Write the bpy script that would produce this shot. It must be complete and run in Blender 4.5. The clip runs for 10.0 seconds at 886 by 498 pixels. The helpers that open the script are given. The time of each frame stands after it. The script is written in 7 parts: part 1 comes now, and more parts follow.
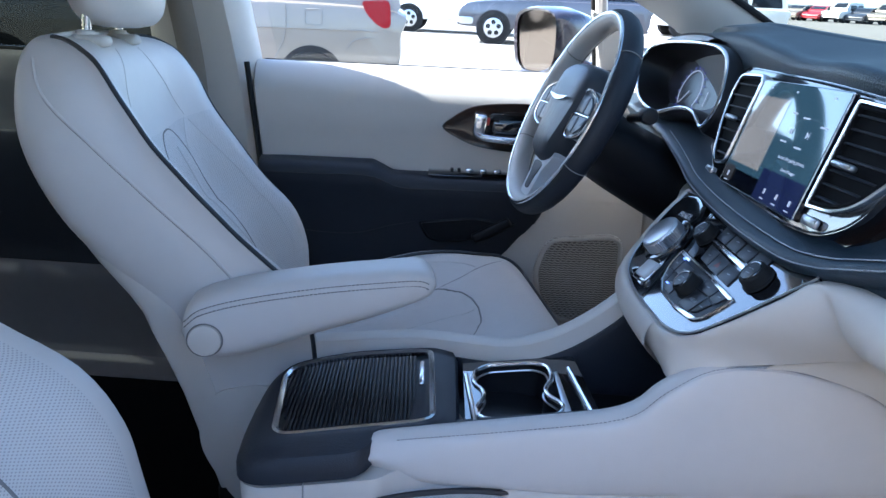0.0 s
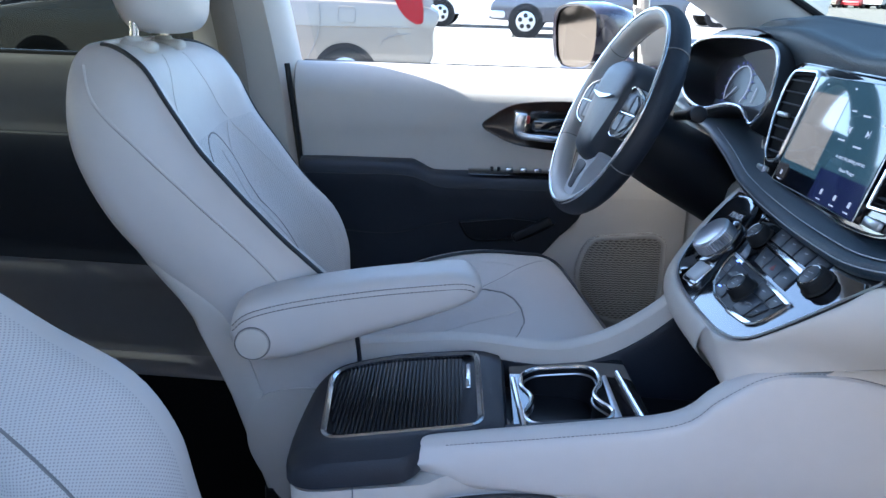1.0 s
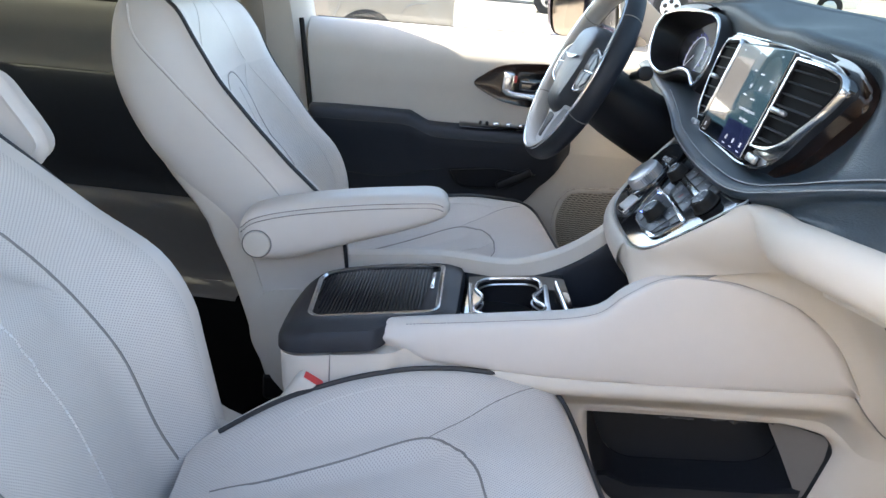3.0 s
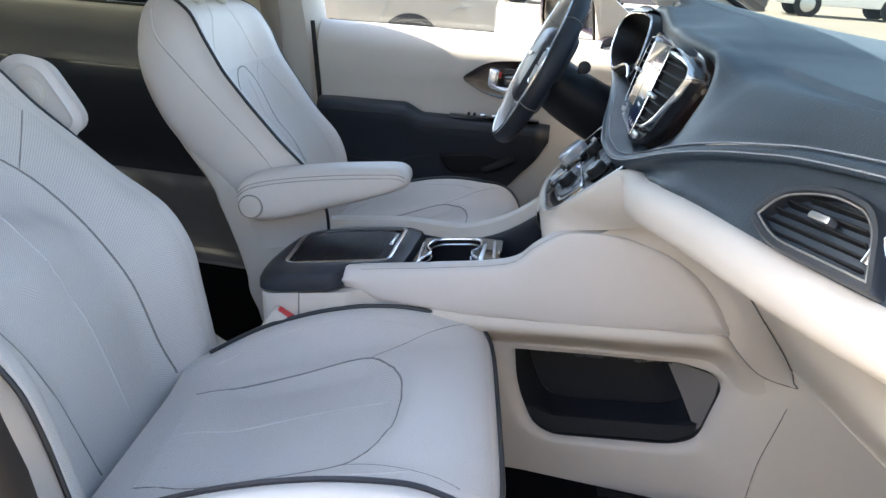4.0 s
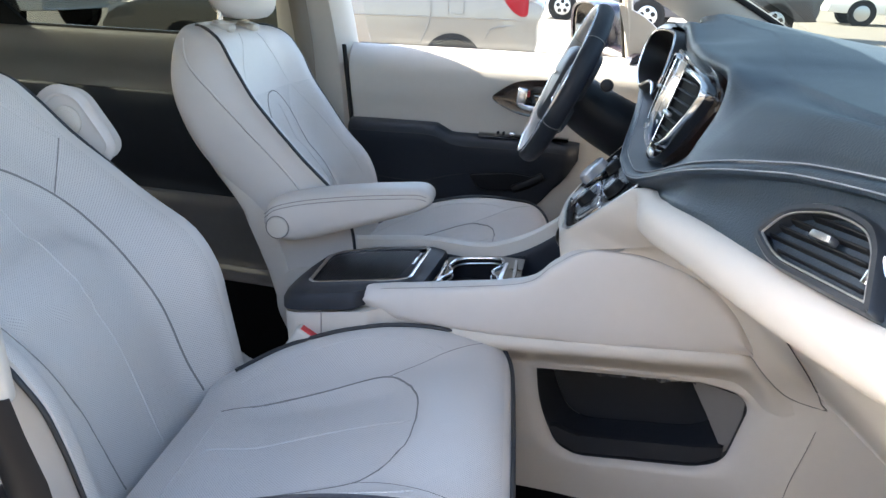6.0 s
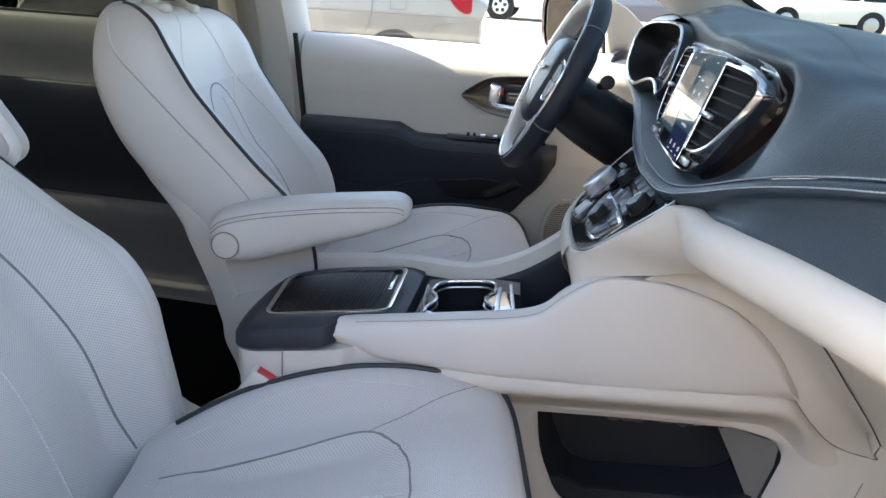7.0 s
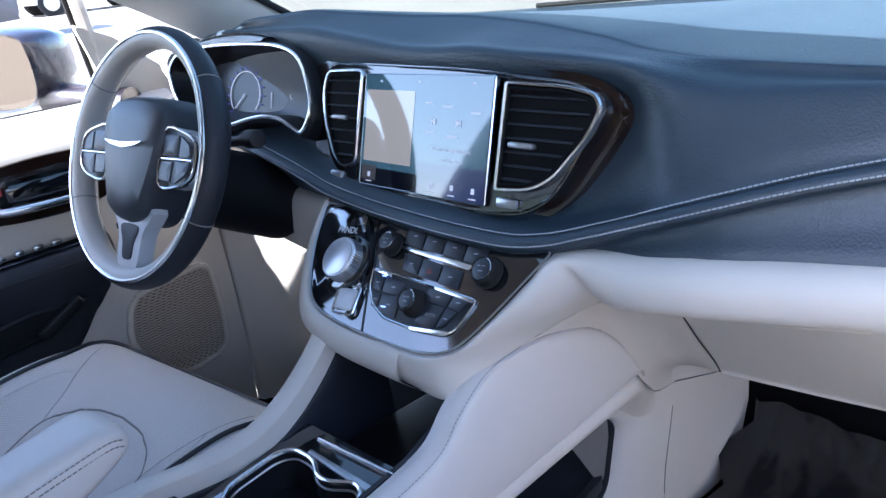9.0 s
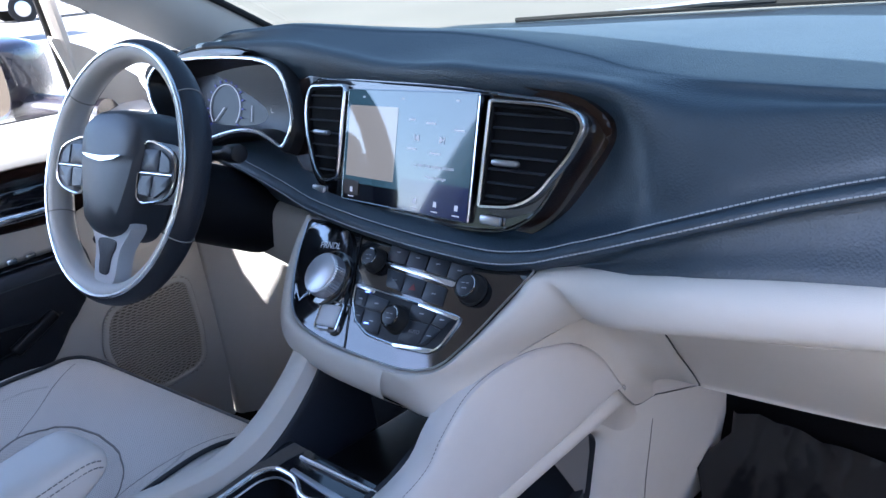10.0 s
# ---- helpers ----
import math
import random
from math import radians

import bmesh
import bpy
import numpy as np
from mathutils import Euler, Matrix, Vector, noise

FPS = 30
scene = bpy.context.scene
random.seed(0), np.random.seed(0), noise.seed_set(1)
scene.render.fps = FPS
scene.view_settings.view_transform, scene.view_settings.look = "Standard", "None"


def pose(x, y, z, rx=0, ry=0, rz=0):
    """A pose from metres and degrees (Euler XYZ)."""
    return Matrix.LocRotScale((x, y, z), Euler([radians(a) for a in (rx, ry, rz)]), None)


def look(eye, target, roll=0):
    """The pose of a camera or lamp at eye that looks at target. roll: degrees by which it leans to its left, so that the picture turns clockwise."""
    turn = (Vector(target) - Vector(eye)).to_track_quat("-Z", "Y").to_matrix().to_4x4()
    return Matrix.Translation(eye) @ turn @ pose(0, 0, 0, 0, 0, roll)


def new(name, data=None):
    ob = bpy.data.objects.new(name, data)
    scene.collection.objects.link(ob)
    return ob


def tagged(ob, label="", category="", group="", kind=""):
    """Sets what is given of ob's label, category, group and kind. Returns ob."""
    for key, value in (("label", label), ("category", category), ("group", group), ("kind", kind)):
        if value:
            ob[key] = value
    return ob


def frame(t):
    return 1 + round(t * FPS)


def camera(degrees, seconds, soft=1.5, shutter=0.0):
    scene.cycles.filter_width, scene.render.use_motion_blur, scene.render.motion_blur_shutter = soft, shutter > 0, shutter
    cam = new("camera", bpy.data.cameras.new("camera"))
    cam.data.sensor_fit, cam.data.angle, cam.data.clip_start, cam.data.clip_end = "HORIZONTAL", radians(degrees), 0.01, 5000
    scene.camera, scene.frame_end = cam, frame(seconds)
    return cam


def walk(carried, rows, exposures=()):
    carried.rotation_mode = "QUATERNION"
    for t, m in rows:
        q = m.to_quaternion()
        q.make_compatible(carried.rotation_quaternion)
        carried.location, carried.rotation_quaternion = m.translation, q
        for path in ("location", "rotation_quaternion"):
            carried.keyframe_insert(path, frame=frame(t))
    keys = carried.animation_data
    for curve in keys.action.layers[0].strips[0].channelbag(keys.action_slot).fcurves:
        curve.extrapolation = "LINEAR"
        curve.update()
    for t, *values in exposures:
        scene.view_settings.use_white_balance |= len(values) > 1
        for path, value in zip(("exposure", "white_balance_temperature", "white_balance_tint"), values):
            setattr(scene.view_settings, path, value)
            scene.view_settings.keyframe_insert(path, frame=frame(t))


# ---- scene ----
cam = camera(62.5, 10.0, 1.5)
PATH = [
    (0, (0.0995, -0.7896, 1.1934), (0.0588, 0.1691, 0.9120), 2.95),
    (0.5, (0.0898, -0.7863, 1.1997), (0.0048, 0.1669, 0.9096), 1.77),
    (1, (0.0821, -0.7831, 1.2006), (-0.0023, 0.1703, 0.9108), 1.90),
    (1.5, (0.0746, -0.7772, 1.1947), (0.0089, 0.1766, 0.9017), 2.47),
    (2, (0.0777, -0.7597, 1.1893), (0.0255, 0.1923, 0.8876), 3.34),
    (2.5, (0.1004, -0.7799, 1.1830), (0.0296, 0.1674, 0.8707), 4.13),
    (3, (0.1645, -0.9711, 1.1857), (0.0637, -0.0301, 0.8627), 4.68),
    (3.2, (0.1934, -1.0405, 1.1782), (0.0905, -0.1007, 0.8524), 5.32),
    (4.5, (0.4160, -1.1715, 1.2142), (0.1939, -0.2502, 0.8952), 3.00),
    (5, (0.4194, -1.1756, 1.2159), (0.1735, -0.2576, 0.9047), 2.34),
    (5.5, (0.4214, -1.1702, 1.2179), (0.1689, -0.2520, 0.9126), 2.46),
    (7, (0.2857, -0.9881, 1.1810), (0.1334, -0.0471, 0.8788), 4.25),
    (7.5, (0.2042, -0.8101, 1.1902), (0.1385, 0.1432, 0.8952), 4.10),
    (8, (0.0733, -0.6989, 1.1874), (0.2817, 0.2298, 0.8805), 2.08),
    (8.3, (-0.0058, -0.6116, 1.2079), (0.4148, 0.2204, 0.8462), -2.04),
    (8.5, (-0.0504, -0.5870, 1.2316), (0.4619, 0.1899, 0.8654), -4.24),
    (9, (-0.0720, -0.5919, 1.2643), (0.5125, 0.1384, 0.9109), -7.82),
    (9.5, (-0.0584, -0.6012, 1.2762), (0.5508, 0.1119, 0.9292), -7.65),
    (10, (-0.0754, -0.5858, 1.2729), (0.5369, 0.1251, 0.9269), -7.09),
]
EXPO = [(0.0, 3.44, 5470, 10), (0.5, 3.5, 5500, 10), (1.5, 3.56, 5580, 10), (2.0, 3.56, 5630, 10), (2.5, 3.58, 5690, 10), (2.8, 3.84, 6510, 10), (3.0, 4.02, 6940, 10), (3.3, 3.96, 7040, 10), (4.5, 3.74, 6790, 10), (5.5, 3.74, 6760, 10), (7.0, 3.74, 6810, 10), (7.5, 3.52, 6280, 10), (8.0, 3.5, 5590, 10), (8.5, 3.7, 5620, 13), (9.0, 3.65, 5600, 15), (9.5, 3.56, 5580, 15), (10.0, 3.5, 5570, 15)]
walk(cam, [(t, look(eye, aim, roll)) for t, eye, aim, roll in PATH], EXPO)

# ---- light ----
SUN_FROM = Vector((-0.83, 0.02, 0.64)).normalized()
world = bpy.data.worlds.new("sky")
scene.world = world
world.use_nodes = True
wn, wl = world.node_tree.nodes, world.node_tree.links
sky = wn.new("ShaderNodeTexSky")
sky.sky_type, sky.sun_disc = "NISHITA", False
sky.sun_elevation = math.asin(SUN_FROM.z)
sky.sun_rotation = math.atan2(SUN_FROM.x, SUN_FROM.y)
sky.air_density, sky.dust_density = 1.0, 1.5
wn["Background"].inputs["Strength"].default_value = 0.084
wl.new(sky.outputs[0], wn["Background"].inputs[0])
sun_data = bpy.data.lights.new("sun", "SUN")
sun_data.energy, sun_data.angle, sun_data.color = 3.5, radians(0.6), (1.0, 0.93, 0.83)
sun = new("sun", sun_data)
sun.matrix_world = look(SUN_FROM * 30, (0, 0, 0))
scene.view_settings.exposure = 1.6

# ---- mesh helpers ----
def finish(name, mesh, mats, parent=None, label="", angle=40):
    """Links a mesh as one smooth-shaded object under its parent."""
    for m in mats if isinstance(mats, (list, tuple)) else [mats]:
        mesh.materials.append(m)
    mesh.polygons.foreach_set("use_smooth", [True] * len(mesh.polygons))
    mesh.set_sharp_from_angle(angle=radians(angle))
    mesh.update()
    ob = new(name, mesh)
    ob.parent = parent
    return tagged(ob, label)


def part(name, bm, mats, parent=None, label="", angle=40):
    mesh = bpy.data.meshes.new(name)
    bmesh.ops.recalc_face_normals(bm, faces=bm.faces)
    bm.to_mesh(mesh)
    bm.free()
    return finish(name, mesh, mats, parent, label, angle)


def thing(name, at, label, category, group="", kind=""):
    ob = new(name)
    ob.location = at
    ob.empty_display_size = 0.05
    bpy.context.view_layer.update()
    return tagged(ob, label, category, group, kind)


def under(parent, ob):
    """Parents ob, built in world places, under a thing that stands elsewhere."""
    ob.parent = parent
    ob.matrix_parent_inverse = Matrix.Translation(parent.location).inverted()
    return ob


def under_part(parent, o):
    """Parents a sub-part, built in world places, under a part of a thing."""
    o.parent = parent
    return o


def spline(points, n, closed=False):
    """Catmull-Rom through the points, n steps a stretch."""
    pts = [Vector(p) for p in points]
    out, m = [], len(pts)
    for i in range(m if closed else m - 1):
        if closed:
            a, b, c, d = pts[i - 1], pts[i], pts[(i + 1) % m], pts[(i + 2) % m]
        else:
            b, c = pts[i], pts[i + 1]
            a = pts[i - 1] if i else b * 2 - c
            d = pts[i + 2] if i + 2 < m else c * 2 - b
        for k in range(n):
            t = k / n
            out.append(0.5 * (2 * b + (c - a) * t + (2 * a - 5 * b + 4 * c - d) * t * t + (3 * b - a - 3 * c + d) * t ** 3))
    if not closed:
        out.append(pts[-1].copy())
    return out


def lerp_rows(rows, n):
    """Rows of points, smoothed along the first index."""
    cols = [spline([r[j] for r in rows], n) for j in range(len(rows[0]))]
    return [[c[i] for c in cols] for i in range(len(cols[0]))]


def loft(rows, ring=False, caps=False, slot=None):
    """A mesh through rows of points with a UV map in metres. slot(i, j): the material of a face."""
    nr, nc = len(rows), len(rows[0])
    bm = bmesh.new()
    uv = bm.loops.layers.uv.new("metres")
    vs = [[bm.verts.new(p) for p in r] for r in rows]
    mid = nr // 2
    us = [0.0]
    for i in range(1, nr):
        us.append(us[-1] + sum((Vector(rows[i][j]) - Vector(rows[i - 1][j])).length for j in range(nc)) / nc)
    ws = [0.0]
    for j in range(1, nc + 1):
        ws.append(ws[-1] + (Vector(rows[mid][j % nc]) - Vector(rows[mid][j - 1])).length)
    for i in range(nr - 1):
        for j in range(nc if ring else nc - 1):
            k = (j + 1) % nc
            try:
                f = bm.faces.new((vs[i][j], vs[i][k], vs[i + 1][k], vs[i + 1][j]))
            except ValueError:
                continue
            for loop, a, b in zip(f.loops, (i, i, i + 1, i + 1), (j, j + 1, j + 1, j)):
                loop[uv].uv = (us[a], ws[b])
            if slot:
                f.material_index = slot(i, j)
    if caps and ring:
        bm.faces.new(vs[0])
        bm.faces.new(vs[-1])
    return bm


def tube(points, r, n=8, closed=False, flat=1.0):
    """A round cord along the points."""
    pts = [Vector(p) for p in points]
    m = len(pts)
    bm = bmesh.new()
    rings = []
    up = None
    for i in range(m):
        a = pts[i - 1] if (i or closed) else pts[i]
        b = pts[(i + 1) % m] if (i < m - 1 or closed) else pts[i]
        d = (b - a).normalized()
        if up is None:
            up = Vector((0, 0, 1)) if abs(d.z) < 0.9 else Vector((1, 0, 0))
        side = d.cross(up).normalized()
        up = side.cross(d).normalized()
        rings.append([bm.verts.new(pts[i] + r * (math.cos(2 * math.pi * k / n) * side + flat * math.sin(2 * math.pi * k / n) * up)) for k in range(n)])
    for i in range(m if closed else m - 1):
        q = rings[(i + 1) % m]
        for k in range(n):
            bm.faces.new((rings[i][k], rings[i][(k + 1) % n], q[(k + 1) % n], q[k]))
    if not closed:
        bm.faces.new(rings[0][::-1])
        bm.faces.new(rings[-1])
    return bm


def join(*bms):
    out = bmesh.new()
    for b in bms:
        mesh = bpy.data.meshes.new("joined")
        b.to_mesh(mesh)
        b.free()
        out.from_mesh(mesh)
        bpy.data.meshes.remove(mesh)
    return out


def rbox(c, s, bev=0.005, seg=3, turn=None):
    """A box with rounded edges: centre, size."""
    bm = bmesh.new()
    bmesh.ops.create_cube(bm, size=1)
    bmesh.ops.scale(bm, vec=s, verts=bm.verts)
    if bev:
        bmesh.ops.bevel(bm, geom=bm.edges[:], offset=bev, segments=seg, profile=0.5, affect="EDGES")
    bmesh.ops.transform(bm, matrix=Matrix.Translation(c) @ (turn or Matrix()), verts=bm.verts)
    return bm


def plate(outline, origin, u, v, depth, bev=0.0, seg=2):
    """A flat plate: its outline in the plane of u and v, its back by depth along -(u x v)."""
    o, u, v = Vector(origin), Vector(u).normalized(), Vector(v).normalized()
    w = u.cross(v).normalized()
    bm = bmesh.new()
    front = [bm.verts.new(o + a * u + b * v) for a, b in outline]
    back = [bm.verts.new(o + a * u + b * v - depth * w) for a, b in outline]
    f = bm.faces.new(front)
    bm.faces.new(back[::-1])
    n = len(front)
    for i in range(n):
        bm.faces.new((front[i], back[i], back[(i + 1) % n], front[(i + 1) % n]))
    if bev:
        bmesh.ops.bevel(bm, geom=list(f.edges), offset=bev, segments=seg, profile=0.5, affect="EDGES")
    return bm


def frame_ring(outer, inner, origin, u, v, depth, rise=0.0):
    """A flat ring between two outlines of as many points, raised in its middle by rise."""
    o, u, v = Vector(origin), Vector(u).normalized(), Vector(v).normalized()
    w = u.cross(v).normalized()
    n = len(outer)
    rows = []
    for k, (f, h) in enumerate(((0, -depth), (0, 0), (0.25, rise), (0.75, rise), (1, 0), (1, -depth))):
        rows.append([o + (a[0] * (1 - f) + b[0] * f) * u + (a[1] * (1 - f) + b[1] * f) * v + h * w for a, b in zip(outer, inner)])
    return loft(rows, ring=True)


def rounded(points, r, n=4):
    """A polygon's outline with rounded corners; r: one radius or one each."""
    pts = [Vector(p) for p in points]
    out, m = [], len(pts)
    for i in range(m):
        p, a, b = pts[i], pts[i - 1], pts[(i + 1) % m]
        q = r[i] if isinstance(r, (list, tuple)) else r
        da, db = (a - p), (b - p)
        q = min(q, da.length * 0.49, db.length * 0.49)
        s, e = p + da.normalized() * q, p + db.normalized() * q
        for k in range(n + 1):
            t = k / n
            out.append(((1 - t) ** 2 * s + 2 * t * (1 - t) * p + t * t * e).to_tuple())
    return out


def grow(outline, d):
    """The outline moved outwards by d (for outlines that turn left)."""
    pts = [Vector(p) for p in outline]
    out, m = [], len(pts)
    for i in range(m):
        e = pts[(i + 1) % m] - pts[i - 1]
        if e.length < 1e-9:
            e = Vector((1, 0))
        nrm = Vector((e.y, -e.x)).normalized()
        out.append((pts[i] + d * nrm).to_tuple())
    return out


def disc(c, axis, r, depth, n=32, bev=0.002, r2=None):
    """A knob-like cylinder from c along axis."""
    ax = Vector(axis).normalized()
    q = ax.to_track_quat("Z", "Y").to_matrix().to_4x4()
    bm = bmesh.new()
    bmesh.ops.create_cone(bm, cap_ends=True, segments=n, radius1=r, radius2=r if r2 is None else r2, depth=depth)
    if bev:
        bmesh.ops.bevel(bm, geom=[e for e in bm.edges if all(abs(v.co.z - depth / 2) < 1e-6 for v in e.verts)], offset=bev, segments=2, profile=0.5, affect="EDGES")
    bmesh.ops.transform(bm, matrix=Matrix.Translation(Vector(c) + ax * depth / 2) @ q, verts=bm.verts)
    return bm

# ---- materials ----
def material(name, base, rough=0.5, metal=0.0, grain=0.0, scale=60.0, bump=0.0, bump_scale=400.0, spot=0.0, spot_scale=5.0, coat=0.0, second=None, emission=None, perforated=0.0, spec=0.5, coat_ior=1.5):
    """A surface with two scales of variation, grain relief and, where told, a pattern of small holes."""
    m = bpy.data.materials.new(name)
    m.use_nodes = True
    nt = m.node_tree
    n, l = nt.nodes, nt.links
    b = n["Principled BSDF"]
    b.inputs["Roughness"].default_value, b.inputs["Metallic"].default_value = rough, metal
    b.inputs["Specular IOR Level"].default_value = spec
    b.inputs["Coat Weight"].default_value = coat
    b.inputs["Coat Roughness"].default_value = 0.04
    b.inputs["Coat IOR"].default_value = coat_ior
    tc = n.new("ShaderNodeTexCoord")
    src = tc.outputs["Object"]
    dark = second or tuple(c * (1 - grain) for c in base)
    big = n.new("ShaderNodeTexNoise")
    big.inputs["Scale"].default_value, big.inputs["Detail"].default_value = spot_scale, 5
    fine = n.new("ShaderNodeTexNoise")
    fine.inputs["Scale"].default_value, fine.inputs["Detail"].default_value = scale, 6
    l.new(src, big.inputs["Vector"])
    l.new(src, fine.inputs["Vector"])
    mix = n.new("ShaderNodeMix")
    mix.data_type = "RGBA"
    mix.inputs[6].default_value, mix.inputs[7].default_value = (*dark, 1), (*base, 1)
    l.new(fine.outputs[0], mix.inputs[0])
    last = mix.outputs[2]
    if spot:
        mul = n.new("ShaderNodeMix")
        mul.data_type, mul.blend_type = "RGBA", "MULTIPLY"
        ramp = n.new("ShaderNodeValToRGB")
        ramp.color_ramp.elements[0].position, ramp.color_ramp.elements[1].position = 0.35, 0.65
        ramp.color_ramp.elements[0].color = (1 - spot, 1 - spot, 1 - spot, 1)
        l.new(big.outputs[0], ramp.inputs[0])
        mul.inputs[0].default_value = 1
        l.new(last, mul.inputs[6])
        l.new(ramp.outputs[0], mul.inputs[7])
        last = mul.outputs[2]
    rr = n.new("ShaderNodeMapRange")
    rr.inputs["To Min"].default_value, rr.inputs["To Max"].default_value = max(0.0, rough - 0.06), min(1.0, rough + 0.08)
    l.new(big.outputs[0], rr.inputs["Value"])
    l.new(rr.outputs[0], b.inputs["Roughness"])
    height = None
    if bump:
        cells = n.new("ShaderNodeTexVoronoi")
        cells.inputs["Scale"].default_value = bump_scale
        l.new(src, cells.inputs["Vector"])
        height = cells.outputs["Distance"]
    if perforated:
        uv = n.new("ShaderNodeUVMap")
        uv.uv_map = "metres"
        turn = n.new("ShaderNodeVectorRotate")
        turn.rotation_type = "Z_AXIS"
        turn.inputs["Angle"].default_value = radians(45)
        l.new(uv.outputs[0], turn.inputs["Vector"])
        holes = n.new("ShaderNodeTexVoronoi")
        holes.voronoi_dimensions = "2D"
        holes.inputs["Scale"].default_value, holes.inputs["Randomness"].default_value = perforated, 0.0
        l.new(turn.outputs[0], holes.inputs["Vector"])
        step = n.new("ShaderNodeMapRange")
        step.inputs["From Min"].default_value, step.inputs["From Max"].default_value = 0.2, 0.32
        l.new(holes.outputs["Distance"], step.inputs["Value"])
        hol = n.new("ShaderNodeMix")
        hol.data_type, hol.blend_type = "RGBA", "MULTIPLY"
        hol.inputs[0].default_value = 1
        tone = n.new("ShaderNodeValToRGB")
        tone.color_ramp.elements[0].color = (0.66, 0.65, 0.64, 1)
        l.new(step.outputs[0], tone.inputs[0])
        l.new(last, hol.inputs[6])
        l.new(tone.outputs[0], hol.inputs[7])
        last = hol.outputs[2]
        height = step.outputs[0]
    if height is not None:
        bm_ = n.new("ShaderNodeBump")
        bm_.inputs["Strength"].default_value = bump or 0.3
        bm_.inputs["Distance"].default_value = 0.0012
        l.new(height, bm_.inputs["Height"])
        l.new(bm_.outputs[0], b.inputs["Normal"])
    l.new(last, b.inputs["Base Color"])
    if emission:
        b.inputs["Emission Color"].default_value = (*emission[0], 1)
        b.inputs["Emission Strength"].default_value = emission[1]
    return m


LEATHER = material("pale_leather", (0.61, 0.565, 0.525), 0.42, grain=0.05, bump=0.12, bump_scale=900, spot=0.05)
PERF = material("perforated_leather", (0.60, 0.56, 0.525), 0.45, grain=0.05, spot=0.04, perforated=330.0)
CREAM = material("beige_plastic", (0.58, 0.53, 0.47), 0.55, grain=0.05, bump=0.15, bump_scale=1100, spot=0.04)
CREAM2 = material("beige_door_vinyl", (0.55, 0.51, 0.46), 0.5, grain=0.05, bump=0.15, bump_scale=1000, spot=0.05)
THREAD = material("stitching_thread", (0.70, 0.66, 0.62), 0.7, grain=0.3, scale=900)
SEAM = material("seam_shadow_fabric", (0.24, 0.225, 0.21), 0.8, grain=0.2)
PIPING = material("black_piping", (0.02, 0.021, 0.025), 0.45, grain=0.2)
DASHVINYL = material("dash_vinyl", (0.021, 0.038, 0.056), 0.44, spec=0.68, grain=0.25, bump=0.3, bump_scale=430, spot=0.10)
BLACK = material("black_soft_vinyl", (0.018, 0.021, 0.029), 0.5, spec=0.4, grain=0.25, bump=0.22, bump_scale=520, spot=0.08)
BLACKP = material("black_plastic", (0.008, 0.0085, 0.011), 0.4, spec=0.3, grain=0.2, bump=0.1, bump_scale=900)
PIANO = material("piano_black", (0.008, 0.008, 0.010), 0.07, grain=0.1, coat=1.0, coat_ior=1.65)
CHROME = material("satin_chrome", (0.78, 0.79, 0.81), 0.2, metal=1.0, grain=0.06)
DARKSATIN = material("dark_satin_trim", (0.085, 0.095, 0.11), 0.36, metal=0.7, grain=0.08)
SILVERPAINT = material("silver_painted_plastic", (0.50, 0.51, 0.53), 0.36, metal=0.0, grain=0.05)
SATIN = material("satin_silver", (0.55, 0.56, 0.58), 0.34, metal=1.0, grain=0.06)
CARPET = material("black_carpet", (0.006, 0.006, 0.007), 0.95, spec=0.03, grain=0.5, scale=700, bump=0.5, bump_scale=700)
GREYTRIM = material("grey_plastic_trim", (0.17, 0.16, 0.15), 0.6, grain=0.1, bump=0.15, bump_scale=900, spot=0.1)
LOWTRIM = material("grey_plastic_trim_low", (0.175, 0.168, 0.168), 0.6, spec=0.2, grain=0.1, bump=0.15, bump_scale=900, spot=0.1)
HUBVINYL = material("blue_grey_vinyl", (0.030, 0.036, 0.047), 0.42, grain=0.2, bump=0.2, bump_scale=700)
FILM = material("clear_film_over_black", (0.012, 0.012, 0.013), 0.2, grain=0.4, scale=40, spec=0.5, bump=0.9, bump_scale=38)
VENTBLACK = material("matt_black_vent", (0.010, 0.0105, 0.012), 0.55, grain=0.15, spec=0.3)
RUBBER = material("black_rubber", (0.016, 0.016, 0.016), 0.7, spec=0.2, grain=0.3)
WOOD = material("dark_wood_trim", (0.020, 0.009, 0.006), 0.14, grain=0.7, scale=30, coat=0.25)
ASPHALT = material("parking_concrete", (0.245, 0.228, 0.204), 0.9, grain=0.25, scale=30, spot=0.12, spot_scale=0.4)
SILVER = material("champagne_silver_paint", (0.215, 0.185, 0.152), 0.36, metal=0.1, grain=0.04, coat=0.7)
WHITE = material("white_paint", (0.8, 0.8, 0.8), 0.3, grain=0.03, coat=0.6)
GREYCAR = material("dark_grey_paint", (0.055, 0.060, 0.078), 0.3, metal=0.2, grain=0.06, coat=0.7)
BODY = material("dark_body_paint", (0.020, 0.016, 0.024), 0.25, metal=0.2, grain=0.1, coat=0.8)
REDLAMP = material("red_lamp_plastic", (0.26, 0.012, 0.018), 0.15, grain=0.2, coat=0.6)
REDTAG = material("red_plastic", (0.62, 0.05, 0.05), 0.4, grain=0.1)
LAMPGLASS = material("clear_lamp_plastic", (0.7, 0.7, 0.72), 0.12, grain=0.15, coat=0.6)
DARKGLASS = material("dark_tinted_glass", (0.015, 0.017, 0.02), 0.05, grain=0.1, coat=0.5)
LIGHTTEXT = material("white_marking", (0.75, 0.76, 0.78), 0.5, grain=0.05)
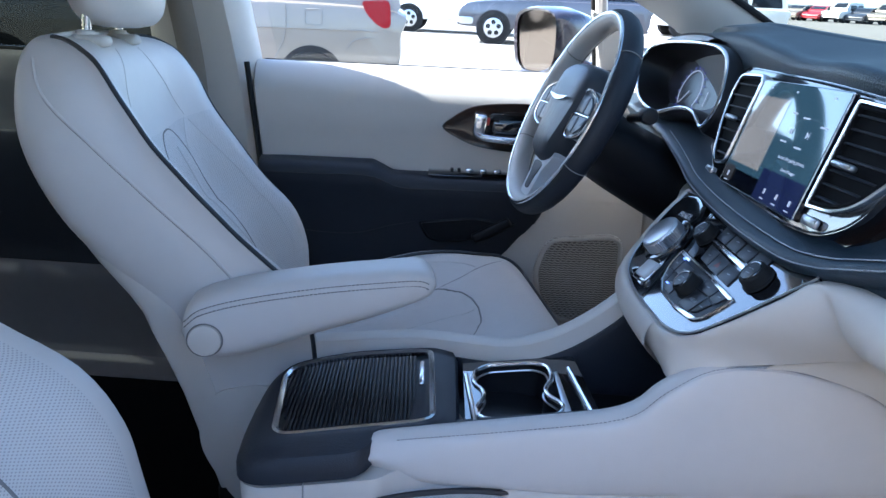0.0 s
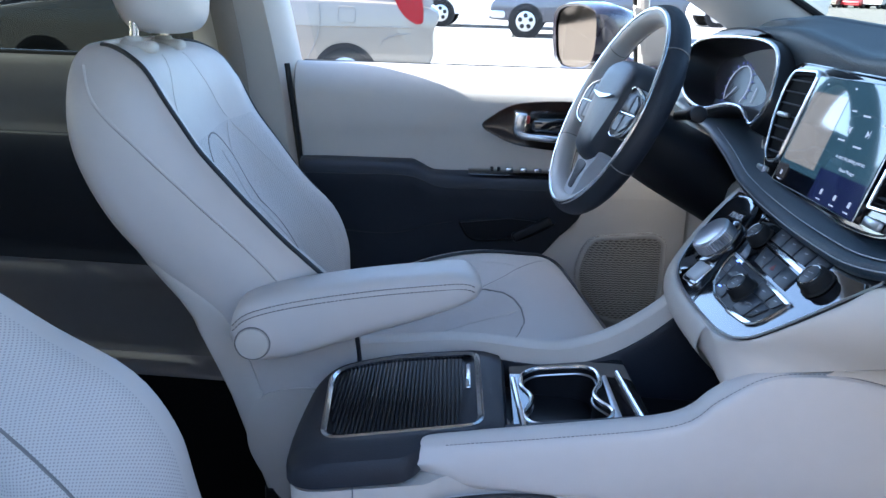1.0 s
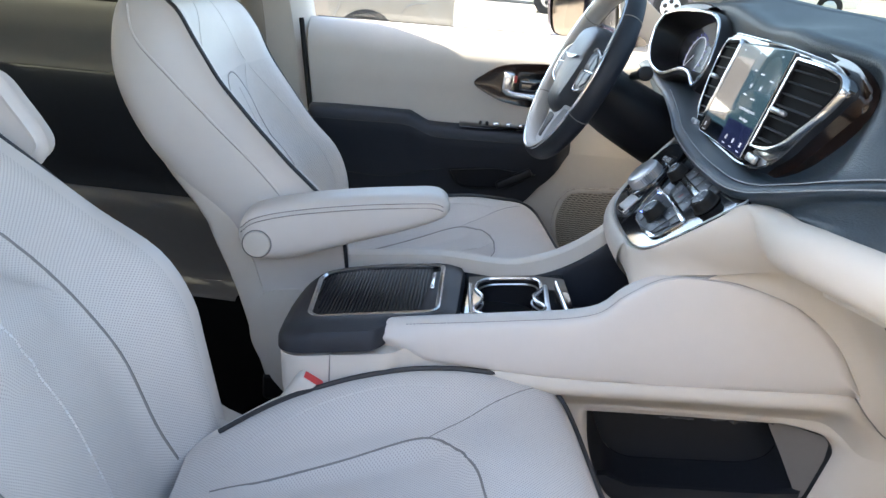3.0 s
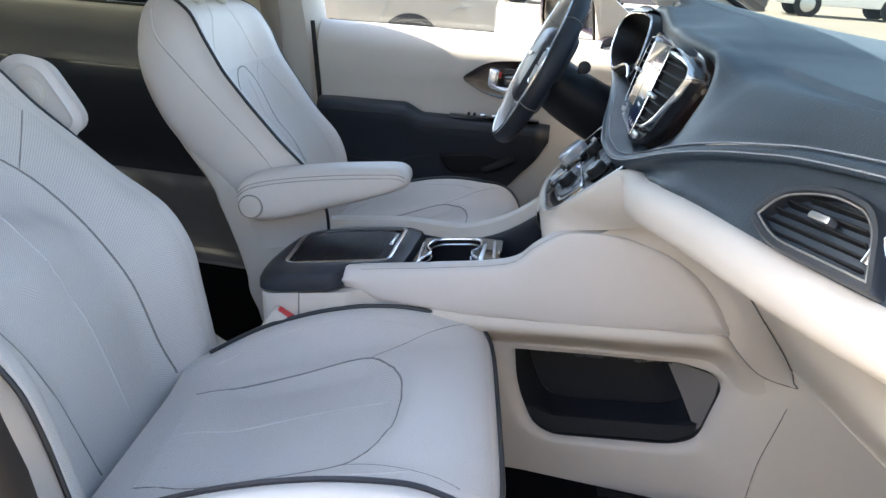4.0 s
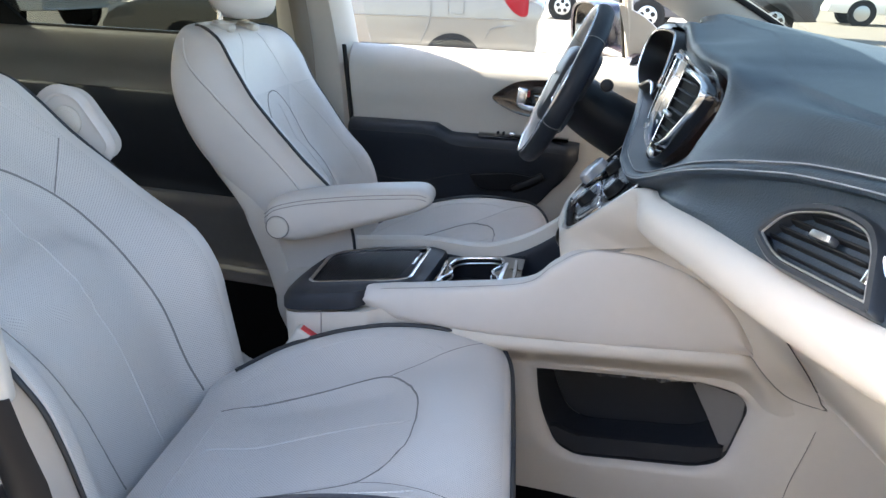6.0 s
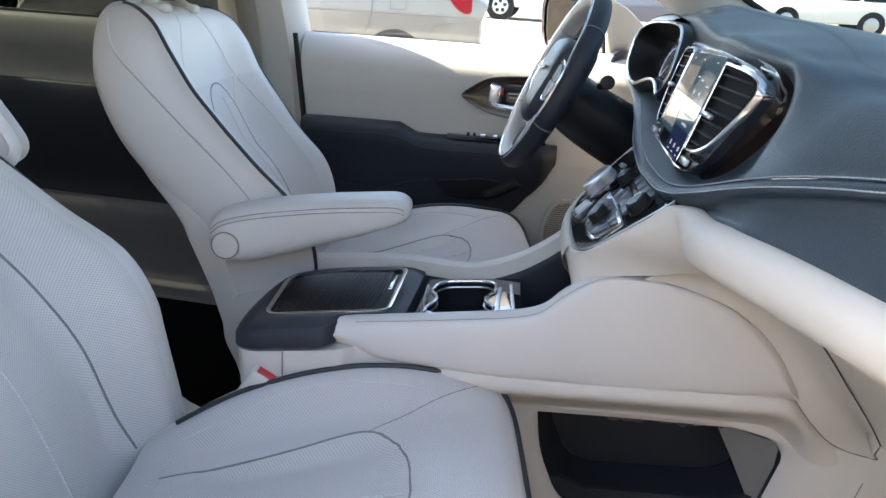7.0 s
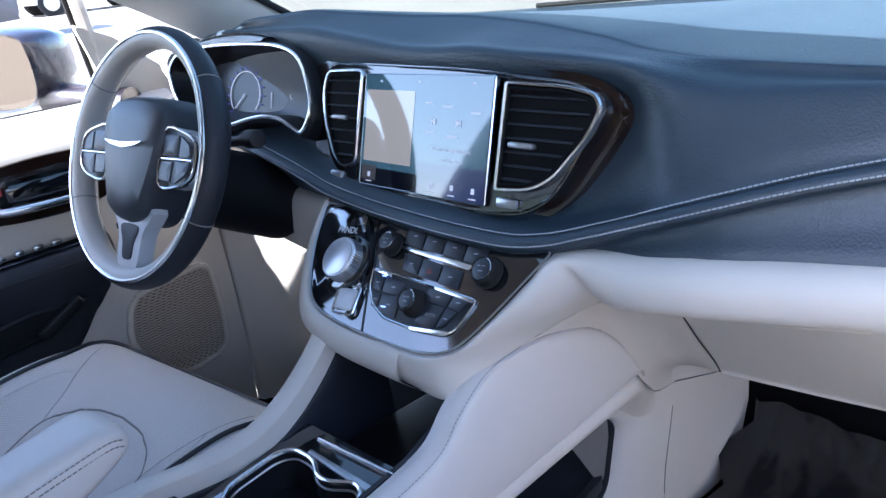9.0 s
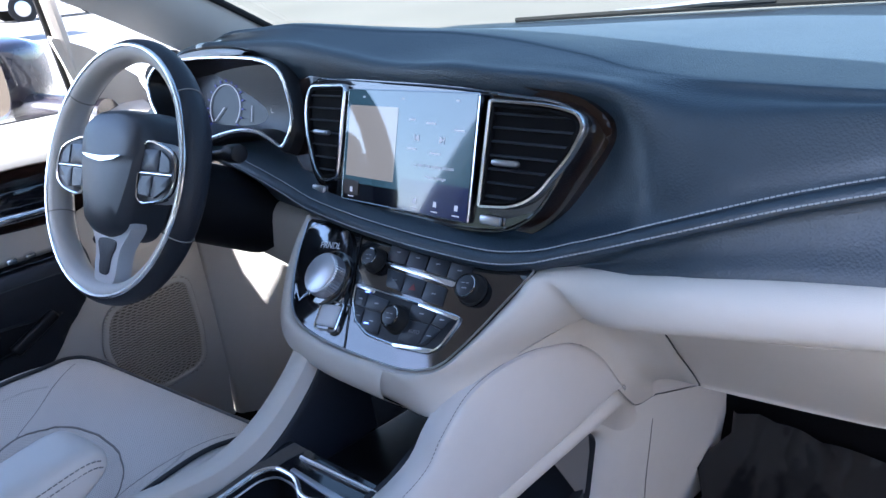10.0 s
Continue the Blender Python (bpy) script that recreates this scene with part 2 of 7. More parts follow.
KEY = material("dark_key_plastic", (0.020, 0.024, 0.032), 0.38, grain=0.15, spec=0.5)
DULLRED = material("dull_red_marking", (0.16, 0.02, 0.02), 0.5, grain=0.1)
DIMTEXT = material("grey_marking", (0.24, 0.25, 0.27), 0.5, grain=0.05)


def glass(name, tint, rough=0.0):
    m = bpy.data.materials.new(name)
    m.use_nodes = True
    n, l = m.node_tree.nodes, m.node_tree.links
    out = n["Material Output"]
    n.remove(n["Principled BSDF"])
    clear, shine, both = n.new("ShaderNodeBsdfTransparent"), n.new("ShaderNodeBsdfGlossy"), n.new("ShaderNodeMixShader")
    clear.inputs[0].default_value = (*tint, 1)
    shine.inputs["Roughness"].default_value = rough
    edge = n.new("ShaderNodeLayerWeight")
    edge.inputs[0].default_value = 0.5
    steep = n.new("ShaderNodeMath")
    steep.operation = "POWER"
    steep.inputs[1].default_value = 4.0
    l.new(edge.outputs["Facing"], steep.inputs[0])
    amount = n.new("ShaderNodeMath")
    amount.operation = "MULTIPLY_ADD"
    amount.inputs[1].default_value, amount.inputs[2].default_value = 0.35, 0.03
    l.new(steep.outputs[0], amount.inputs[0])
    l.new(amount.outputs[0], both.inputs[0])
    l.new(clear.outputs[0], both.inputs[1])
    l.new(shine.outputs[0], both.inputs[2])
    l.new(both.outputs[0], out.inputs[0])
    return m


PANE = glass("clear_glass", (0.97, 0.985, 0.98))
TINT = glass("tinted_glass", (0.27, 0.285, 0.265))
SCREENGLASS = glass("green_tinted_glass", (0.385, 0.41, 0.365))
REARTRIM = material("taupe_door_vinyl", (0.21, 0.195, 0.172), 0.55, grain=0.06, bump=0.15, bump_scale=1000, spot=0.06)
# the tan of the reflected surroundings is put into the mirror's base colour
MIRROR = material("mirror_glass", (0.25, 0.205, 0.165), 0.03, metal=1.0)

# ---- ground ----
def bump_sheet(size, n, slope):
    rows = []
    for i in range(n + 1):
        y = -size + 2 * size * i / n
        rows.append([(-size + 2 * size * j / n, y, slope * y) for j in range(n + 1)])
    return loft(rows)


SLOPE = 0.056
ground = part("ground", bump_sheet(400, 16, SLOPE), ASPHALT)
tagged(ground, "pale sunlit concrete of a wide parking lot", "ground", kind="structure")

# ---- van shell ----
floor = part("floor", rbox((-0.72, 0, 0.40), (3.62, 1.76, 0.06), 0.01), CARPET)
tagged(floor, "black carpeted floor of the van", "floor", kind="structure")
roof_rows = []
for x, z, w in ((0.13, 1.56, 0.53), (0.0, 1.585, 0.56), (-0.2, 1.61, 0.58), (-0.8, 1.64, 0.62), (-1.6, 1.64, 0.64), (-2.5, 1.60, 0.62)):
    roof_rows.append([(x, y * w, z - 0.05 * abs(y) ** 2.5) for y in (-1, -0.8, -0.4, 0, 0.4, 0.8, 1)] + [(x, y * (w + 0.03), z + 0.05 - 0.06 * abs(y) ** 2.5) for y in (1, 0.8, 0.4, 0, -0.4, -0.8, -1)])
roof = part("ceiling", loft(lerp_rows(roof_rows, 4), ring=True, caps=True), CREAM)
tagged(roof, "pale beige headliner under the van's roof", "ceiling", kind="structure")

# rear and right-hand walls that close the cabin
def panel(name, pts, thick, mat, label, cat):
    """A wall of constant thickness through four corners."""
    a, b, c, d = [Vector(p) for p in pts]
    n = (b - a).cross(d - a).normalized() * thick
    bm = bmesh.new()
    v = [bm.verts.new(p) for p in (a, b, c, d, a + n, b + n, c + n, d + n)]
    for q in ((0, 1, 2, 3), (7, 6, 5, 4), (0, 4, 5, 1), (1, 5, 6, 2), (2, 6, 7, 3), (3, 7, 4, 0)):
        bm.faces.new([v[k] for k in q])
    bmesh.ops.bevel(bm, geom=bm.edges[:], offset=min(0.012, thick * 0.3), segments=2, profile=0.5, affect="EDGES")
    ob = part(name, bm, mat)
    return tagged(ob, label, cat, kind="structure")


panel("wall_rear", [(-2.5, -0.78, 0.4), (-2.5, 0.78, 0.4), (-2.5, 0.78, 1.1), (-2.5, -0.78, 1.1)], 0.05, CREAM, "plain beige trim closing the rear of the van", "wall")
panel("wall_right", [(-2.5, -0.79, 0.4), (-2.5, -0.79, 1.1), (-0.62, -0.79, 1.1), (-0.62, -0.79, 0.4)], 0.04, CREAM, "beige trim of the right-hand rear side", "wall")

# sliding door on the driver's side: beige upper panel, black middle, grey lower panel
def strip_loft(profile, xs, n=4):
    """A panel whose (y, z) profile runs along x."""
    pr = spline([(0, y, z) for y, z in profile], n)
    return loft([[(x, p.y, p.z) for p in pr] for x in xs])


door_rear = thing("door_2", (-0.95, 0.75, 0.43), "sliding rear door with a taupe upper panel and a black middle panel", "door", kind="structure")
XS = [-2.5, -2.0, -1.5, -1.2, -0.9, -0.7, -0.52]
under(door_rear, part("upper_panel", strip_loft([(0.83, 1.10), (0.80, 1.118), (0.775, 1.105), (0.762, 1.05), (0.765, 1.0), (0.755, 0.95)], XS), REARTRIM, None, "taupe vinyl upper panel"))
under(door_rear, part("middle_panel", strip_loft([(0.755, 0.952), (0.745, 0.945), (0.74, 0.90), (0.745, 0.8), (0.755, 0.70), (0.75, 0.655)], XS), BLACK, None, "black vinyl middle panel"))
under(door_rear, part("lower_panel", strip_loft([(0.742, 0.657), (0.732, 0.648), (0.724, 0.62), (0.727, 0.55), (0.722, 0.48), (0.716, 0.450)], XS), LOWTRIM, None, "grey lower panel"))
under(door_rear, part("step_strip", strip_loft([(0.722, 0.449), (0.712, 0.446), (0.66, 0.439), (0.646, 0.436), (0.640, 0.425)], XS), LOWTRIM, None, "grey sill strip"))
under(door_rear, part("outer_panel", rbox((-1.5, 0.93, 0.72), (2.0, 0.05, 0.8), 0.02), BODY, None, "dark painted outer skin"))
glass_rear = under(door_rear, part("pane", plate([(0, 0), (1.75, 0), (1.75, 0.43), (0, 0.43)], (-0.58, 0.80, 1.11), (-1, 0, 0), (0, -0.24, 0.97), 0.004), TINT, None, "tinted window glass"))
under(door_rear, part("window_seal", tube(spline([(-0.56, 0.795, 1.118), (-1.2, 0.795, 1.118), (-2.4, 0.795, 1.118)], 4), 0.006), RUBBER))
under(door_rear, part("rear_seal", tube(spline([(-1.60, 0.755, 0.90), (-1.60, 0.765, 1.00), (-1.595, 0.775, 1.08), (-1.63, 0.77, 1.17), (-1.70, 0.74, 1.28), (-1.76, 0.70, 1.42)], 6), 0.013, 8), RUBBER, None, "black seal at the door's rear edge"))
under(door_rear, part("window_frame", plate(rounded([(0.0, 0.0), (0.13, 0.0), (0.06, 0.06), (0.0, 0.22), (-0.05, 0.40), (-0.12, 0.40)], 0.02), (-1.585, 0.785, 1.115), (1, 0, 0), (0, -0.24, 0.97), 0.012), RUBBER, None, "black window corner"))
right_glass = part("window_1", plate([(0, 0), (1.75, 0), (1.75, 0.43), (0, 0.43)], (-2.4, -0.80, 1.11), (1, 0, 0), (0, 0.24, 0.97), 0.004), TINT)
tagged(right_glass, "tinted rear side window glass", "window", kind="structure")

back_glass = part("window_2", plate([(-0.74, 0), (0.74, 0), (0.62, 0.45), (-0.62, 0.45)], (-2.48, 0, 1.10), (0, 1, 0), (0.05, 0, 1), 0.004), TINT)
tagged(back_glass, "tinted rear window glass", "window", kind="structure")

# B pillar beside the driver
bp_rows = []
for z, x0, x1, y in ((0.42, -0.36, -0.56, 0.76), (0.70, -0.355, -0.56, 0.765), (0.93, -0.365, -0.58, 0.77), (1.12, -0.385, -0.60, 0.765), (1.35, -0.42, -0.60, 0.72), (1.58, -0.46, -0.62, 0.655)):
    bp_rows.append([(x0, y + 0.07, z), (x0 - 0.004, y + 0.01, z), (x0 - 0.03, y - 0.018, z), (x0 * 0.5 + x1 * 0.5, y - 0.026, z), (x1 + 0.03, y - 0.018, z), (x1, y + 0.01, z), (x1, y + 0.07, z)])
pillar = part("pillar_1", loft(lerp_rows(bp_rows, 4)), CREAM2)
tagged(pillar, "beige trimmed B pillar behind the driver's door", "pillar", kind="structure")
bpr_rows = [[(x, -y, z) for x, y, z in r][::-1] for r in bp_rows]
pillar2 = part("pillar_2", loft(lerp_rows(bpr_rows, 4)), CREAM2)
tagged(pillar2, "beige trimmed B pillar behind the open passenger door", "pillar", kind="structure")

# windscreen, A pillars, roof rails
def windscreen_row(f):
    x, z = 1.06 - 0.93 * f, 1.15 + 0.425 * f + 0.05 * math.sin(math.pi * f)
    return [(x - 0.16 * (k / 6) ** 2, (0.80 - 0.17 * f if k > 0 else 0.75 - 0.18 * f) * k / 6, z - (0.07 if k > 0 else 0.0) * (k / 6) ** 2) for k in range(-6, 7)]


screen_pane = part("windscreen", loft([windscreen_row(i / 8) for i in range(9)]), SCREENGLASS)
screen_pane.visible_shadow = False
tagged(screen_pane, "clear curved windscreen", "windscreen", kind="structure")
for s, nm in ((1, "pillar_3"), (-1, "pillar_4")):
    rows = []
    for f in (0, 0.25, 0.5, 0.75, 1.0):
        e = Vector(windscreen_row(f)[12 if s > 0 else 0])
        wd = 0.15 - 0.05 * f
        rows.append([e + Vector((0.015, -s * 0.045, 0.0)), e + Vector((-0.02, -s * 0.05, -0.008)), e + Vector((-wd * 0.6, -s * 0.028, -0.02)), e + Vector((-wd, s * 0.0, -0.03)), e + Vector((-wd, 0.05 if s > 0 else -0.012, -0.02)), e + Vector((0.01, 0.05 if s > 0 else -0.012, 0.02))])
    ob = part(nm, loft(lerp_rows(rows, 4), ring=True, caps=True), CREAM2)
    tagged(ob, "beige trimmed A pillar beside the windscreen", "pillar", kind="structure")
    seal = part("windscreen_seal", tube(spline([Vector(windscreen_row(f)[12 if s > 0 else 0]) + Vector((0.014, -s * 0.049, -0.002)) for f in (0, 0.25, 0.5, 0.75, 1.0)], 4), 0.0065, 8), RUBBER)
    tagged(seal, "black seal along the windscreen's side edge", "trim", kind="structure")
    rail = part("roof_rail", tube(spline([(0.04, s * 0.555, 1.57), (-0.5, s * 0.61, 1.595), (-1.5, s * 0.635, 1.605), (-2.5, s * 0.62, 1.565)], 6), 0.03, 10), CREAM2)
    tagged(rail, "beige headliner edge over the door opening", "trim", kind="structure")
for s in (1, -1):
    edge = part("roof_side", loft([[(x, s * 0.60, 1.605), (x, s * 0.65, 1.585), (x, s * 0.695, 1.535), (x, s * 0.705, 1.50), (x, s * 0.725, 1.50), (x, s * 0.72, 1.56), (x, s * 0.66, 1.63), (x, s * 0.60, 1.64)] for x in (-0.45, -1.2, -2.5)], ring=True, caps=True), CREAM2)
    tagged(edge, "beige headliner side over the rear windows", "trim", kind="structure")
sill = part("sill", rbox((-0.1, -0.74, 0.42), (1.4, 0.14, 0.07), 0.02), BLACKP)
tagged(sill, "black plastic sill under the open passenger door", "sill", kind="structure")

# ---- driver's door: d runs forwards along it, e inwards, z up ----
DYAW = 4.5
DO = Vector((-0.371, 0.741, 0.0))
DF, DL = Vector((math.cos(radians(DYAW)), math.sin(radians(DYAW)), 0)), Vector((math.sin(radians(DYAW)), -math.cos(radians(DYAW)), 0))


def dp(d, e, z):
    return DO + DF * d + DL * e + Vector((0, 0, z))


door = thing("door_1", DO + Vector((0, 0, 0.43)), "closed driver's door with beige upper panel and black armrest", "door", kind="structure")


def door_sheet(profile, ds, n=4, edge=True):
    pr = spline([(0, e, z) for e, z in profile], n)
    rows = []
    for k, d in enumerate(ds):
        sink = -0.012 if edge and k == 0 else 0.0
        rows.append([dp(d - 0.13 * (p.z - 0.93) * max(0.0, 1 - d / 0.10) * 0.9, p.y + sink, p.z) for p in pr])
    return loft(rows)


DD = [0.006, 0.010, 0.06, 0.12, 0.2, 0.3, 0.4, 0.5, 0.6, 0.7, 0.78, 0.84]
UP = [(-0.10, 1.112), (-0.080, 1.123), (-0.060, 1.122), (-0.038, 1.110), (-0.016, 1.088), (-0.002, 1.062), (0.001, 1.03), (0.0, 1.0), (-0.004, 0.97), (-0.004, 0.93), (0.002, 0.88), (0.010, 0.84)]
under(door, part("upper_panel", door_sheet(UP, DD), CREAM2, None, "beige vinyl upper panel"))
LOWB = [(0.010, 0.86), (0.014, 0.80), (0.016, 0.72), (0.016, 0.62), (0.012, 0.54), (0.0, 0.47), (0.0, 0.41)]
under(door, part("lower_panel", door_sheet(LOWB, DD), CREAM2, None, "beige lower panel"))


def door_top(d):
    """Upper edge of the black armrest."""
    return float(np.interp(d, [0.0, 0.02, 0.245, 0.255, 0.285, 0.30, 0.58, 0.64], [0.924, 0.930, 0.930, 0.926, 0.911, 0.908, 0.908, 0.902]))


def door_low(d):
    """Lower edge of the black field, which rises forwards."""
    return float(np.interp(d, [0.0, 0.46, 0.50, 0.55, 0.60, 0.635], [0.46, 0.60, 0.69, 0.755, 0.81, 0.87]))


rows = []
for k, d in enumerate([0.008, 0.014, 0.06, 0.12, 0.18, 0.23, 0.245, 0.255, 0.27, 0.285, 0.30, 0.36, 0.42, 0.48, 0.53, 0.57, 0.60, 0.63]):
    t, b = door_top(d), door_low(d)
    e = 0.0 if k else -0.014
    pr = [(0.0, t + 0.001), (0.012, t + 0.003), (0.030, t), (0.046, t - 0.006), (0.056, t - 0.018), (0.058, t - 0.03), (0.052, t - 0.050), (0.042, t - 0.080), (0.036, t - 0.11), (0.030, t - 0.15)]
    pr = [(a * min(1.0, (0.66 - d) / 0.06), max(z, b + 0.002)) for a, z in pr] + [(0.026, max(b + 0.001, 0.70)), (0.022, max(b, 0.60)), (0.010, b)]
    rows.append([dp(d - 0.1 * (z - 0.93) * max(0.0, 1 - d / 0.1), a + e, z) for a, z in pr])
under(door, part("armrest", loft(lerp_rows(rows, 3)), BLACK, None, "black padded armrest"))
under(door, part("stitching", tube(spline([dp(d, 0.0575 * min(1.0, (0.66 - d) / 0.06) + 0.0005, door_top(d) - 0.026) for d in (0.02, 0.12, 0.24, 0.31, 0.42, 0.55, 0.60)], 6), 0.0012, 5), PIPING, None, "dark seam"))
under(door, part("fold_seam", tube(spline([dp(d, e, z) for d, e, z in ((0.02, 0.034, 0.79), (0.11, 0.035, 0.776), (0.21, 0.035, 0.774), (0.29, 0.036, 0.795), (0.347, 0.036, 0.807))], 6), 0.0016, 5), PIPING, None, "dark fold seam"))
# pull pocket
pk = rounded([(0.345, 0.808), (0.368, 0.768), (0.40, 0.760), (0.50, 0.772), (0.562, 0.812), (0.46, 0.822)], 0.012)
pkt = under(door, part("pull_pocket", loft([[dp(a, 0.044 - 0.006 * (0.80 - z) / 0.04, z) for a, z in pk], [dp(a, 0.047 - 0.006 * (0.80 - z) / 0.04, z) for a, z in grow(pk, -0.004)], [dp(a, 0.034, z) for a, z in grow(pk, -0.010)]], ring=True, caps=True), BLACKP, None, "black pull pocket"))
under(door, part("pocket_grip", rbox(dp(0.505, 0.048, 0.795), (0.09, 0.014, 0.022), 0.006, 3, pose(0, 0, 0, 0, -28, DYAW)), BLACKP, None, "black grip"))
# window switches
under(door, part("switch_plate", loft([[dp(d, 0.004, 0.913), dp(d, 0.012, 0.917), dp(d, 0.034, 0.9155), dp(d, 0.044, 0.909)] for d in (0.365, 0.385, 0.45, 0.52, 0.60)]), PIANO, None, "black switch plate"))
for d, w_ in ((0.415, 0.010), (0.43, 0.010), (0.452, 0.022), (0.482, 0.020), (0.512, 0.022), (0.542, 0.022)):
    under(door, part("switch", rbox(dp(d, 0.022, 0.919), (w_ * 0.75, 0.013, 0.007), 0.0025, 2, pose(0, 0, 0, 0, -4, DYAW)), CHROME if d > 0.44 else BLACKP, None, "window switch"))
# inside handle in its dark wooden cup
ho_ = [(0.390, 1.006), (0.412, 1.028), (0.45, 1.050), (0.50, 1.059), (0.58, 1.062), (0.66, 1.055), (0.70, 1.03), (0.69, 0.985), (0.63, 0.960), (0.56, 0.957), (0.47, 0.966), (0.42, 0.985)]
hs = [(p.x, p.y) for p in spline([(a, b, 0) for a, b in ho_], 4, True)]


def toward(o, f, c=(0.52, 1.008)):
    return [(c[0] + (a - c[0]) * f, c[1] + (b - c[1]) * f) for a, b in o]


under(door, part("handle_cup", loft([[dp(a, 0.000, z) for a, z in hs], [dp(a, 0.006, z) for a, z in toward(hs, 0.985)], [dp(a, 0.005, z) for a, z in toward(hs, 0.93)], [dp(a, 0.004, z) for a, z in toward(hs, 0.5)], [dp(a, 0.004, z) for a, z in toward(hs, 0.02)]], ring=True, caps=True), WOOD, None, "dark wood handle surround"))
under(door, part("handle_recess", rbox(dp(0.555, 0.004, 1.008), (0.14, 0.010, 0.058), 0.02, 4, pose(0, 0, 0, 0, 0, DYAW)), PIANO, None, "black recess"))
hl = spline([dp(0.462, 0.012, 0.998), dp(0.472, 0.018, 0.991), dp(0.492, 0.024, 0.988), dp(0.53, 0.028, 0.986), dp(0.575, 0.024, 0.984), dp(0.605, 0.018, 0.983)], 5)
under(door, part("handle", tube(hl, 0.0068, 10, False, 1.1), CHROME, None, "satin chrome handle"))
under(door, part("lock_lever", rbox(dp(0.470, 0.014, 1.016), (0.026, 0.014, 0.042), 0.005, 3, pose(0, 0, 0, 0, 6, DYAW)), CHROME, None, "satin chrome lock lever"))
under(door, part("lock_mark", rbox(dp(0.487, 0.010, 1.022), (0.006, 0.006, 0.016), 0.002, 2, pose(0, 0, 0, 0, 6, DYAW)), REDTAG, None, "red lock mark"))
# speaker grille
gr = rounded([(0.606, 0.700), (0.622, 0.755), (0.645, 0.778), (0.775, 0.790), (0.803, 0.775), (0.808, 0.66), (0.800, 0.600), (0.775, 0.580), (0.70, 0.574), (0.65, 0.590), (0.618, 0.635)], 0.022, 5)
under(door, part("speaker_rim", frame_ring(grow(gr, 0.012), gr, DO + DL * 0.0215, DF, Vector((0, 0, 1)), 0.012, 0.002), CREAM2, None, "beige speaker rim"))
GRILLE = material("taupe_grille", (0.42, 0.375, 0.32), 0.6, grain=0.2)
GRILLEBACK = material("dark_brown_cloth", (0.17, 0.15, 0.125), 0.9, grain=0.3, spec=0.1)
under(door, part("speaker_back", plate(gr, DO + DL * 0.0175, DF, Vector((0, 0, 1)), -0.003), GRILLEBACK, None, "dark speaker back"))
bars = []
for k in range(40):
    z = 0.576 + k * 0.0054
    xs = []
    for i in range(len(gr)):
        (a0, b0), (a1, b1) = gr[i], gr[(i + 1) % len(gr)]
        if (b0 - z) * (b1 - z) < 0:
            xs.append(a0 + (a1 - a0) * (z - b0) / (b1 - b0))
    if len(xs) > 1:
        n_ = max(2, int((max(xs) - min(xs)) / 0.012))
        pts = [dp(min(xs) + (max(xs) - min(xs)) * j / (2 * n_), 0.0215, z + (0.0010 if j % 2 else -0.0010)) for j in range(2 * n_ + 1)]
        bars.append(tube(pts, 0.0019, 5))
mesh_join = bmesh.new()
for b_ in bars:
    me = bpy.data.meshes.new("bar")
    b_.to_mesh(me)
    b_.free()
    mesh_join.from_mesh(me)
    bpy.data.meshes.remove(me)
under(door, part("speaker_grille", mesh_join, GRILLE, None, "brown wavy speaker grille"))
# window: pane, seal, frame, outer skin
under(door, part("belt_seal", tube([dp(d, -0.088, 1.120) for d in (0.0, 0.3, 0.6, 0.84)], 0.006, 8), RUBBER, None, "black belt seal"))
wp_ = under(door, part("pane", plate([(0, 0), (0.72, 0), (0.60, 0.17), (0.20, 0.44), (-0.06, 0.46)], dp(0.03, -0.095, 1.115), DF, Vector((0, -0.26, 0.966)), 0.004), PANE, None, "clear window glass"))
under(door, part("outer_skin", loft([[dp(d, e, z) for e, z in ((-0.105, 1.11), (-0.16, 1.06), (-0.19, 0.9), (-0.195, 0.7), (-0.17, 0.45), (-0.14, 0.30))] for d in (0.0, 0.3, 0.6, 0.86)]), BODY, None, "dark painted outer skin"))
under(door, part("front_edge", loft([[dp(0.842, e, z) for e in (-0.10, -0.03, 0.014)] for z in (0.46, 0.7, 0.9, 1.118)]), CREAM2, None, "beige front edge"))
under(door, part("divider_bar", tube([dp(0.738, -0.075, 1.118), dp(0.705, -0.025, 1.30), dp(0.69, 0.0, 1.38)], 0.013, 8), CREAM2, None, "beige quarter window bar"))
under(door, part("bar_seal", tube([dp(0.722, -0.080, 1.118), dp(0.689, -0.030, 1.30), dp(0.674, -0.005, 1.38)], 0.005, 8), RUBBER, None, "black bar seal"))
under(door, part("sail_panel", plate(rounded([(0.0, 0.0), (0.13, 0.0), (0.10, 0.055), (0.02, 0.12), (-0.045, 0.15)], 0.008), dp(0.738, -0.062, 1.112), DF, Vector((0, -0.24, 0.97)), 0.012, 0.003), CREAM2, None, "beige sail panel"))

under(door, part("edge_seal", tube([dp(0.002 - 0.117 * (z - 0.93), -0.004, z) for z in (0.45, 0.7, 0.93, 1.05, 1.12)], 0.006, 6), RUBBER, None, "black door edge seal"))

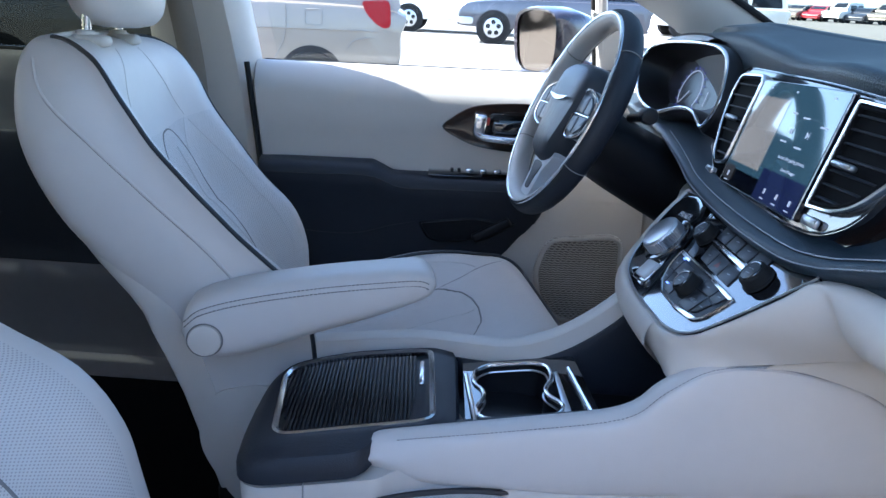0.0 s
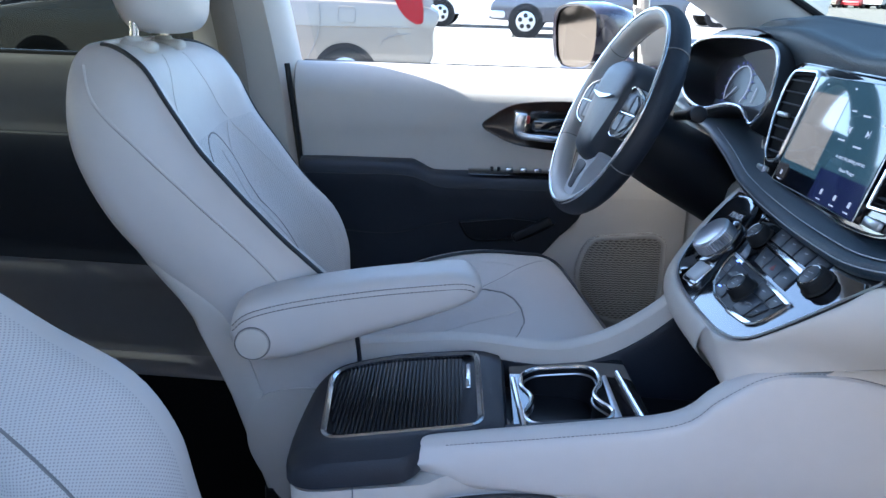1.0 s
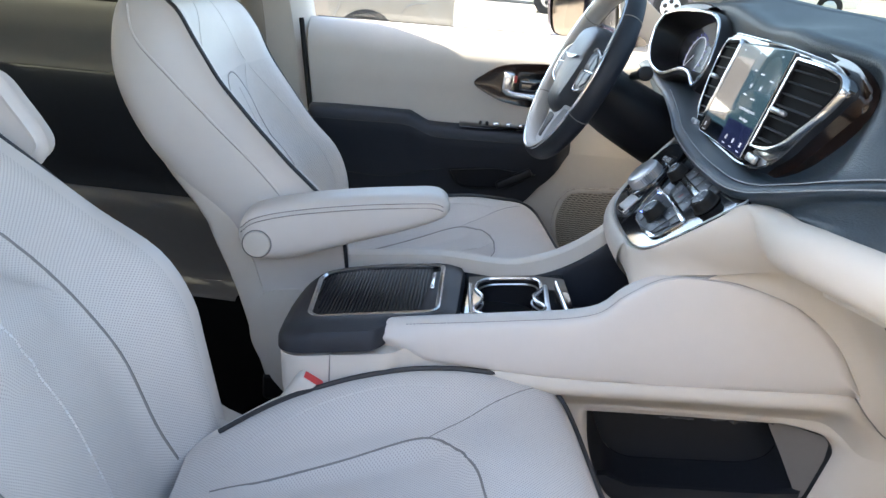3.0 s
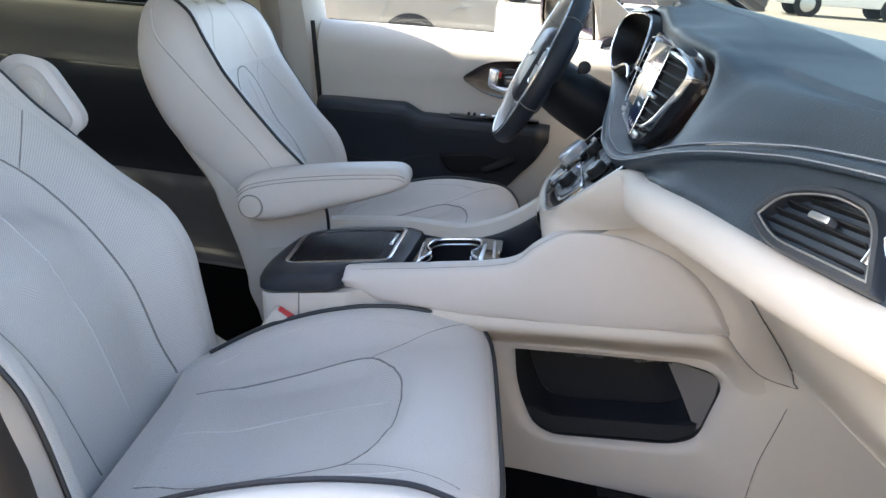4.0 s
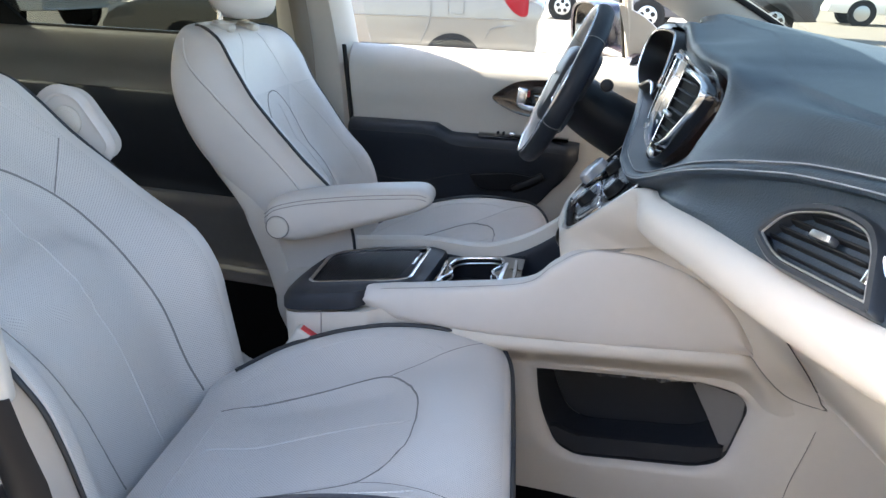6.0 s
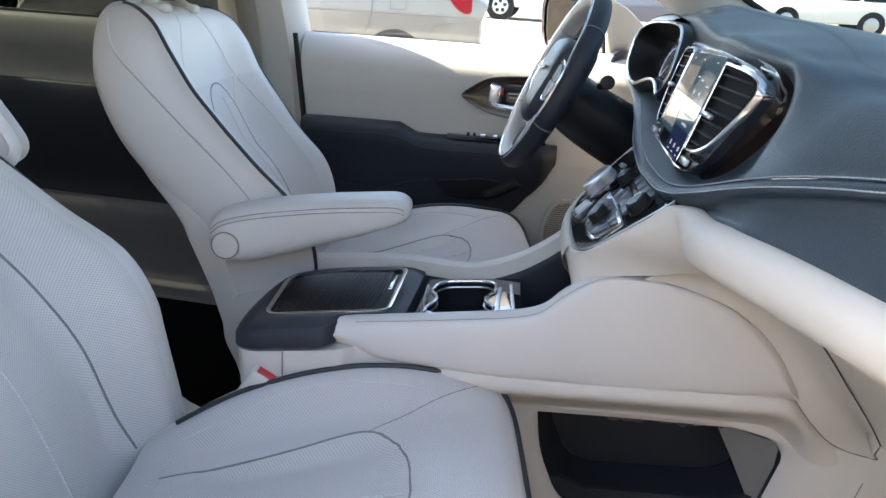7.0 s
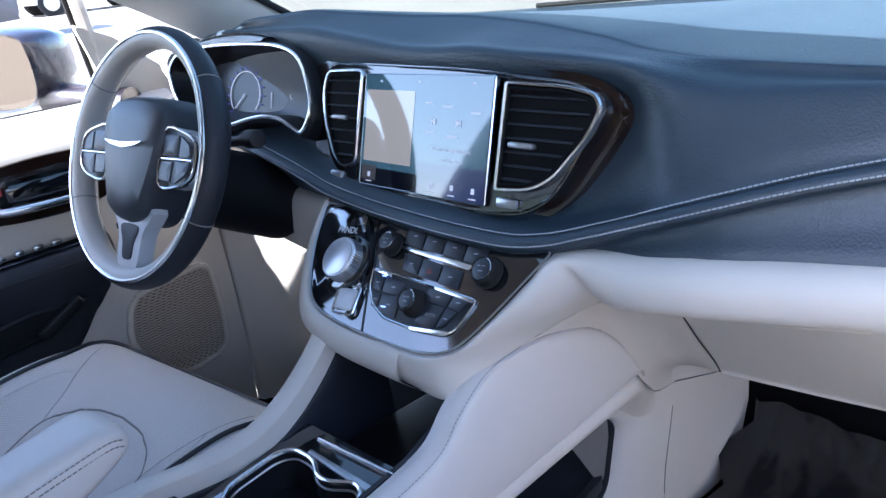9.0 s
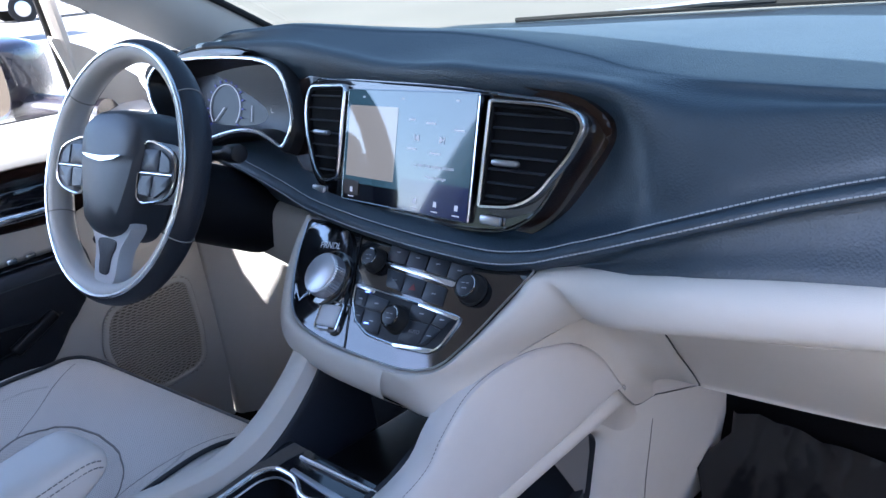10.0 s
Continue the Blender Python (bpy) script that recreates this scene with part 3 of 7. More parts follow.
# kick panel, firewall and footwell on the driver's side
kick = []
for z in (0.43, 0.6, 0.78, 0.90, 0.98):
    kick.append([(0.470, 0.845, z), (0.471, 0.802, z), (0.486, 0.788, z), (0.525, 0.762, z), (0.570, 0.725, z), (0.605, 0.68, z), (0.63, 0.60, z)])
kp = part("kick_panel", loft([spline(r, 4) for r in lerp_rows(kick, 3)]), CREAM2)
tagged(kp, "beige kick panel beside the driver's footwell", "trim", kind="structure")
fw = part("wall_front", loft([[(1.0, y, 0.40), (0.90, y, 0.46), (0.80 if y > 0.2 else 0.95, y, 0.60), (0.86 if y > 0.2 else 0.98, y, 0.9), (1.05, y, 1.15)] for y in (-0.80, -0.6, -0.3, 0.0, 0.19, 0.21, 0.5, 0.80)]), CARPET)
tagged(fw, "black carpeted firewall behind the pedals", "wall", kind="structure")
kr = part("kick_panel_right", loft([[(0.60, -0.80, z), (0.64, -0.775, z), (0.74, -0.765, z), (0.85, -0.74, z), (0.95, -0.66, z)] for z in (0.43, 0.7, 0.98)]), CREAM2)
tagged(kr, "beige kick panel beside the passenger footwell", "trim", kind="structure")
cowl = part("cowl", loft([[(1.02, y, 1.150), (1.08, y, 1.157), (1.16, y, 1.161), (1.24, y, 1.158), (1.30, y, 1.10)] for y in (-0.78, -0.4, 0, 0.4, 0.78)]), BLACKP)
tagged(cowl, "black plastic cowl below the windscreen", "trim", kind="structure")
pedal = thing("brake_pedal", (0.66, 0.33, 0.60), "black rubber brake pedal on its arm", "pedal")
under(pedal, part("pad", rbox((0.655, 0.33, 0.575), (0.02, 0.10, 0.06), 0.006, 2, pose(0, 0, 0, 0, 25, 0)), RUBBER, None, "black rubber pad"))
under(pedal, part("arm", tube([(0.67, 0.33, 0.58), (0.74, 0.33, 0.70), (0.80, 0.33, 0.85)], 0.009, 8), BLACKP, None, "black arm"))

# ---- belts, mirror, plates on the shell ----
belt = thing("seat_belt", (-0.48, 0.71, 1.0), "beige seat belt hanging by the B pillar", "seat belt")
strap = []
for z, x, y in ((1.50, -0.54, 0.655), (1.30, -0.522, 0.695), (1.12, -0.500, 0.72), (0.95, -0.490, 0.732), (0.70, -0.455, 0.735), (0.50, -0.42, 0.735)):
    strap.append([(x - 0.026, y + 0.004, z), (x - 0.010, y - 0.001, z), (x + 0.010, y - 0.001, z), (x + 0.026, y + 0.004, z), (x + 0.024, y + 0.0065, z), (x - 0.024, y + 0.0065, z)])
STRAP = material("beige_webbing", (0.30, 0.26, 0.22), 0.8, grain=0.25, scale=500, bump=0.3, bump_scale=1500)
under(belt, part("strap", loft(lerp_rows(strap, 4), ring=True), STRAP, None, "beige woven strap"))
under(belt, part("guide", rbox((-0.545, 0.675, 1.365), (0.085, 0.024, 0.05), 0.01, 3, pose(0, 0, 0, 12, 8, 0)), CREAM2, None, "beige strap guide"))
belt2 = thing("seat_belt", (-0.50, -0.72, 0.9), "seat belt with a cream sleeve beside the passenger seat", "seat belt")
under(belt2, part("strap", loft([[(-0.47 + a, -0.735, z) for a in (-0.024, 0.024)] + [(-0.47 + a, -0.739, z) for a in (0.024, -0.024)] for z in (0.5, 0.9, 1.4)], ring=True), STRAP, None, "beige woven strap"))

under(belt2, part("sleeve", rbox((-0.203, -0.655, 0.878), (0.075, 0.022, 0.125), 0.009, 3, pose(0, 0, 0, 0, -4, 20)), CREAM, None, "cream plastic sleeve"))
under(belt2, part("lower_strap", loft([[(x0, -0.650, z), (x0 + 0.012, -0.658, z), (x1 - 0.012, -0.658, z), (x1, -0.650, z), (x1 - 0.01, -0.644, z), (x0 + 0.01, -0.644, z)] for x0, x1, z in ((-0.215, -0.160, 0.828), (-0.205, -0.148, 0.79), (-0.190, -0.128, 0.74), (-0.170, -0.110, 0.66), (-0.160, -0.100, 0.56))], ring=True, caps=True), BLACKP, None, "black lower strap and bracket"))

mirror = thing("door_mirror", (0.25, 1.03, 1.15), "dark painted door mirror, its tan reflection put into the glass colour", "mirror")
mc_ = Vector((0.245, 1.045, 1.188))
mrows = []
for k, (f, x) in enumerate(((0.93, -0.030), (1.0, -0.034), (1.04, -0.02), (1.02, 0.03), (0.85, 0.075), (0.5, 0.10), (0.05, 0.11))):
    o = [(p.x, p.y) for p in spline([(a, b, 0) for a, b in ((-0.105, 0.04), (-0.085, 0.068), (0.0, 0.080), (0.085, 0.070), (0.108, 0.03), (0.100, -0.045), (0.06, -0.070), (-0.05, -0.066), (-0.095, -0.035))], 4, True)]
    mrows.append([mc_ + Vector((x, 0, 0)) + Vector((0, a * f, b * f)) for a, b in o])
mt = Matrix.Translation(mc_) @ pose(0, 0, 0, 0, -4, 24) @ Matrix.Translation(-mc_)
bm = loft(mrows, ring=True, caps=False)
bmesh.ops.transform(bm, matrix=mt, verts=bm.verts)
under(mirror, part("housing", bm, BODY, None, "dark glossy housing"))
bm = bmesh.new()
bm.faces.new([bm.verts.new(mc_ + Vector((-0.026, a * 0.94, b * 0.94))) for a, b in o])
bmesh.ops.transform(bm, matrix=mt, verts=bm.verts)
under(mirror, part("mirror_glass", bm, MIRROR, None, "mirror glass coloured like its tan reflection"))
under(mirror, part("arm", tube([mc_ + Vector((0.03, -0.06, -0.05)), mc_ + Vector((0.10, -0.12, -0.07)), mc_ + Vector((0.14, -0.20, -0.08))], 0.03, 12), BODY, None, "dark mirror arm"))
# speaker plate on the A pillar and wiper outside
apl = thing("tweeter_cover", (0.55, 0.74, 1.16), "small cream cover on the A pillar", "cover")
under(apl, part("cover", rbox((0.47, 0.745, 1.165), (0.09, 0.02, 0.07), 0.02, 4, pose(0, 0, 0, 0, -25, 8)), CREAM, None))
wiper = thing("wiper", (1.1, 0.2, 1.17), "black windscreen wiper at the foot of the glass", "wiper")
under(wiper, part("blade", tube([(1.20, -0.55, 1.166), (1.22, 0.05, 1.168), (1.20, 0.55, 1.166)], 0.006, 6), RUBBER, None, "black blade"))
under(wiper, part("arm", tube([(1.22, 0.30, 1.168), (1.21, 0.1, 1.177), (1.21, -0.02, 1.177)], 0.006, 6), SATIN, None, "grey arm"))

# ---- dashboard ----
dash = thing("dashboard", (0.7, 0.0, 0.95), "blue-black stitched dashboard with a beige lower band", "dashboard")
# y, crest (x, z), stitched ridge (x, z), foot of the black part (x, z)
DASH = [
    (0.8, 0.52, 1.165, 0.4, 1.085, 0.44, 1.0),
    (0.7, 0.5, 1.2, 0.398, 1.085, 0.44, 1.0),
    (0.55, 0.5, 1.228, 0.4, 1.075, 0.44, 1.0),
    (0.4, 0.52, 1.232, 0.4, 1.06, 0.43, 0.995),
    (0.3, 0.54, 1.222, 0.398, 1.043, 0.42, 0.995),
    (0.2, 0.56, 1.212, 0.392, 1.025, 0.41, 0.998),
    (0.1, 0.58, 1.205, 0.389, 1.017, 0.408, 1.0),
    (0, 0.576, 1.194, 0.389, 1.014, 0.41, 1.0),
    (-0.1, 0.568, 1.179, 0.399, 1.009, 0.42, 0.992),
    (-0.15, 0.562, 1.168, 0.414, 1.015, 0.428, 0.992),
    (-0.2, 0.562, 1.160, 0.432, 1.029, 0.43, 0.998),
    (-0.25, 0.570, 1.155, 0.448, 1.045, 0.434, 1.005),
    (-0.3, 0.579, 1.151, 0.47, 1.06, 0.446, 1.009),
    (-0.35, 0.590, 1.147, 0.499, 1.073, 0.47, 1.01),
    (-0.4, 0.600, 1.144, 0.528, 1.083, 0.491, 1.009),
    (-0.45, 0.614, 1.141, 0.558, 1.091, 0.512, 1.008),
    (-0.55, 0.642, 1.136, 0.605, 1.098, 0.56, 1.005),
    (-0.65, 0.684, 1.131, 0.655, 1.1, 0.62, 1.003),
    (-0.74, 0.735, 1.126, 0.71, 1.095, 0.69, 1.0),
]


def dash_at(y):
    ys = [r[0] for r in DASH][::-1]
    return [float(np.interp(y, ys, [r[k] for r in DASH][::-1])) for k in range(1, 7)]


def dash_top(y):
    """From the foot of the windscreen over the crest down to the stitched ridge, passing behind trim and cluster."""
    cx, cz, rx, rz, fx, fz = dash_at(y)
    base = 1.05 - 0.14 * (y / 0.76) ** 2
    k = max(0.0, min(1.0, (y + 0.262) / 0.085))
    k = k * k * (3 - 2 * k)
    up = 1.180 - 0.11 * min(0.2, max(0.0, -y)) + 0.030 * max(0.0, min(1.0, (y - 0.10) / 0.24))
    free = [(cx * 0.6 + rx * 0.4 - 0.005, cz * 0.72 + rz * 0.28 + 0.010), (cx * 0.25 + rx * 0.75 - 0.004, cz * 0.32 + rz * 0.68 + 0.006), (cx * 0.08 + rx * 0.92, cz * 0.1 + rz * 0.9 + 0.004)]
    back = 0.034 * max(0.0, min(1.0, (-0.04 - y) / 0.12))
    hid = [(0.466 + back, min(up, cz - 0.004)), (0.470 + back, 1.12), (rx + 0.045, rz + 0.022)]
    mid = [(a * (1 - k) + c * k, y, b * (1 - k) + d * k) for (a, b), (c, d) in zip(free, hid)]
    far = 1.165 - 0.022 * max(0.0, min(1.0, (-0.1 - y) / 0.6))
    return [(base, y, far), ((base + cx) / 2, y, cz * 0.45 + far * 0.55 + 0.002), (cx + 0.035, y, cz + 0.0015), (cx, y, cz)], [(cx, y, cz), ((cx - 0.012) * (1 - k) + (0.50 + back) * k, y, (cz - 0.008) * (1 - k) + min(up + 0.007, cz - 0.001) * k)] + mid + [(rx, y, rz + 0.004)]


def dash_row(y):
    top, face = dash_top(y)
    return spline(top, 6)[:-1] + spline(face, 6)


YS = [0.80, 0.74, 0.68, 0.60, 0.55, 0.47, 0.40, 0.32, 0.26, 0.20, 0.12, 0.06, 0.0, -0.06, -0.11, -0.15, -0.18, -0.21, -0.24, -0.27, -0.30, -0.35, -0.40, -0.45, -0.55, -0.65, -0.74]
top_pad = under(dash, part("top_pad", loft(lerp_rows([dash_row(y) for y in YS], 3)), DASHVINYL, None, "blue-black soft top pad"))


def ridge_row(y):
    cx, cz, rx, rz, fx, fz = dash_at(y)
    return [(rx + 0.002, y, rz + 0.004), (rx - 0.007, y, rz - 0.001), (rx - 0.008, y, rz - 0.009), (rx + 0.002, y, rz - 0.016), (rx * 0.5 + fx * 0.5 + 0.008, y, rz * 0.45 + fz * 0.55 - 0.004), (fx + 0.006, y, fz + 0.001), (fx + 0.03, y, fz - 0.02)]


lower_pad = under(dash, part("lower_pad", loft(lerp_rows([spline(ridge_row(y), 4) for y in YS], 3)), DASHVINYL, None, "blue-black lower pad"))


GREYTHREAD = material("grey_thread", (0.36, 0.38, 0.40), 0.7, grain=0.1)


def stitches(points, gap=0.0046, long=0.0037, r=0.0008):
    """Single stitches along a line."""
    pts = [Vector(p) for p in points]
    ls = [0.0]
    for a, b in zip(pts, pts[1:]):
        ls.append(ls[-1] + (b - a).length)
    cols = [[p[c] for p in pts] for c in range(3)]

    def at(d):
        return Vector([float(np.interp(d, ls, c)) for c in cols])

    out = [tube([at(k * gap), at(k * gap + long)], r, 4) for k in range(int(ls[-1] / gap) - 1)]
    return join(*out)


def laid_on(ob, points, lift):
    """The points moved onto the surface of a part."""
    out = []
    for p in points:
        hit, at, nrm, face = ob.closest_point_on_mesh(p)
        if nrm.x > 0.3:
            nrm = -nrm
        out.append(at + nrm * lift)
    return out


for dz, dx, pad_ob in ((0.0062, 0.001, top_pad), (-0.0045, -0.009, lower_pad)):
    pts = spline([(dash_at(y)[2] + dx, y, dash_at(y)[3] + dz) for y in YS[6:]], 10)
    under(dash, part("stitching", stitches(laid_on(pad_ob, pts, 0.0005)), GREYTHREAD, None, "pale stitching"))



# beige band and glovebox on the passenger's side
def band_row(y):
    f = dash_at(y)
    x, z = f[4], f[5]
    d = min(1.0, max(0.0, (-0.14 - y) / 0.12))
    return [(x + 0.03, y, z), (x + 0.004, y, z + 0.002), (x - 0.014, y, z - 0.008), (x - 0.020, y, z - 0.026), (x - 0.010, y, z - 0.046), (x + 0.02 * d + 0.012, y, z - 0.062), (x + 0.05 + 0.03 * d, y, z - 0.070)]


BY = [-0.240, -0.26, -0.30, -0.40, -0.50, -0.60, -0.68, -0.74]
under(dash, part("beige_band", loft(lerp_rows([spline(band_row(y), 4) for y in BY], 3)), CREAM, None, "beige rounded band"))
under(dash, part("band_backing", loft([[(dash_at(y)[4] + 0.035, y, dash_at(y)[5] - 0.03), (dash_at(y)[4] + 0.050, y, dash_at(y)[5] - 0.075), (dash_at(y)[4] + dx, y, 0.885), (dash_at(y)[4] + 0.11 + dx, y, 0.80), (dash_at(y)[4] + 0.22 + dx, y, 0.69)] for y, dx in ((-0.225, 0.165), (-0.25, 0.17), (-0.32, 0.185), (-0.40, 0.20))]), CREAM, None, "beige panel behind the band"))
glove_rows = [[(0.560, -0.186, 0.916), (0.562, -0.186, 0.905), (0.610, -0.182, 0.848), (0.652, -0.180, 0.797), (0.683, -0.179, 0.755), (0.690, -0.179, 0.747), (0.745, -0.179, 0.752)], [(0.548, -0.190, 0.920), (0.554, -0.190, 0.908), (0.604, -0.185, 0.848), (0.646, -0.183, 0.797), (0.677, -0.182, 0.755), (0.684, -0.182, 0.747), (0.74, -0.182, 0.752)]]
for e, y in ((0.0, -0.35), (0.0, -0.5), (0.0, -0.64), (0.012, -0.65)):
    f = dash_at(y)
    x, z, k = f[4] + 0.055, f[5] - 0.066, -0.215 - y
    glove_rows.append([(x + 0.04 + e, y, z), (x + 0.036 + e, y, z - 0.008), (x + 0.092 + e, y, z - 0.075), (0.665 + e + 0.1 * k, y, 0.79 + 0.1 * k), (0.735 + e + 0.1 * k, y, 0.712 + 0.12 * k), (0.745 + e + 0.1 * k, y, 0.704 + 0.12 * k), (0.80 + 0.1 * k, y, 0.71 + 0.12 * k)])
under(dash, part("glovebox_door", loft(lerp_rows([spline(r, 4) for r in glove_rows], 3)), CREAM, None, "beige glovebox door"))
under(dash, part("glovebox_pull", tube(spline([(0.540, -0.27, 0.915), (0.552, -0.32, 0.913), (0.575, -0.38, 0.914)], 6), 0.006, 8, False, 0.5), CREAM, None, "recessed beige pull"))

# driver's side: beige knee panel under the black pad
knee = []
for y in (0.165, 0.20, 0.30, 0.45, 0.60, 0.74):
    f = dash_at(y)
    k = 0.03 if y < 0.18 else 0.0
    knee.append([(f[4] + 0.03, y, f[5] - 0.004), (f[4] + 0.004 + k, y, f[5] - 0.006), (f[4] - 0.008 + k, y, f[5] - 0.03), (f[4] + 0.0 + k, y, f[5] - 0.085), (f[4] + 0.03 + k, y, f[5] - 0.125), (f[4] + 0.12, y, f[5] - 0.14), (f[4] + 0.22, y, f[5] - 0.12)])
under(dash, part("knee_panel", loft(lerp_rows([spline(r, 3) for r in knee], 3)), CREAM, None, "beige knee panel"))

# passenger's end vent
vent_c = Vector((0.556, -0.495, 1.045))
VU = Vector((0.45, -0.89, 0.0)).normalized()
VV = Vector((0.417, 0.211, 0.884))
VV = (VV - VU * VV.dot(VU)).normalized()
side_vent = thing("air_vent", vent_c, "black air vent with a satin frame at the dashboard's end", "air vent")
vo = rounded([(-0.060, -0.021), (-0.0175, -0.040), (0.079, -0.040), (0.107, -0.040), (0.0765, 0.012), (0.057, 0.027), (0.020, 0.031), (-0.012, 0.025), (-0.042, 0.013)], [0.012, 0.02, 0.01, 0.008, 0.015, 0.015, 0.02, 0.02, 0.02], 4)
vi = grow(vo, -0.0085)
vw = VU.cross(VV)
under(side_vent, part("frame", frame_ring(vo, vi, vent_c + vw * 0.006, VU, VV, 0.03, 0.004), DARKSATIN, None, "dark satin frame"))
under(side_vent, part("well", plate(vo, vent_c - vw * 0.022, VU, VV, 0.004), BLACKP, None, "black vent well"))
t = Matrix(((VU.x, VV.x, vw.x), (VU.y, VV.y, vw.y), (VU.z, VV.z, vw.z))).to_4x4()
for b in (-0.026, -0.016, -0.006, 0.004, 0.014):
    cut = []
    for (a0, b0), (a1, b1) in zip(vi, vi[1:] + vi[:1]):
        if (b0 - b) * (b1 - b) < 0:
            cut.append(a0 + (a1 - a0) * (b - b0) / (b1 - b0))
    lo, hi = min(cut), max(cut) - (0.012 if b < 0.01 else 0.0)
    under(side_vent, part("slat", rbox(vent_c + VU * (lo + hi) / 2 + VV * b - vw * 0.006, (hi - lo, 0.0024, 0.012), 0.0008, 1, t @ pose(0, 0, 0, -22, 0, 0)), VENTBLACK))
under(side_vent, part("inner_edge", tube([vent_c + VU * a + VV * b + vw * 0.0065 for a, b in vi], 0.0013, 5, True), SATIN, None, "thin bright inner edge"))
under(side_vent, part("tab", rbox(vent_c + VU * 0.020 + VV * 0.000 + vw * 0.006, (0.024, 0.007, 0.012), 0.002, 2, t), SATIN, None, "silver slider tab"))
under(side_vent, part("thumb_wheel", disc(vent_c + VU * 0.079 - VV * 0.019 - vw * 0.004, VV, 0.010, 0.026, 20, 0.003), CHROME, None, "chrome thumb wheel"))

# ---- steering wheel ----
WC = Vector((0.241, 0.410, 1.082))
WTILT, WYAW = 24.0, 10.0
WM = Matrix.Translation(WC) @ pose(0, 0, 0, 0, WTILT, WYAW) @ Matrix.Scale(0.965, 4)
wheel = thing("steering_wheel", WC, "two-tone leather steering wheel with bright inlay ring", "steering wheel")


def wp(y, z, x=0.0):
    """In the wheel's plane: y to the car's left, z up, x towards the dashboard."""
    return WM @ Vector((x, y, z))


def rim(R=0.1675, ra=0.0195, rb=0.0155, n=120):
    rows = []
    for i in range(n + 1):
        a = 2 * math.pi * i / n
        g = 1.0 + 0.10 * math.exp(-((a - 0.35) / 0.22) ** 2) + 0.10 * math.exp(-((a - math.pi + 0.35) / 0.22) ** 2)
        rows.append([wp((R + rb * g * math.cos(t)) * math.cos(a), (R + rb * g * math.cos(t)) * math.sin(a), ra * g * math.sin(t)) for t in [2 * math.pi * (k + 0.5) / 20 for k in range(20)]])

    def slot(i, j):
        # beige towards the driver and inwards on the sides, black outside and towards the dashboard
        a = 360 * i / n
        face = 8 <= j <= 16
        side = not (38 < a < 142) and not (212 < a < 328)
        return 1 if 7 <= j <= 14 else 0

    return loft(rows, ring=True, slot=slot)


BEIGE_RIM = material("beige_rim_leather", (0.42, 0.40, 0.37), 0.4, grain=0.06, bump=0.15, bump_scale=900)
rim_ob = under(wheel, part("rim", rim(), [BLACK, BEIGE_RIM], None, "black and beige leather rim"))
under(wheel, part("inlay_ring", tube([wp((0.1675 + 0.0030) * math.cos(a), (0.1675 + 0.0030) * math.sin(a), -0.0187) for a in [2 * math.pi * i / 96 for i in range(96)]], 0.0030, 8, True), CHROME, None, "bright metal inlay ring"))
for a in (38, 142, 205, 335):
    a = radians(a)
    under(wheel, part("rim_seam", tube([wp((0.1675 + 0.0162 * math.cos(t)) * math.cos(a), (0.1675 + 0.0162 * math.cos(t)) * math.sin(a), 0.0200 * math.sin(t)) for t in [2 * math.pi * k / 18 for k in range(18)]], 0.0009, 5, True), SEAM))


def shell(outline, depths, closed=True):
    """A cushion-like cover: the outline shrunk step by step towards the driver."""
    pts = spline([(a, b, 0) for a, b in outline], 4, True)
    c = sum(pts, Vector()) / len(pts)
    return loft([[wp(c.x + (p.x - c.x) * f, c.y + (p.y - c.y) * f, d) for p in pts] for f, d in depths], ring=True, caps=True)


hub = [(0.078, 0.048), (0.066, 0.072), (0.03, 0.083), (-0.03, 0.083), (-0.066, 0.072), (-0.078, 0.048), (-0.070, 0.0), (-0.052, -0.055), (-0.038, -0.080), (0.0, -0.090), (0.038, -0.080), (0.052, -0.055), (0.070, 0.0)]
under(wheel, part("airbag_cover", shell(hub, ((1.05, 0.04), (1.02, 0.0), (0.97, -0.016), (0.88, -0.024), (0.6, -0.028), (0.3, -0.030), (0.02, -0.0305))), HUBVINYL, None, "blue-grey vinyl airbag cover"))
# winged emblem as a plain bright shape
for s in (-1, 1):
    wing = [(0.0, 0.0), (s * 0.016, 0.0005), (s * 0.050, 0.0025), (s * 0.032, -0.0035), (s * 0.014, -0.006), (0.0, -0.0075)]
    bm = bmesh.new()
    o = wing if s < 0 else wing[::-1]
    top = [bm.verts.new(wp(a, b + 0.018, -0.0335)) for a, b in o]
    low = [bm.verts.new(wp(a, b + 0.018, -0.0280)) for a, b in o]
    bm.faces.new(top)
    for i in range(len(o)):
        bm.faces.new((top[i], low[i], low[(i + 1) % len(o)], top[(i + 1) % len(o)]))
    under(wheel, part("emblem", bm, CHROME, None, "winged bright emblem"))
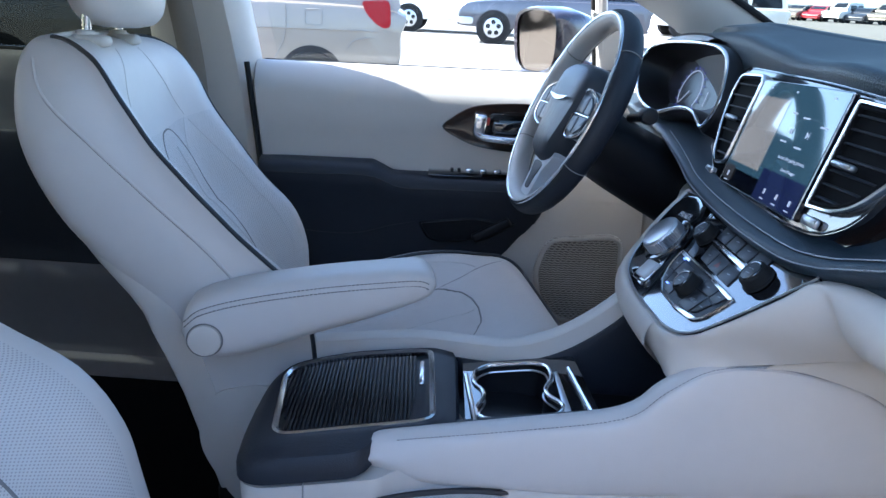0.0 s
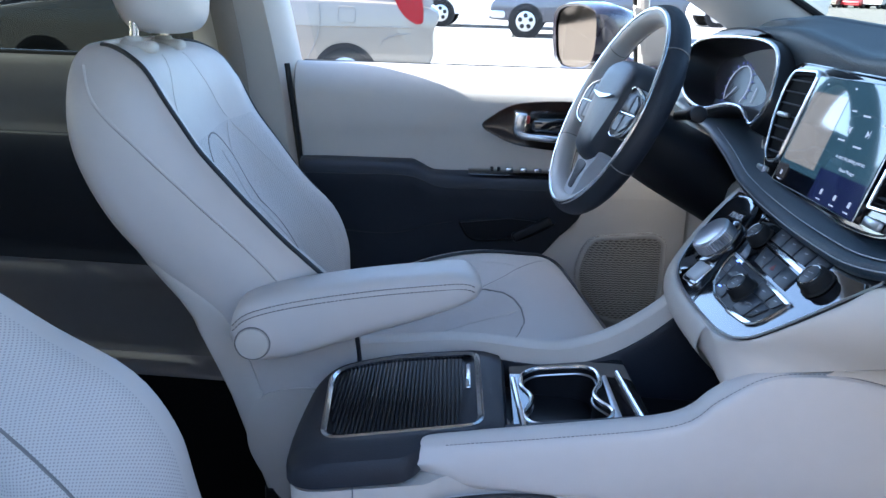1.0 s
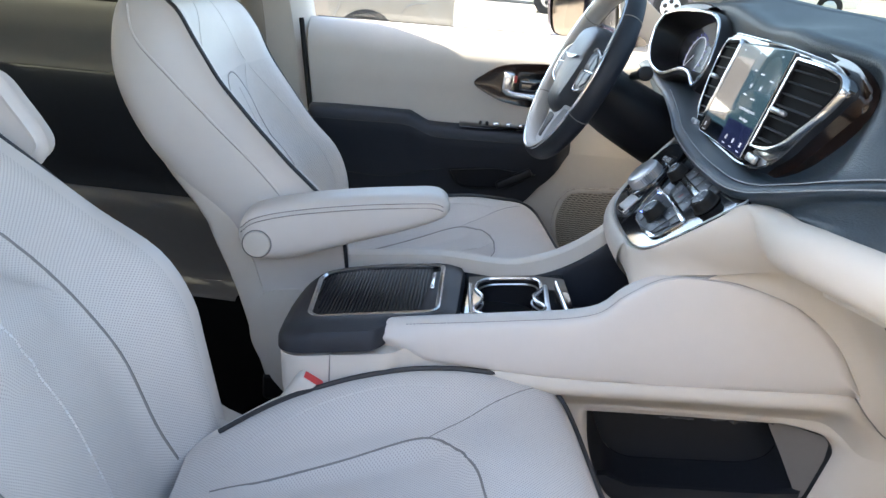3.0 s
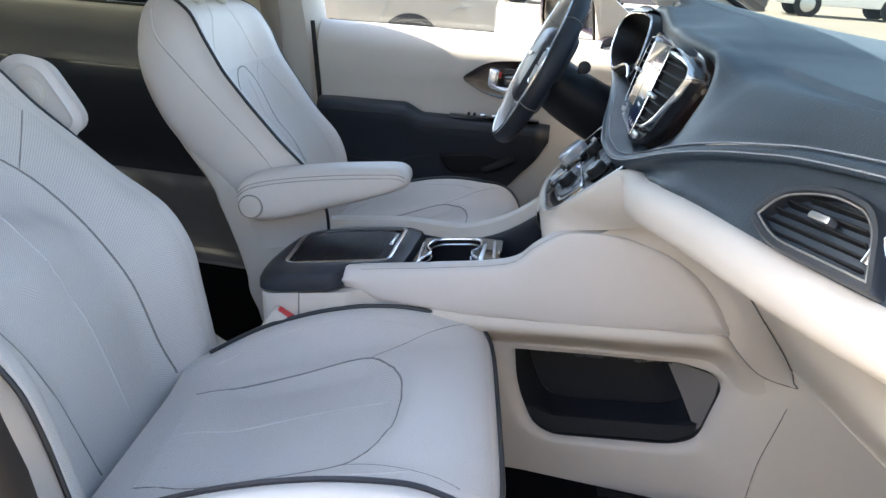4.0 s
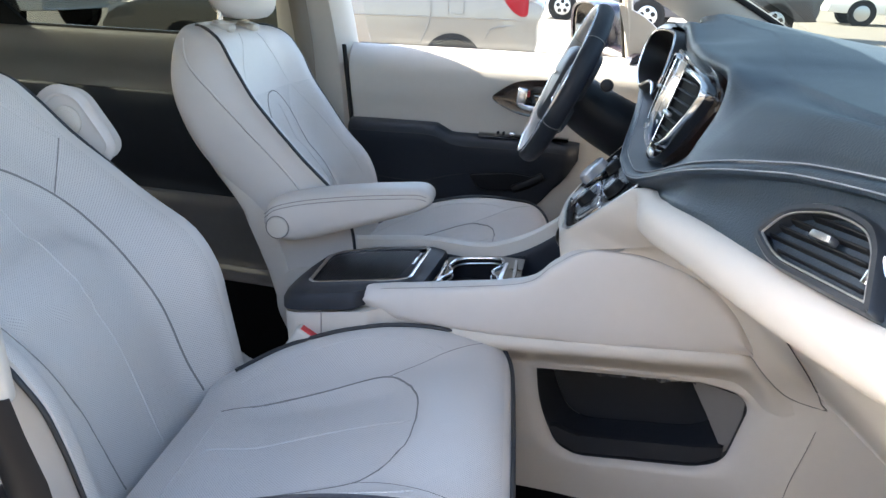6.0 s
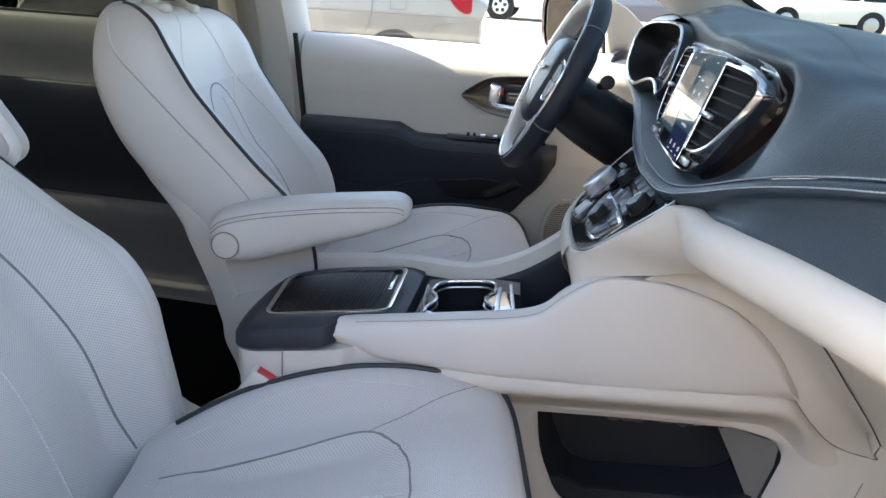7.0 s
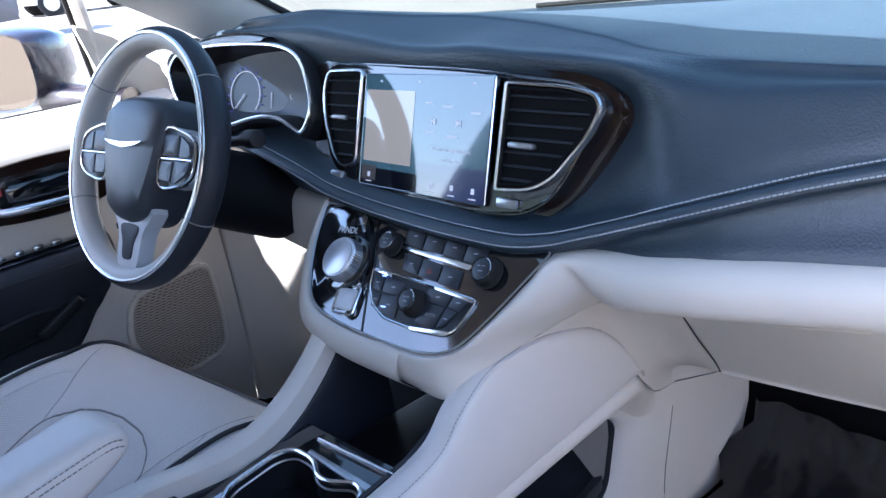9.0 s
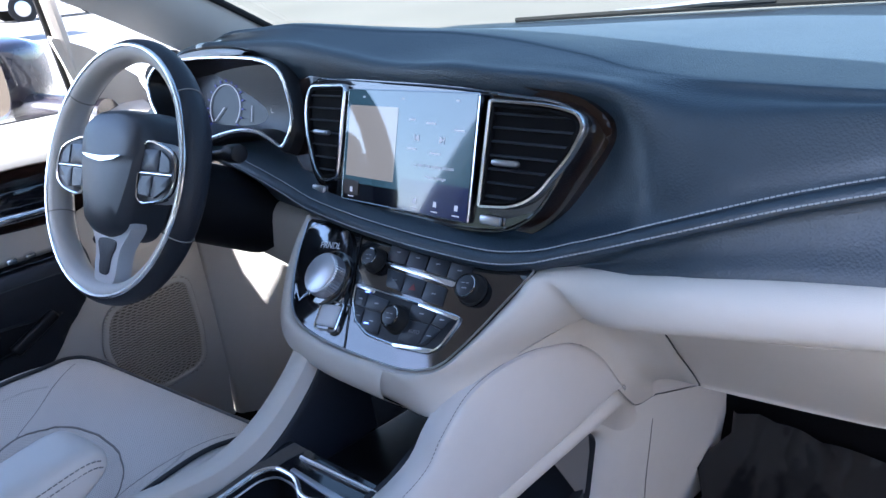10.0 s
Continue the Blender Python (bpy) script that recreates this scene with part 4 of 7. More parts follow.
# button pods on the side spokes
WHEELKEY = material("blue_grey_keys", (0.045, 0.053, 0.068), 0.42, grain=0.1)
for s in (-1, 1):
    under(wheel, part("spoke", shell([(s * 0.070, 0.040), (s * 0.115, 0.038), (s * 0.158, 0.026), (s * 0.160, -0.018), (s * 0.115, -0.032), (s * 0.066, -0.030)], ((1.0, 0.018), (1.0, -0.004), (0.95, -0.010), (0.5, -0.011), (0.02, -0.011))), SILVERPAINT, None, "satin silver spoke"))
    pod = [(s * 0.074, 0.038), (s * 0.115, 0.038), (s * 0.146, 0.022), (s * 0.145, -0.018), (s * 0.112, -0.034), (s * 0.070, -0.030)]
    under(wheel, part("button_pod", shell(pod, ((1.0, -0.006), (1.0, -0.0125), (0.94, -0.0145), (0.02, -0.0148))), BLACKP, None, "black button pod"))
    for key in ([(0.077, 0.033), (0.112, 0.033), (0.112, 0.005), (0.075, 0.005)], [(0.115, 0.033), (0.136, 0.021), (0.140, 0.005), (0.115, 0.005)], [(0.074, -0.001), (0.102, -0.001), (0.100, -0.028), (0.072, -0.026)], [(0.105, -0.001), (0.140, -0.001), (0.136, -0.015), (0.112, -0.029), (0.103, -0.028)]):
        o_ = rounded([(s * a, b) for a, b in key], 0.003, 3)
        c_ = (sum(a for a, b in o_) / len(o_), sum(b for a, b in o_) / len(o_))
        under(wheel, part("button", loft([[wp(c_[0] + (a - c_[0]) * f, c_[1] + (b - c_[1]) * f, d) for a, b in o_] for f, d in ((1.0, -0.012), (1.0, -0.0160), (0.94, -0.0168), (0.02, -0.0168))], ring=True, caps=True), WHEELKEY, None, "grey button"))
    under(wheel, part("pod_bar", tube([wp(s * 0.072, 0.002, -0.0158), wp(s * 0.144, 0.002, -0.0158)], 0.0013, 6), CHROME, None, "bright bar"))
    under(wheel, part("pod_trim", tube([wp(a, b, -0.0150) for a, b in [(p.x, p.y) for p in spline([(a, b, 0) for a, b in pod], 4, True)]], 0.0018, 6, True), CHROME, None, "bright pod trim"))
low = [(-0.050, -0.066), (0.050, -0.066), (0.032, -0.105), (0.026, -0.150), (0.0, -0.156), (-0.026, -0.150), (-0.032, -0.105)]
under(wheel, part("lower_spoke", shell(low, ((1.0, 0.016), (1.0, 0.0), (0.96, -0.006), (0.5, -0.007), (0.02, -0.007))), SILVERPAINT, None, "satin silver lower spoke"))
low2 = [(-0.022, -0.094), (0.022, -0.094), (0.015, -0.118), (0.012, -0.138), (0.0, -0.142), (-0.012, -0.138), (-0.015, -0.118)]
under(wheel, part("spoke_insert", shell(low2, ((1.0, -0.004), (1.0, -0.0078), (0.9, -0.0084), (0.02, -0.0084))), BLACK, None, "dark spoke insert"))
# column shroud with stalks
col = thing("steering_column", wp(0, 0, 0.1), "black plastic steering column shroud with a stalk", "steering column")
rows = []
for x, r, dz in ((0.025, 0.060, 0.0), (0.035, 0.072, -0.004), (0.09, 0.078, -0.012), (0.16, 0.082, -0.016), (0.24, 0.085, -0.02)):
    rows.append([wp(r * 0.98 * math.cos(a), dz + r * (0.62 if math.sin(a) > 0 else 0.9) * math.sin(a), x) for a in [2 * math.pi * k / 28 for k in range(28)]])
under(col, part("shroud", loft(lerp_rows(rows, 3), ring=True, caps=True), BLACKP, None, "black plastic shroud"))
under(col, part("stalk", tube(spline([wp(-0.075, 0.035, 0.07), wp(-0.12, 0.040, 0.065), wp(-0.16, 0.043, 0.058)], 5), 0.0075, 10), BLACKP, None, "black wiper stalk"))
under(col, part("stalk_end", disc(wp(-0.150, 0.043, 0.06), wp(-0.16, 0.043, 0.058) - wp(-0.15, 0.043, 0.06), 0.012, 0.028, 18, 0.003), BLACKP, None, "ribbed stalk end"))
under(col, part("lower_stalk", tube(spline([wp(0.06, -0.06, 0.05), wp(0.10, -0.085, 0.05), wp(0.13, -0.105, 0.05)], 5), 0.009, 10), BLACKP, None, "black lower lever"))

# ---- instrument cluster ----
CN = Vector((-0.94, -0.13, 0.30)).normalized()
CU = Vector((0.137, -0.991, 0.0)).normalized()
CV = Vector((0.299, 0.041, 0.953)).normalized()
CC = Vector((0.418, 0.465, 1.16))
cluster = thing("instrument_cluster", CC, "instrument cluster with bright rim and dim blue dials", "instrument cluster")
co = [(-0.183, 0.004), (-0.168, 0.028), (-0.130, 0.040), (-0.050, 0.0445), (0.050, 0.0430), (0.120, 0.036), (0.160, 0.017), (0.184, -0.024), (0.188, -0.052), (0.172, -0.079), (0.150, -0.073), (0.120, -0.062), (0.080, -0.060), (0.040, -0.066), (-0.010, -0.076), (-0.070, -0.072), (-0.125, -0.057), (-0.165, -0.030)]
co = [(p.x, p.y) for p in spline([(a, b, 0) for a, b in co], 3, True)][::-1]


def flat(points, origin, u, v, w=0.0):
    n_ = u.cross(v).normalized()
    return [origin + a * u + b * v + w * n_ for a, b in points]


under(cluster, part("rim", tube(flat(co, CC, CU, CV), 0.0030, 8, True), CHROME, None, "bright metal rim"))
cc2 = [(a * 0.86 + 0.005, b * 0.80 - 0.006) for a, b in co]
under(cluster, part("hood", loft([flat(co, CC, CU, CV, 0.0), flat([(a * 0.96, b * 0.93) for a, b in co], CC, CU, CV, -0.02), flat(cc2, CC, CU, CV, -0.055)], ring=True), BLACKP, None, "black hood"))
under(cluster, part("visor", loft([flat([(a * 1.0, b) for a, b in co], CC, CU, CV, 0.002), flat([(a * 1.03, b * 1.10) for a, b in co], CC, CU, CV, -0.004), flat([(a * 1.06, b * 1.18) for a, b in co], CC, CU, CV, -0.05)], ring=True), BLACKP, None, "black surround"))
SCREEN_DARK = material("display_glass", (0.006, 0.007, 0.012), 0.05, grain=0.1, coat=1.0, coat_ior=1.6)
CLUSTERFACE = material("cluster_display", (0.006, 0.007, 0.014), 0.22, grain=0.1, spec=0.25)
arch = [(-0.105 + 0.02 * q, math.sqrt(max(0.0, 1 - ((q - 4.75) / 4.8) ** 2))) for q in range(10)]
under(cluster, part("top_plate", loft([flat([(a, 0.0455 + c * h) for a, h in arch], CC, CU, CV, w) for c, w in ((0.0, 0.003), (0.005, 0.002), (0.010, -0.001), (0.0125, -0.006))]), SILVERPAINT, None, "satin plate over the rim"))
under(cluster, part("plate_surround", loft([flat([(a * 1.06, 0.0455 + 0.0005 + c * h) for a, h in arch], CC, CU, CV, w) for c, w in ((0.0125, -0.0065), (0.0155, -0.005), (0.0165, -0.009), (0.002, -0.05))]), BLACKP, None, "black edge of the plate"))
cf = CC - CN * 0.054
under(cluster, part("face", plate([(a, b) for a, b in cc2[::-1]], cf, CU, CV, 0.004), CLUSTERFACE, None, "dark display face"))
BLUEGLOW = material("dim_blue_display", (0.02, 0.02, 0.10), 0.4, emission=((0.12, 0.13, 0.8), 0.03))
WHITEGLOW = material("pale_display", (0.3, 0.3, 0.3), 0.4, emission=((0.75, 0.8, 1.0), 0.042))
f2 = cf + CN * 0.002
under(cluster, part("dial_ring", tube(flat([(-0.042 + 0.040 * math.cos(a), -0.024 + 0.036 * math.sin(a)) for a in [radians(-40 + 260 * k / 30) for k in range(31)]], f2, CU, CV), 0.0008, 5), WHITEGLOW, None, "thin dial ring"))
for k in range(15):
    a = radians(-40 + 260 * k / 14)
    p = [(-0.042 + r_ * math.cos(a), -0.024 + r_ * 0.9 * math.sin(a)) for r_ in (0.044, 0.049)]
    under(cluster, part("dial_mark", tube(flat(p, f2, CU, CV), 0.0011, 4), BLUEGLOW, None, "blue dial mark"))
under(cluster, part("needle", tube(flat([(-0.042, -0.024), (-0.066, -0.046)], f2, CU, CV, 0.001), 0.0009, 4), WHITEGLOW, None, "pale needle"))
under(cluster, part("gear_box", tube(flat(rounded([(0.075, -0.030), (0.088, -0.030), (0.088, -0.012), (0.075, -0.012)], 0.003), f2, CU, CV), 0.0006, 4, True), WHITEGLOW, None, "outlined gear symbol"))
under(cluster, part("centre_bar", tube(flat([(0.028, -0.020), (0.028, -0.045)], f2, CU, CV), 0.0006, 4), WHITEGLOW, None, "thin bar"))

# ---- touchscreen unit ----
BU, BV = Vector((0.025, -1.0, 0.0)).normalized(), Vector((0.285, 0.007, 0.958)).normalized()
BW = BU.cross(BV).normalized()
BO = Vector((0.442, 0.0, 1.094))
BM = Matrix(((BU.x, BV.x, BW.x, BO.x), (BU.y, BV.y, BW.y, BO.y), (BU.z, BV.z, BW.z, BO.z), (0, 0, 0, 1)))
unit = thing("infotainment_unit", BO, "touchscreen between two chrome-framed air vents in black trim", "touchscreen")
wood_o = rounded([(-0.31, 0.072), (-0.30, -0.02), (-0.25, -0.060), (-0.19, -0.078), (0.06, -0.084), (0.12, -0.074), (0.150, -0.048), (0.190, 0.032), (0.186, 0.050), (0.155, 0.071), (0.0, 0.082), (-0.24, 0.092)], 0.02)
under(unit, part("wood_trim", plate(wood_o, BO - BW * 0.008, BU, BV, 0.05, 0.004), WOOD, None, "dark glossy wood trim"))
bez = rounded([(-0.262, 0.060), (-0.256, 0.010), (-0.228, -0.050), (-0.190, -0.069), (0.045, -0.076), (0.105, -0.070), (0.136, -0.050), (0.170, 0.024), (0.176, 0.048), (0.148, 0.064), (0.0, 0.074), (-0.235, 0.081)], [0.02, 0.03, 0.03, 0.03, 0.03, 0.03, 0.03, 0.03, 0.02, 0.03, 0.05, 0.02], 4)
under(unit, part("bezel", plate(bez, BO + BW * 0.004, BU, BV, 0.02, 0.005), PIANO, None, "piano black bezel"))
rim_line = grow(bez, -0.002)
under(unit, part("bezel_edge", tube(flat(rim_line[:], BO + BW * 0.003, BU, BV), 0.0016, 5, True), PIANO, None, "rounded glossy edge"))
scr = [(-0.161, -0.067), (0.057, -0.067), (0.057, 0.066), (-0.161, 0.066)]
under(unit, part("screen", plate(rounded(scr, 0.003), BO + BW * 0.0075, BU, BV, 0.006), SCREEN_DARK, None, "glossy touchscreen glass"))
under(unit, part("screen_edge", tube(flat(rounded(scr, 0.003), BO + BW * 0.007, BU, BV), 0.0009, 4, True), CHROME, None, "thin bright screen edge"))


def glow(name, colour, strength):
    return material(name, tuple(c * 0.1 for c in colour), 0.05, emission=(colour, strength), coat=1.0, coat_ior=1.5, spec=0.4)


MAPGLOW = glow("pale_map_display", (0.80, 0.74, 0.68), 0.034)
# faint teal emission imitates the sky mirrored in the screen
SKYGLOW = glow("teal_sky_reflection_glow", (0.10, 0.22, 0.30), 0.035)
NAVYGLOW = glow("dark_blue_display", (0.04, 0.06, 0.20), 0.03)


def on_screen(nm, x0, y0, x1, y1, mat, lab="", w=0.0082):
    """A glowing field, picture or reflection, on the screen; 0 to 1 from the lower left corner."""
    pts = [(-0.161 + 0.218 * x, -0.067 + 0.133 * y) for x, y in ((x0, y0), (x1, y0), (x1, y1), (x0, y1))]
    bm = bmesh.new()
    bm.faces.new([bm.verts.new(p) for p in flat(pts, BO, BU, BV, w)])
    return under(unit, part(nm, bm, mat, None, lab))


on_screen("display_field", 0.006, 0.16, 0.994, 0.992, SKYGLOW, "teal glow standing in for reflected sky")
on_screen("display_bar", 0.50, 0.008, 0.994, 0.158, NAVYGLOW, "dark blue lower bar")
on_screen("banner_field", 0.50, 0.162, 0.994, 0.27, NAVYGLOW, "dark blue banner", 0.0085)
on_screen("home_tile", 0.02, 0.05, 0.15, 0.185, glow("dim_grey_tile", (0.2, 0.2, 0.22), 0.02), "dim grey tile", 0.0085)
on_screen("map_field", 0.03, 0.22, 0.44, 0.86, MAPGLOW, "pale map picture", 0.0086)


def written(text, at, u, v, size, mat, parent, nm="lettering"):
    """Words in the built-in font, lying on a surface."""
    cu = bpy.data.curves.new(nm, "FONT")
    cu.body, cu.size, cu.align_x, cu.align_y, cu.extrude = text, size, "CENTER", "CENTER", 0.0001
    cu.materials.append(mat)
    ob = new(nm, cu)
    u, v = Vector(u).normalized(), Vector(v).normalized()
    w = u.cross(v)
    m = Matrix(((u.x, v.x, w.x, at[0]), (u.y, v.y, w.y, at[1]), (u.z, v.z, w.z, at[2]), (0, 0, 0, 1)))
    ob.parent = parent
    ob.matrix_parent_inverse = Matrix.Translation(parent.location).inverted()
    ob.matrix_basis = m
    return ob


def screen_at(x, y, w=0.0088):
    return flat([(-0.161 + 0.218 * x, -0.067 + 0.133 * y)], BO, BU, BV, w)[0]


written("to start the pairing process.", screen_at(0.74, 0.40), BU, BV, 0.0058, WHITEGLOW, unit)
written("Device Manager", screen_at(0.76, 0.31), BU, BV, 0.0052, WHITEGLOW, unit)
for k, x in enumerate((0.09, 0.62, 0.77, 0.92)):
    on_screen("icon", x - 0.012, 0.075, x + 0.012, 0.12, WHITEGLOW, "pale icon", 0.0087)
    on_screen("icon_caption", x - 0.024, 0.030, x + 0.024, 0.040, WHITEGLOW, "caption bar", 0.0087)
for x, s in ((0.60, -1), (0.78, 1)):
    pts = [(-0.161 + 0.218 * (x + s * 0.015), -0.067 + 0.133 * 0.62), (-0.161 + 0.218 * (x - s * 0.015), -0.067 + 0.133 * 0.65), (-0.161 + 0.218 * (x - s * 0.015), -0.067 + 0.133 * 0.59)]
    bm = bmesh.new()
    bm.faces.new([bm.verts.new(p) for p in flat(pts if s < 0 else pts[::-1], BO, BU, BV, 0.0088)])
    under(unit, part("icon", bm, WHITEGLOW, None, "skip symbol"))
    on_screen("icon", x + s * 0.015, 0.59, x + s * 0.020, 0.65, WHITEGLOW, "skip bar", 0.0088)
for x0, y0, x1 in ((0.53, 0.76, 0.58), (0.66, 0.74, 0.73), (0.53, 0.52, 0.60), (0.70, 0.50, 0.78), (0.86, 0.70, 0.93), (0.46, 0.93, 0.48), (0.14, 0.93, 0.16), (0.86, 0.93, 0.88)):
    on_screen("screen_line", x0, y0, x1, y0 + 0.014, WHITEGLOW, "bar of small print", 0.0087)


def span(outline, b):
    """Where a level line at b crosses an outline."""
    xs = []
    n_ = len(outline)
    for i in range(n_):
        (a0, b0), (a1, b1) = outline[i], outline[(i + 1) % n_]
        if (b0 - b) * (b1 - b) < 0:
            xs.append(a0 + (a1 - a0) * (b - b0) / (b1 - b0))
    return (min(xs), max(xs)) if len(xs) > 1 else None


VENTBLACK = material("matt_black_vent_plastic", (0.004, 0.004, 0.005), 0.72, spec=0.12, grain=0.2)


def dash_vent(outline, tab, count, lab):
    v_ = thing("air_vent", BO + BU * tab[0] + BV * tab[1], lab, "air vent", "dashboard vents")
    o = outline[::-1] if sum((outline[i][0] * outline[(i + 1) % len(outline)][1] - outline[(i + 1) % len(outline)][0] * outline[i][1]) for i in range(len(outline))) < 0 else outline
    i_ = grow(o, -0.0048)
    under(v_, part("frame", frame_ring(o, i_, BO + BW * 0.0072, BU, BV, 0.0050, 0.0022), CHROME, None, "chrome frame"))
    under(v_, part("liner", frame_ring(grow(o, -0.0055), grow(o, -0.0085), BO + BW * 0.0082, BU, BV, 0.0042, 0.0005), VENTBLACK, None, "matt black liner"))
    under(v_, part("well", plate(i_, BO + BW * 0.0046, BU, BV, 0.001), VENTBLACK, None, "black well"))
    bs = [b for a, b in i_]
    for k in range(count):
        b = min(bs) + (max(bs) - min(bs)) * (k + 0.7) / (count + 0.4)
        s_ = span(i_, b)
        if s_:
            t_ = Matrix(((BU.x, BV.x, BW.x), (BU.y, BV.y, BW.y), (BU.z, BV.z, BW.z))).to_4x4()
            c_ = BO + BU * ((s_[0] + s_[1]) / 2) + BV * b + BW * 0.0052
            under(v_, part("slat", rbox(c_, (s_[1] - s_[0] - 0.003, 0.0016, 0.0050), 0.0005, 1, t_ @ pose(0, 0, 0, 20, 0, 0)), KEY))
    t_ = Matrix(((BU.x, BV.x, BW.x), (BU.y, BV.y, BW.y), (BU.z, BV.z, BW.z))).to_4x4()
    under(v_, part("tab", rbox(BO + BU * tab[0] + BV * tab[1] + BW * 0.0115, (0.030, 0.0065, 0.009), 0.003, 2, t_), SATIN, None, "silver slider tab"))
    return v_


dash_vent(rounded([(-0.170, -0.046), (-0.166, 0.073), (-0.245, 0.071), (-0.254, 0.045), (-0.246, 0.005), (-0.222, -0.040), (-0.205, -0.052)], 0.012), (-0.206, 0.011), 7, "black air vent with chrome frame beside the cluster")
vent_right = dash_vent(rounded([(0.068, -0.050), (0.112, -0.046), (0.136, -0.033), (0.166, 0.012), (0.175, 0.040), (0.168, 0.054), (0.140, 0.060), (0.070, 0.062)], [0.006, 0.02, 0.02, 0.03, 0.02, 0.015, 0.03, 0.006]), (0.101, -0.001), 7, "black air vent with chrome frame beside the screen")
for a, b in ((-0.212, -0.062), (0.086, -0.060)):
    t_ = Matrix(((BU.x, BV.x, BW.x), (BU.y, BV.y, BW.y), (BU.z, BV.z, BW.z))).to_4x4()
    under(unit, part("vent_switch", rbox(BO + BU * a + BV * b + BW * 0.006, (0.026, 0.010, 0.006), 0.0025, 2, t_), SATIN, None, "small silver vent switch"))

# the passenger's end of the unit curves back into the dashboard
def curve_back(ob):
    for v in ob.data.vertices:
        u = (v.co - BO).dot(BU)
        if u > 0.062:
            v.co -= BW * (1.8 * (u - 0.062) ** 2)


for ob in list(unit.children) + list(vent_right.children):
    if ob.type == "MESH":
        curve_back(ob)

# ---- control stack ----
SO = Vector((0.3201, 0.0828, 0.9253))
SU, SV = Vector((0.146, -0.9864, 0.0756)).normalized(), Vector((0.6772, 0.1553, 0.7192)).normalized()
SW = SU.cross(SV).normalized()
ST = Matrix(((SU.x, SV.x, SW.x), (SU.y, SV.y, SW.y), (SU.z, SV.z, SW.z))).to_4x4()


def sp(a, b, w=0.0):
    return SO + a * SU + b * SV + w * SW


stack = thing("control_stack", SO, "piano black control panel with rotary shifter and climate knobs", "control panel")
so = rounded([(-0.104, 0.122), (-0.100, 0.075), (-0.088, 0.035), (-0.072, 0.002), (-0.048, -0.015), (0.0, -0.028), (0.06, -0.036), (0.12, -0.0415), (0.153, -0.0385), (0.175, -0.029), (0.190, -0.012), (0.210, 0.016), (0.232, 0.050), (0.252, 0.080), (0.20, 0.090), (0.10, 0.112)], [0.006, 0.02, 0.02, 0.02, 0.02, 0.02, 0.02, 0.02, 0.02, 0.015, 0.015, 0.015, 0.015, 0.006, 0.04, 0.05])
under(stack, part("panel", plate(so, SO, SU, SV, 0.03, 0.003), PIANO, None, "glossy black face"))
under(stack, part("shifter_pod", plate(rounded([(-0.097, 0.112), (-0.093, 0.070), (-0.081, 0.035), (-0.066, 0.005), (-0.045, -0.009), (-0.005, -0.019), (0.024, -0.023), (-0.001, 0.085), (-0.016, 0.106), (-0.05, 0.118)], 0.014), sp(0, 0, 0.0035), SU, SV, 0.006, 0.0025), PIANO, None, "raised black shifter pod"))
under(stack, part("divider", tube([sp(0.038, -0.032, 0.001), sp(0.0115, 0.059, 0.001), sp(0.001, 0.104, 0.001)], 0.0007, 5), RUBBER, None, "thin dark divider"))
under(stack, part("panel_edge", tube([sp(a, b, 0.0008) for a, b in so], 0.0012, 5, True), SATIN, None, "thin bright edge"))
gear_face = sp(-0.041, 0.085, 0.0045)
under(stack, part("gear_display", plate(rounded([(-0.026, -0.010), (0.026, -0.010), (0.026, 0.010), (-0.026, 0.010)], 0.004), gear_face - SW * 0.001, SU, SV, 0.002), BLACKP, None, "black gear display"))
written("PRNDL", sp(-0.040, 0.085, 0.0050), SU, SV, 0.0115, LIGHTTEXT, stack)
# rotary shifter
sc = sp(-0.019, 0.044, 0.003)
under(stack, part("shifter_base", disc(sc, SW, 0.034, 0.006, 40, 0.002), PIANO, None, "black shifter collar"))
shift_rows = []
for w_, r_ in ((0.004, 0.0262), (0.018, 0.0250), (0.0205, 0.0240)):
    shift_rows.append([sc + SW * w_ + (r_ * (1 + (0.04 if k % 2 else 0) * (w_ < 0.019))) * (math.cos(2 * math.pi * k / 96) * SU + math.sin(2 * math.pi * k / 96) * SV) for k in range(96)])
under(stack, part("shifter", loft(shift_rows, ring=True, caps=True), SATIN, None, "knurled silver rotary shifter", 25))
under(stack, part("shifter_top", disc(sc + SW * 0.0200, SW, 0.0225, 0.0015, 40, 0.0007), SATIN, None, "brushed silver top"))
under(stack, part("brake_button", rbox(sp(0.0, 0.0, 0.005), (0.030, 0.026, 0.006), 0.003, 3, ST), SILVERPAINT, None, "square silver parking brake button"))
under(stack, part("brake_button_frame", tube([sp(a, b, 0.0045) for a, b in rounded([(-0.018, -0.017), (0.018, -0.017), (0.018, 0.017), (-0.018, 0.017)], 0.005)], 0.0012, 5, True), CHROME, None, "chrome button frame"))


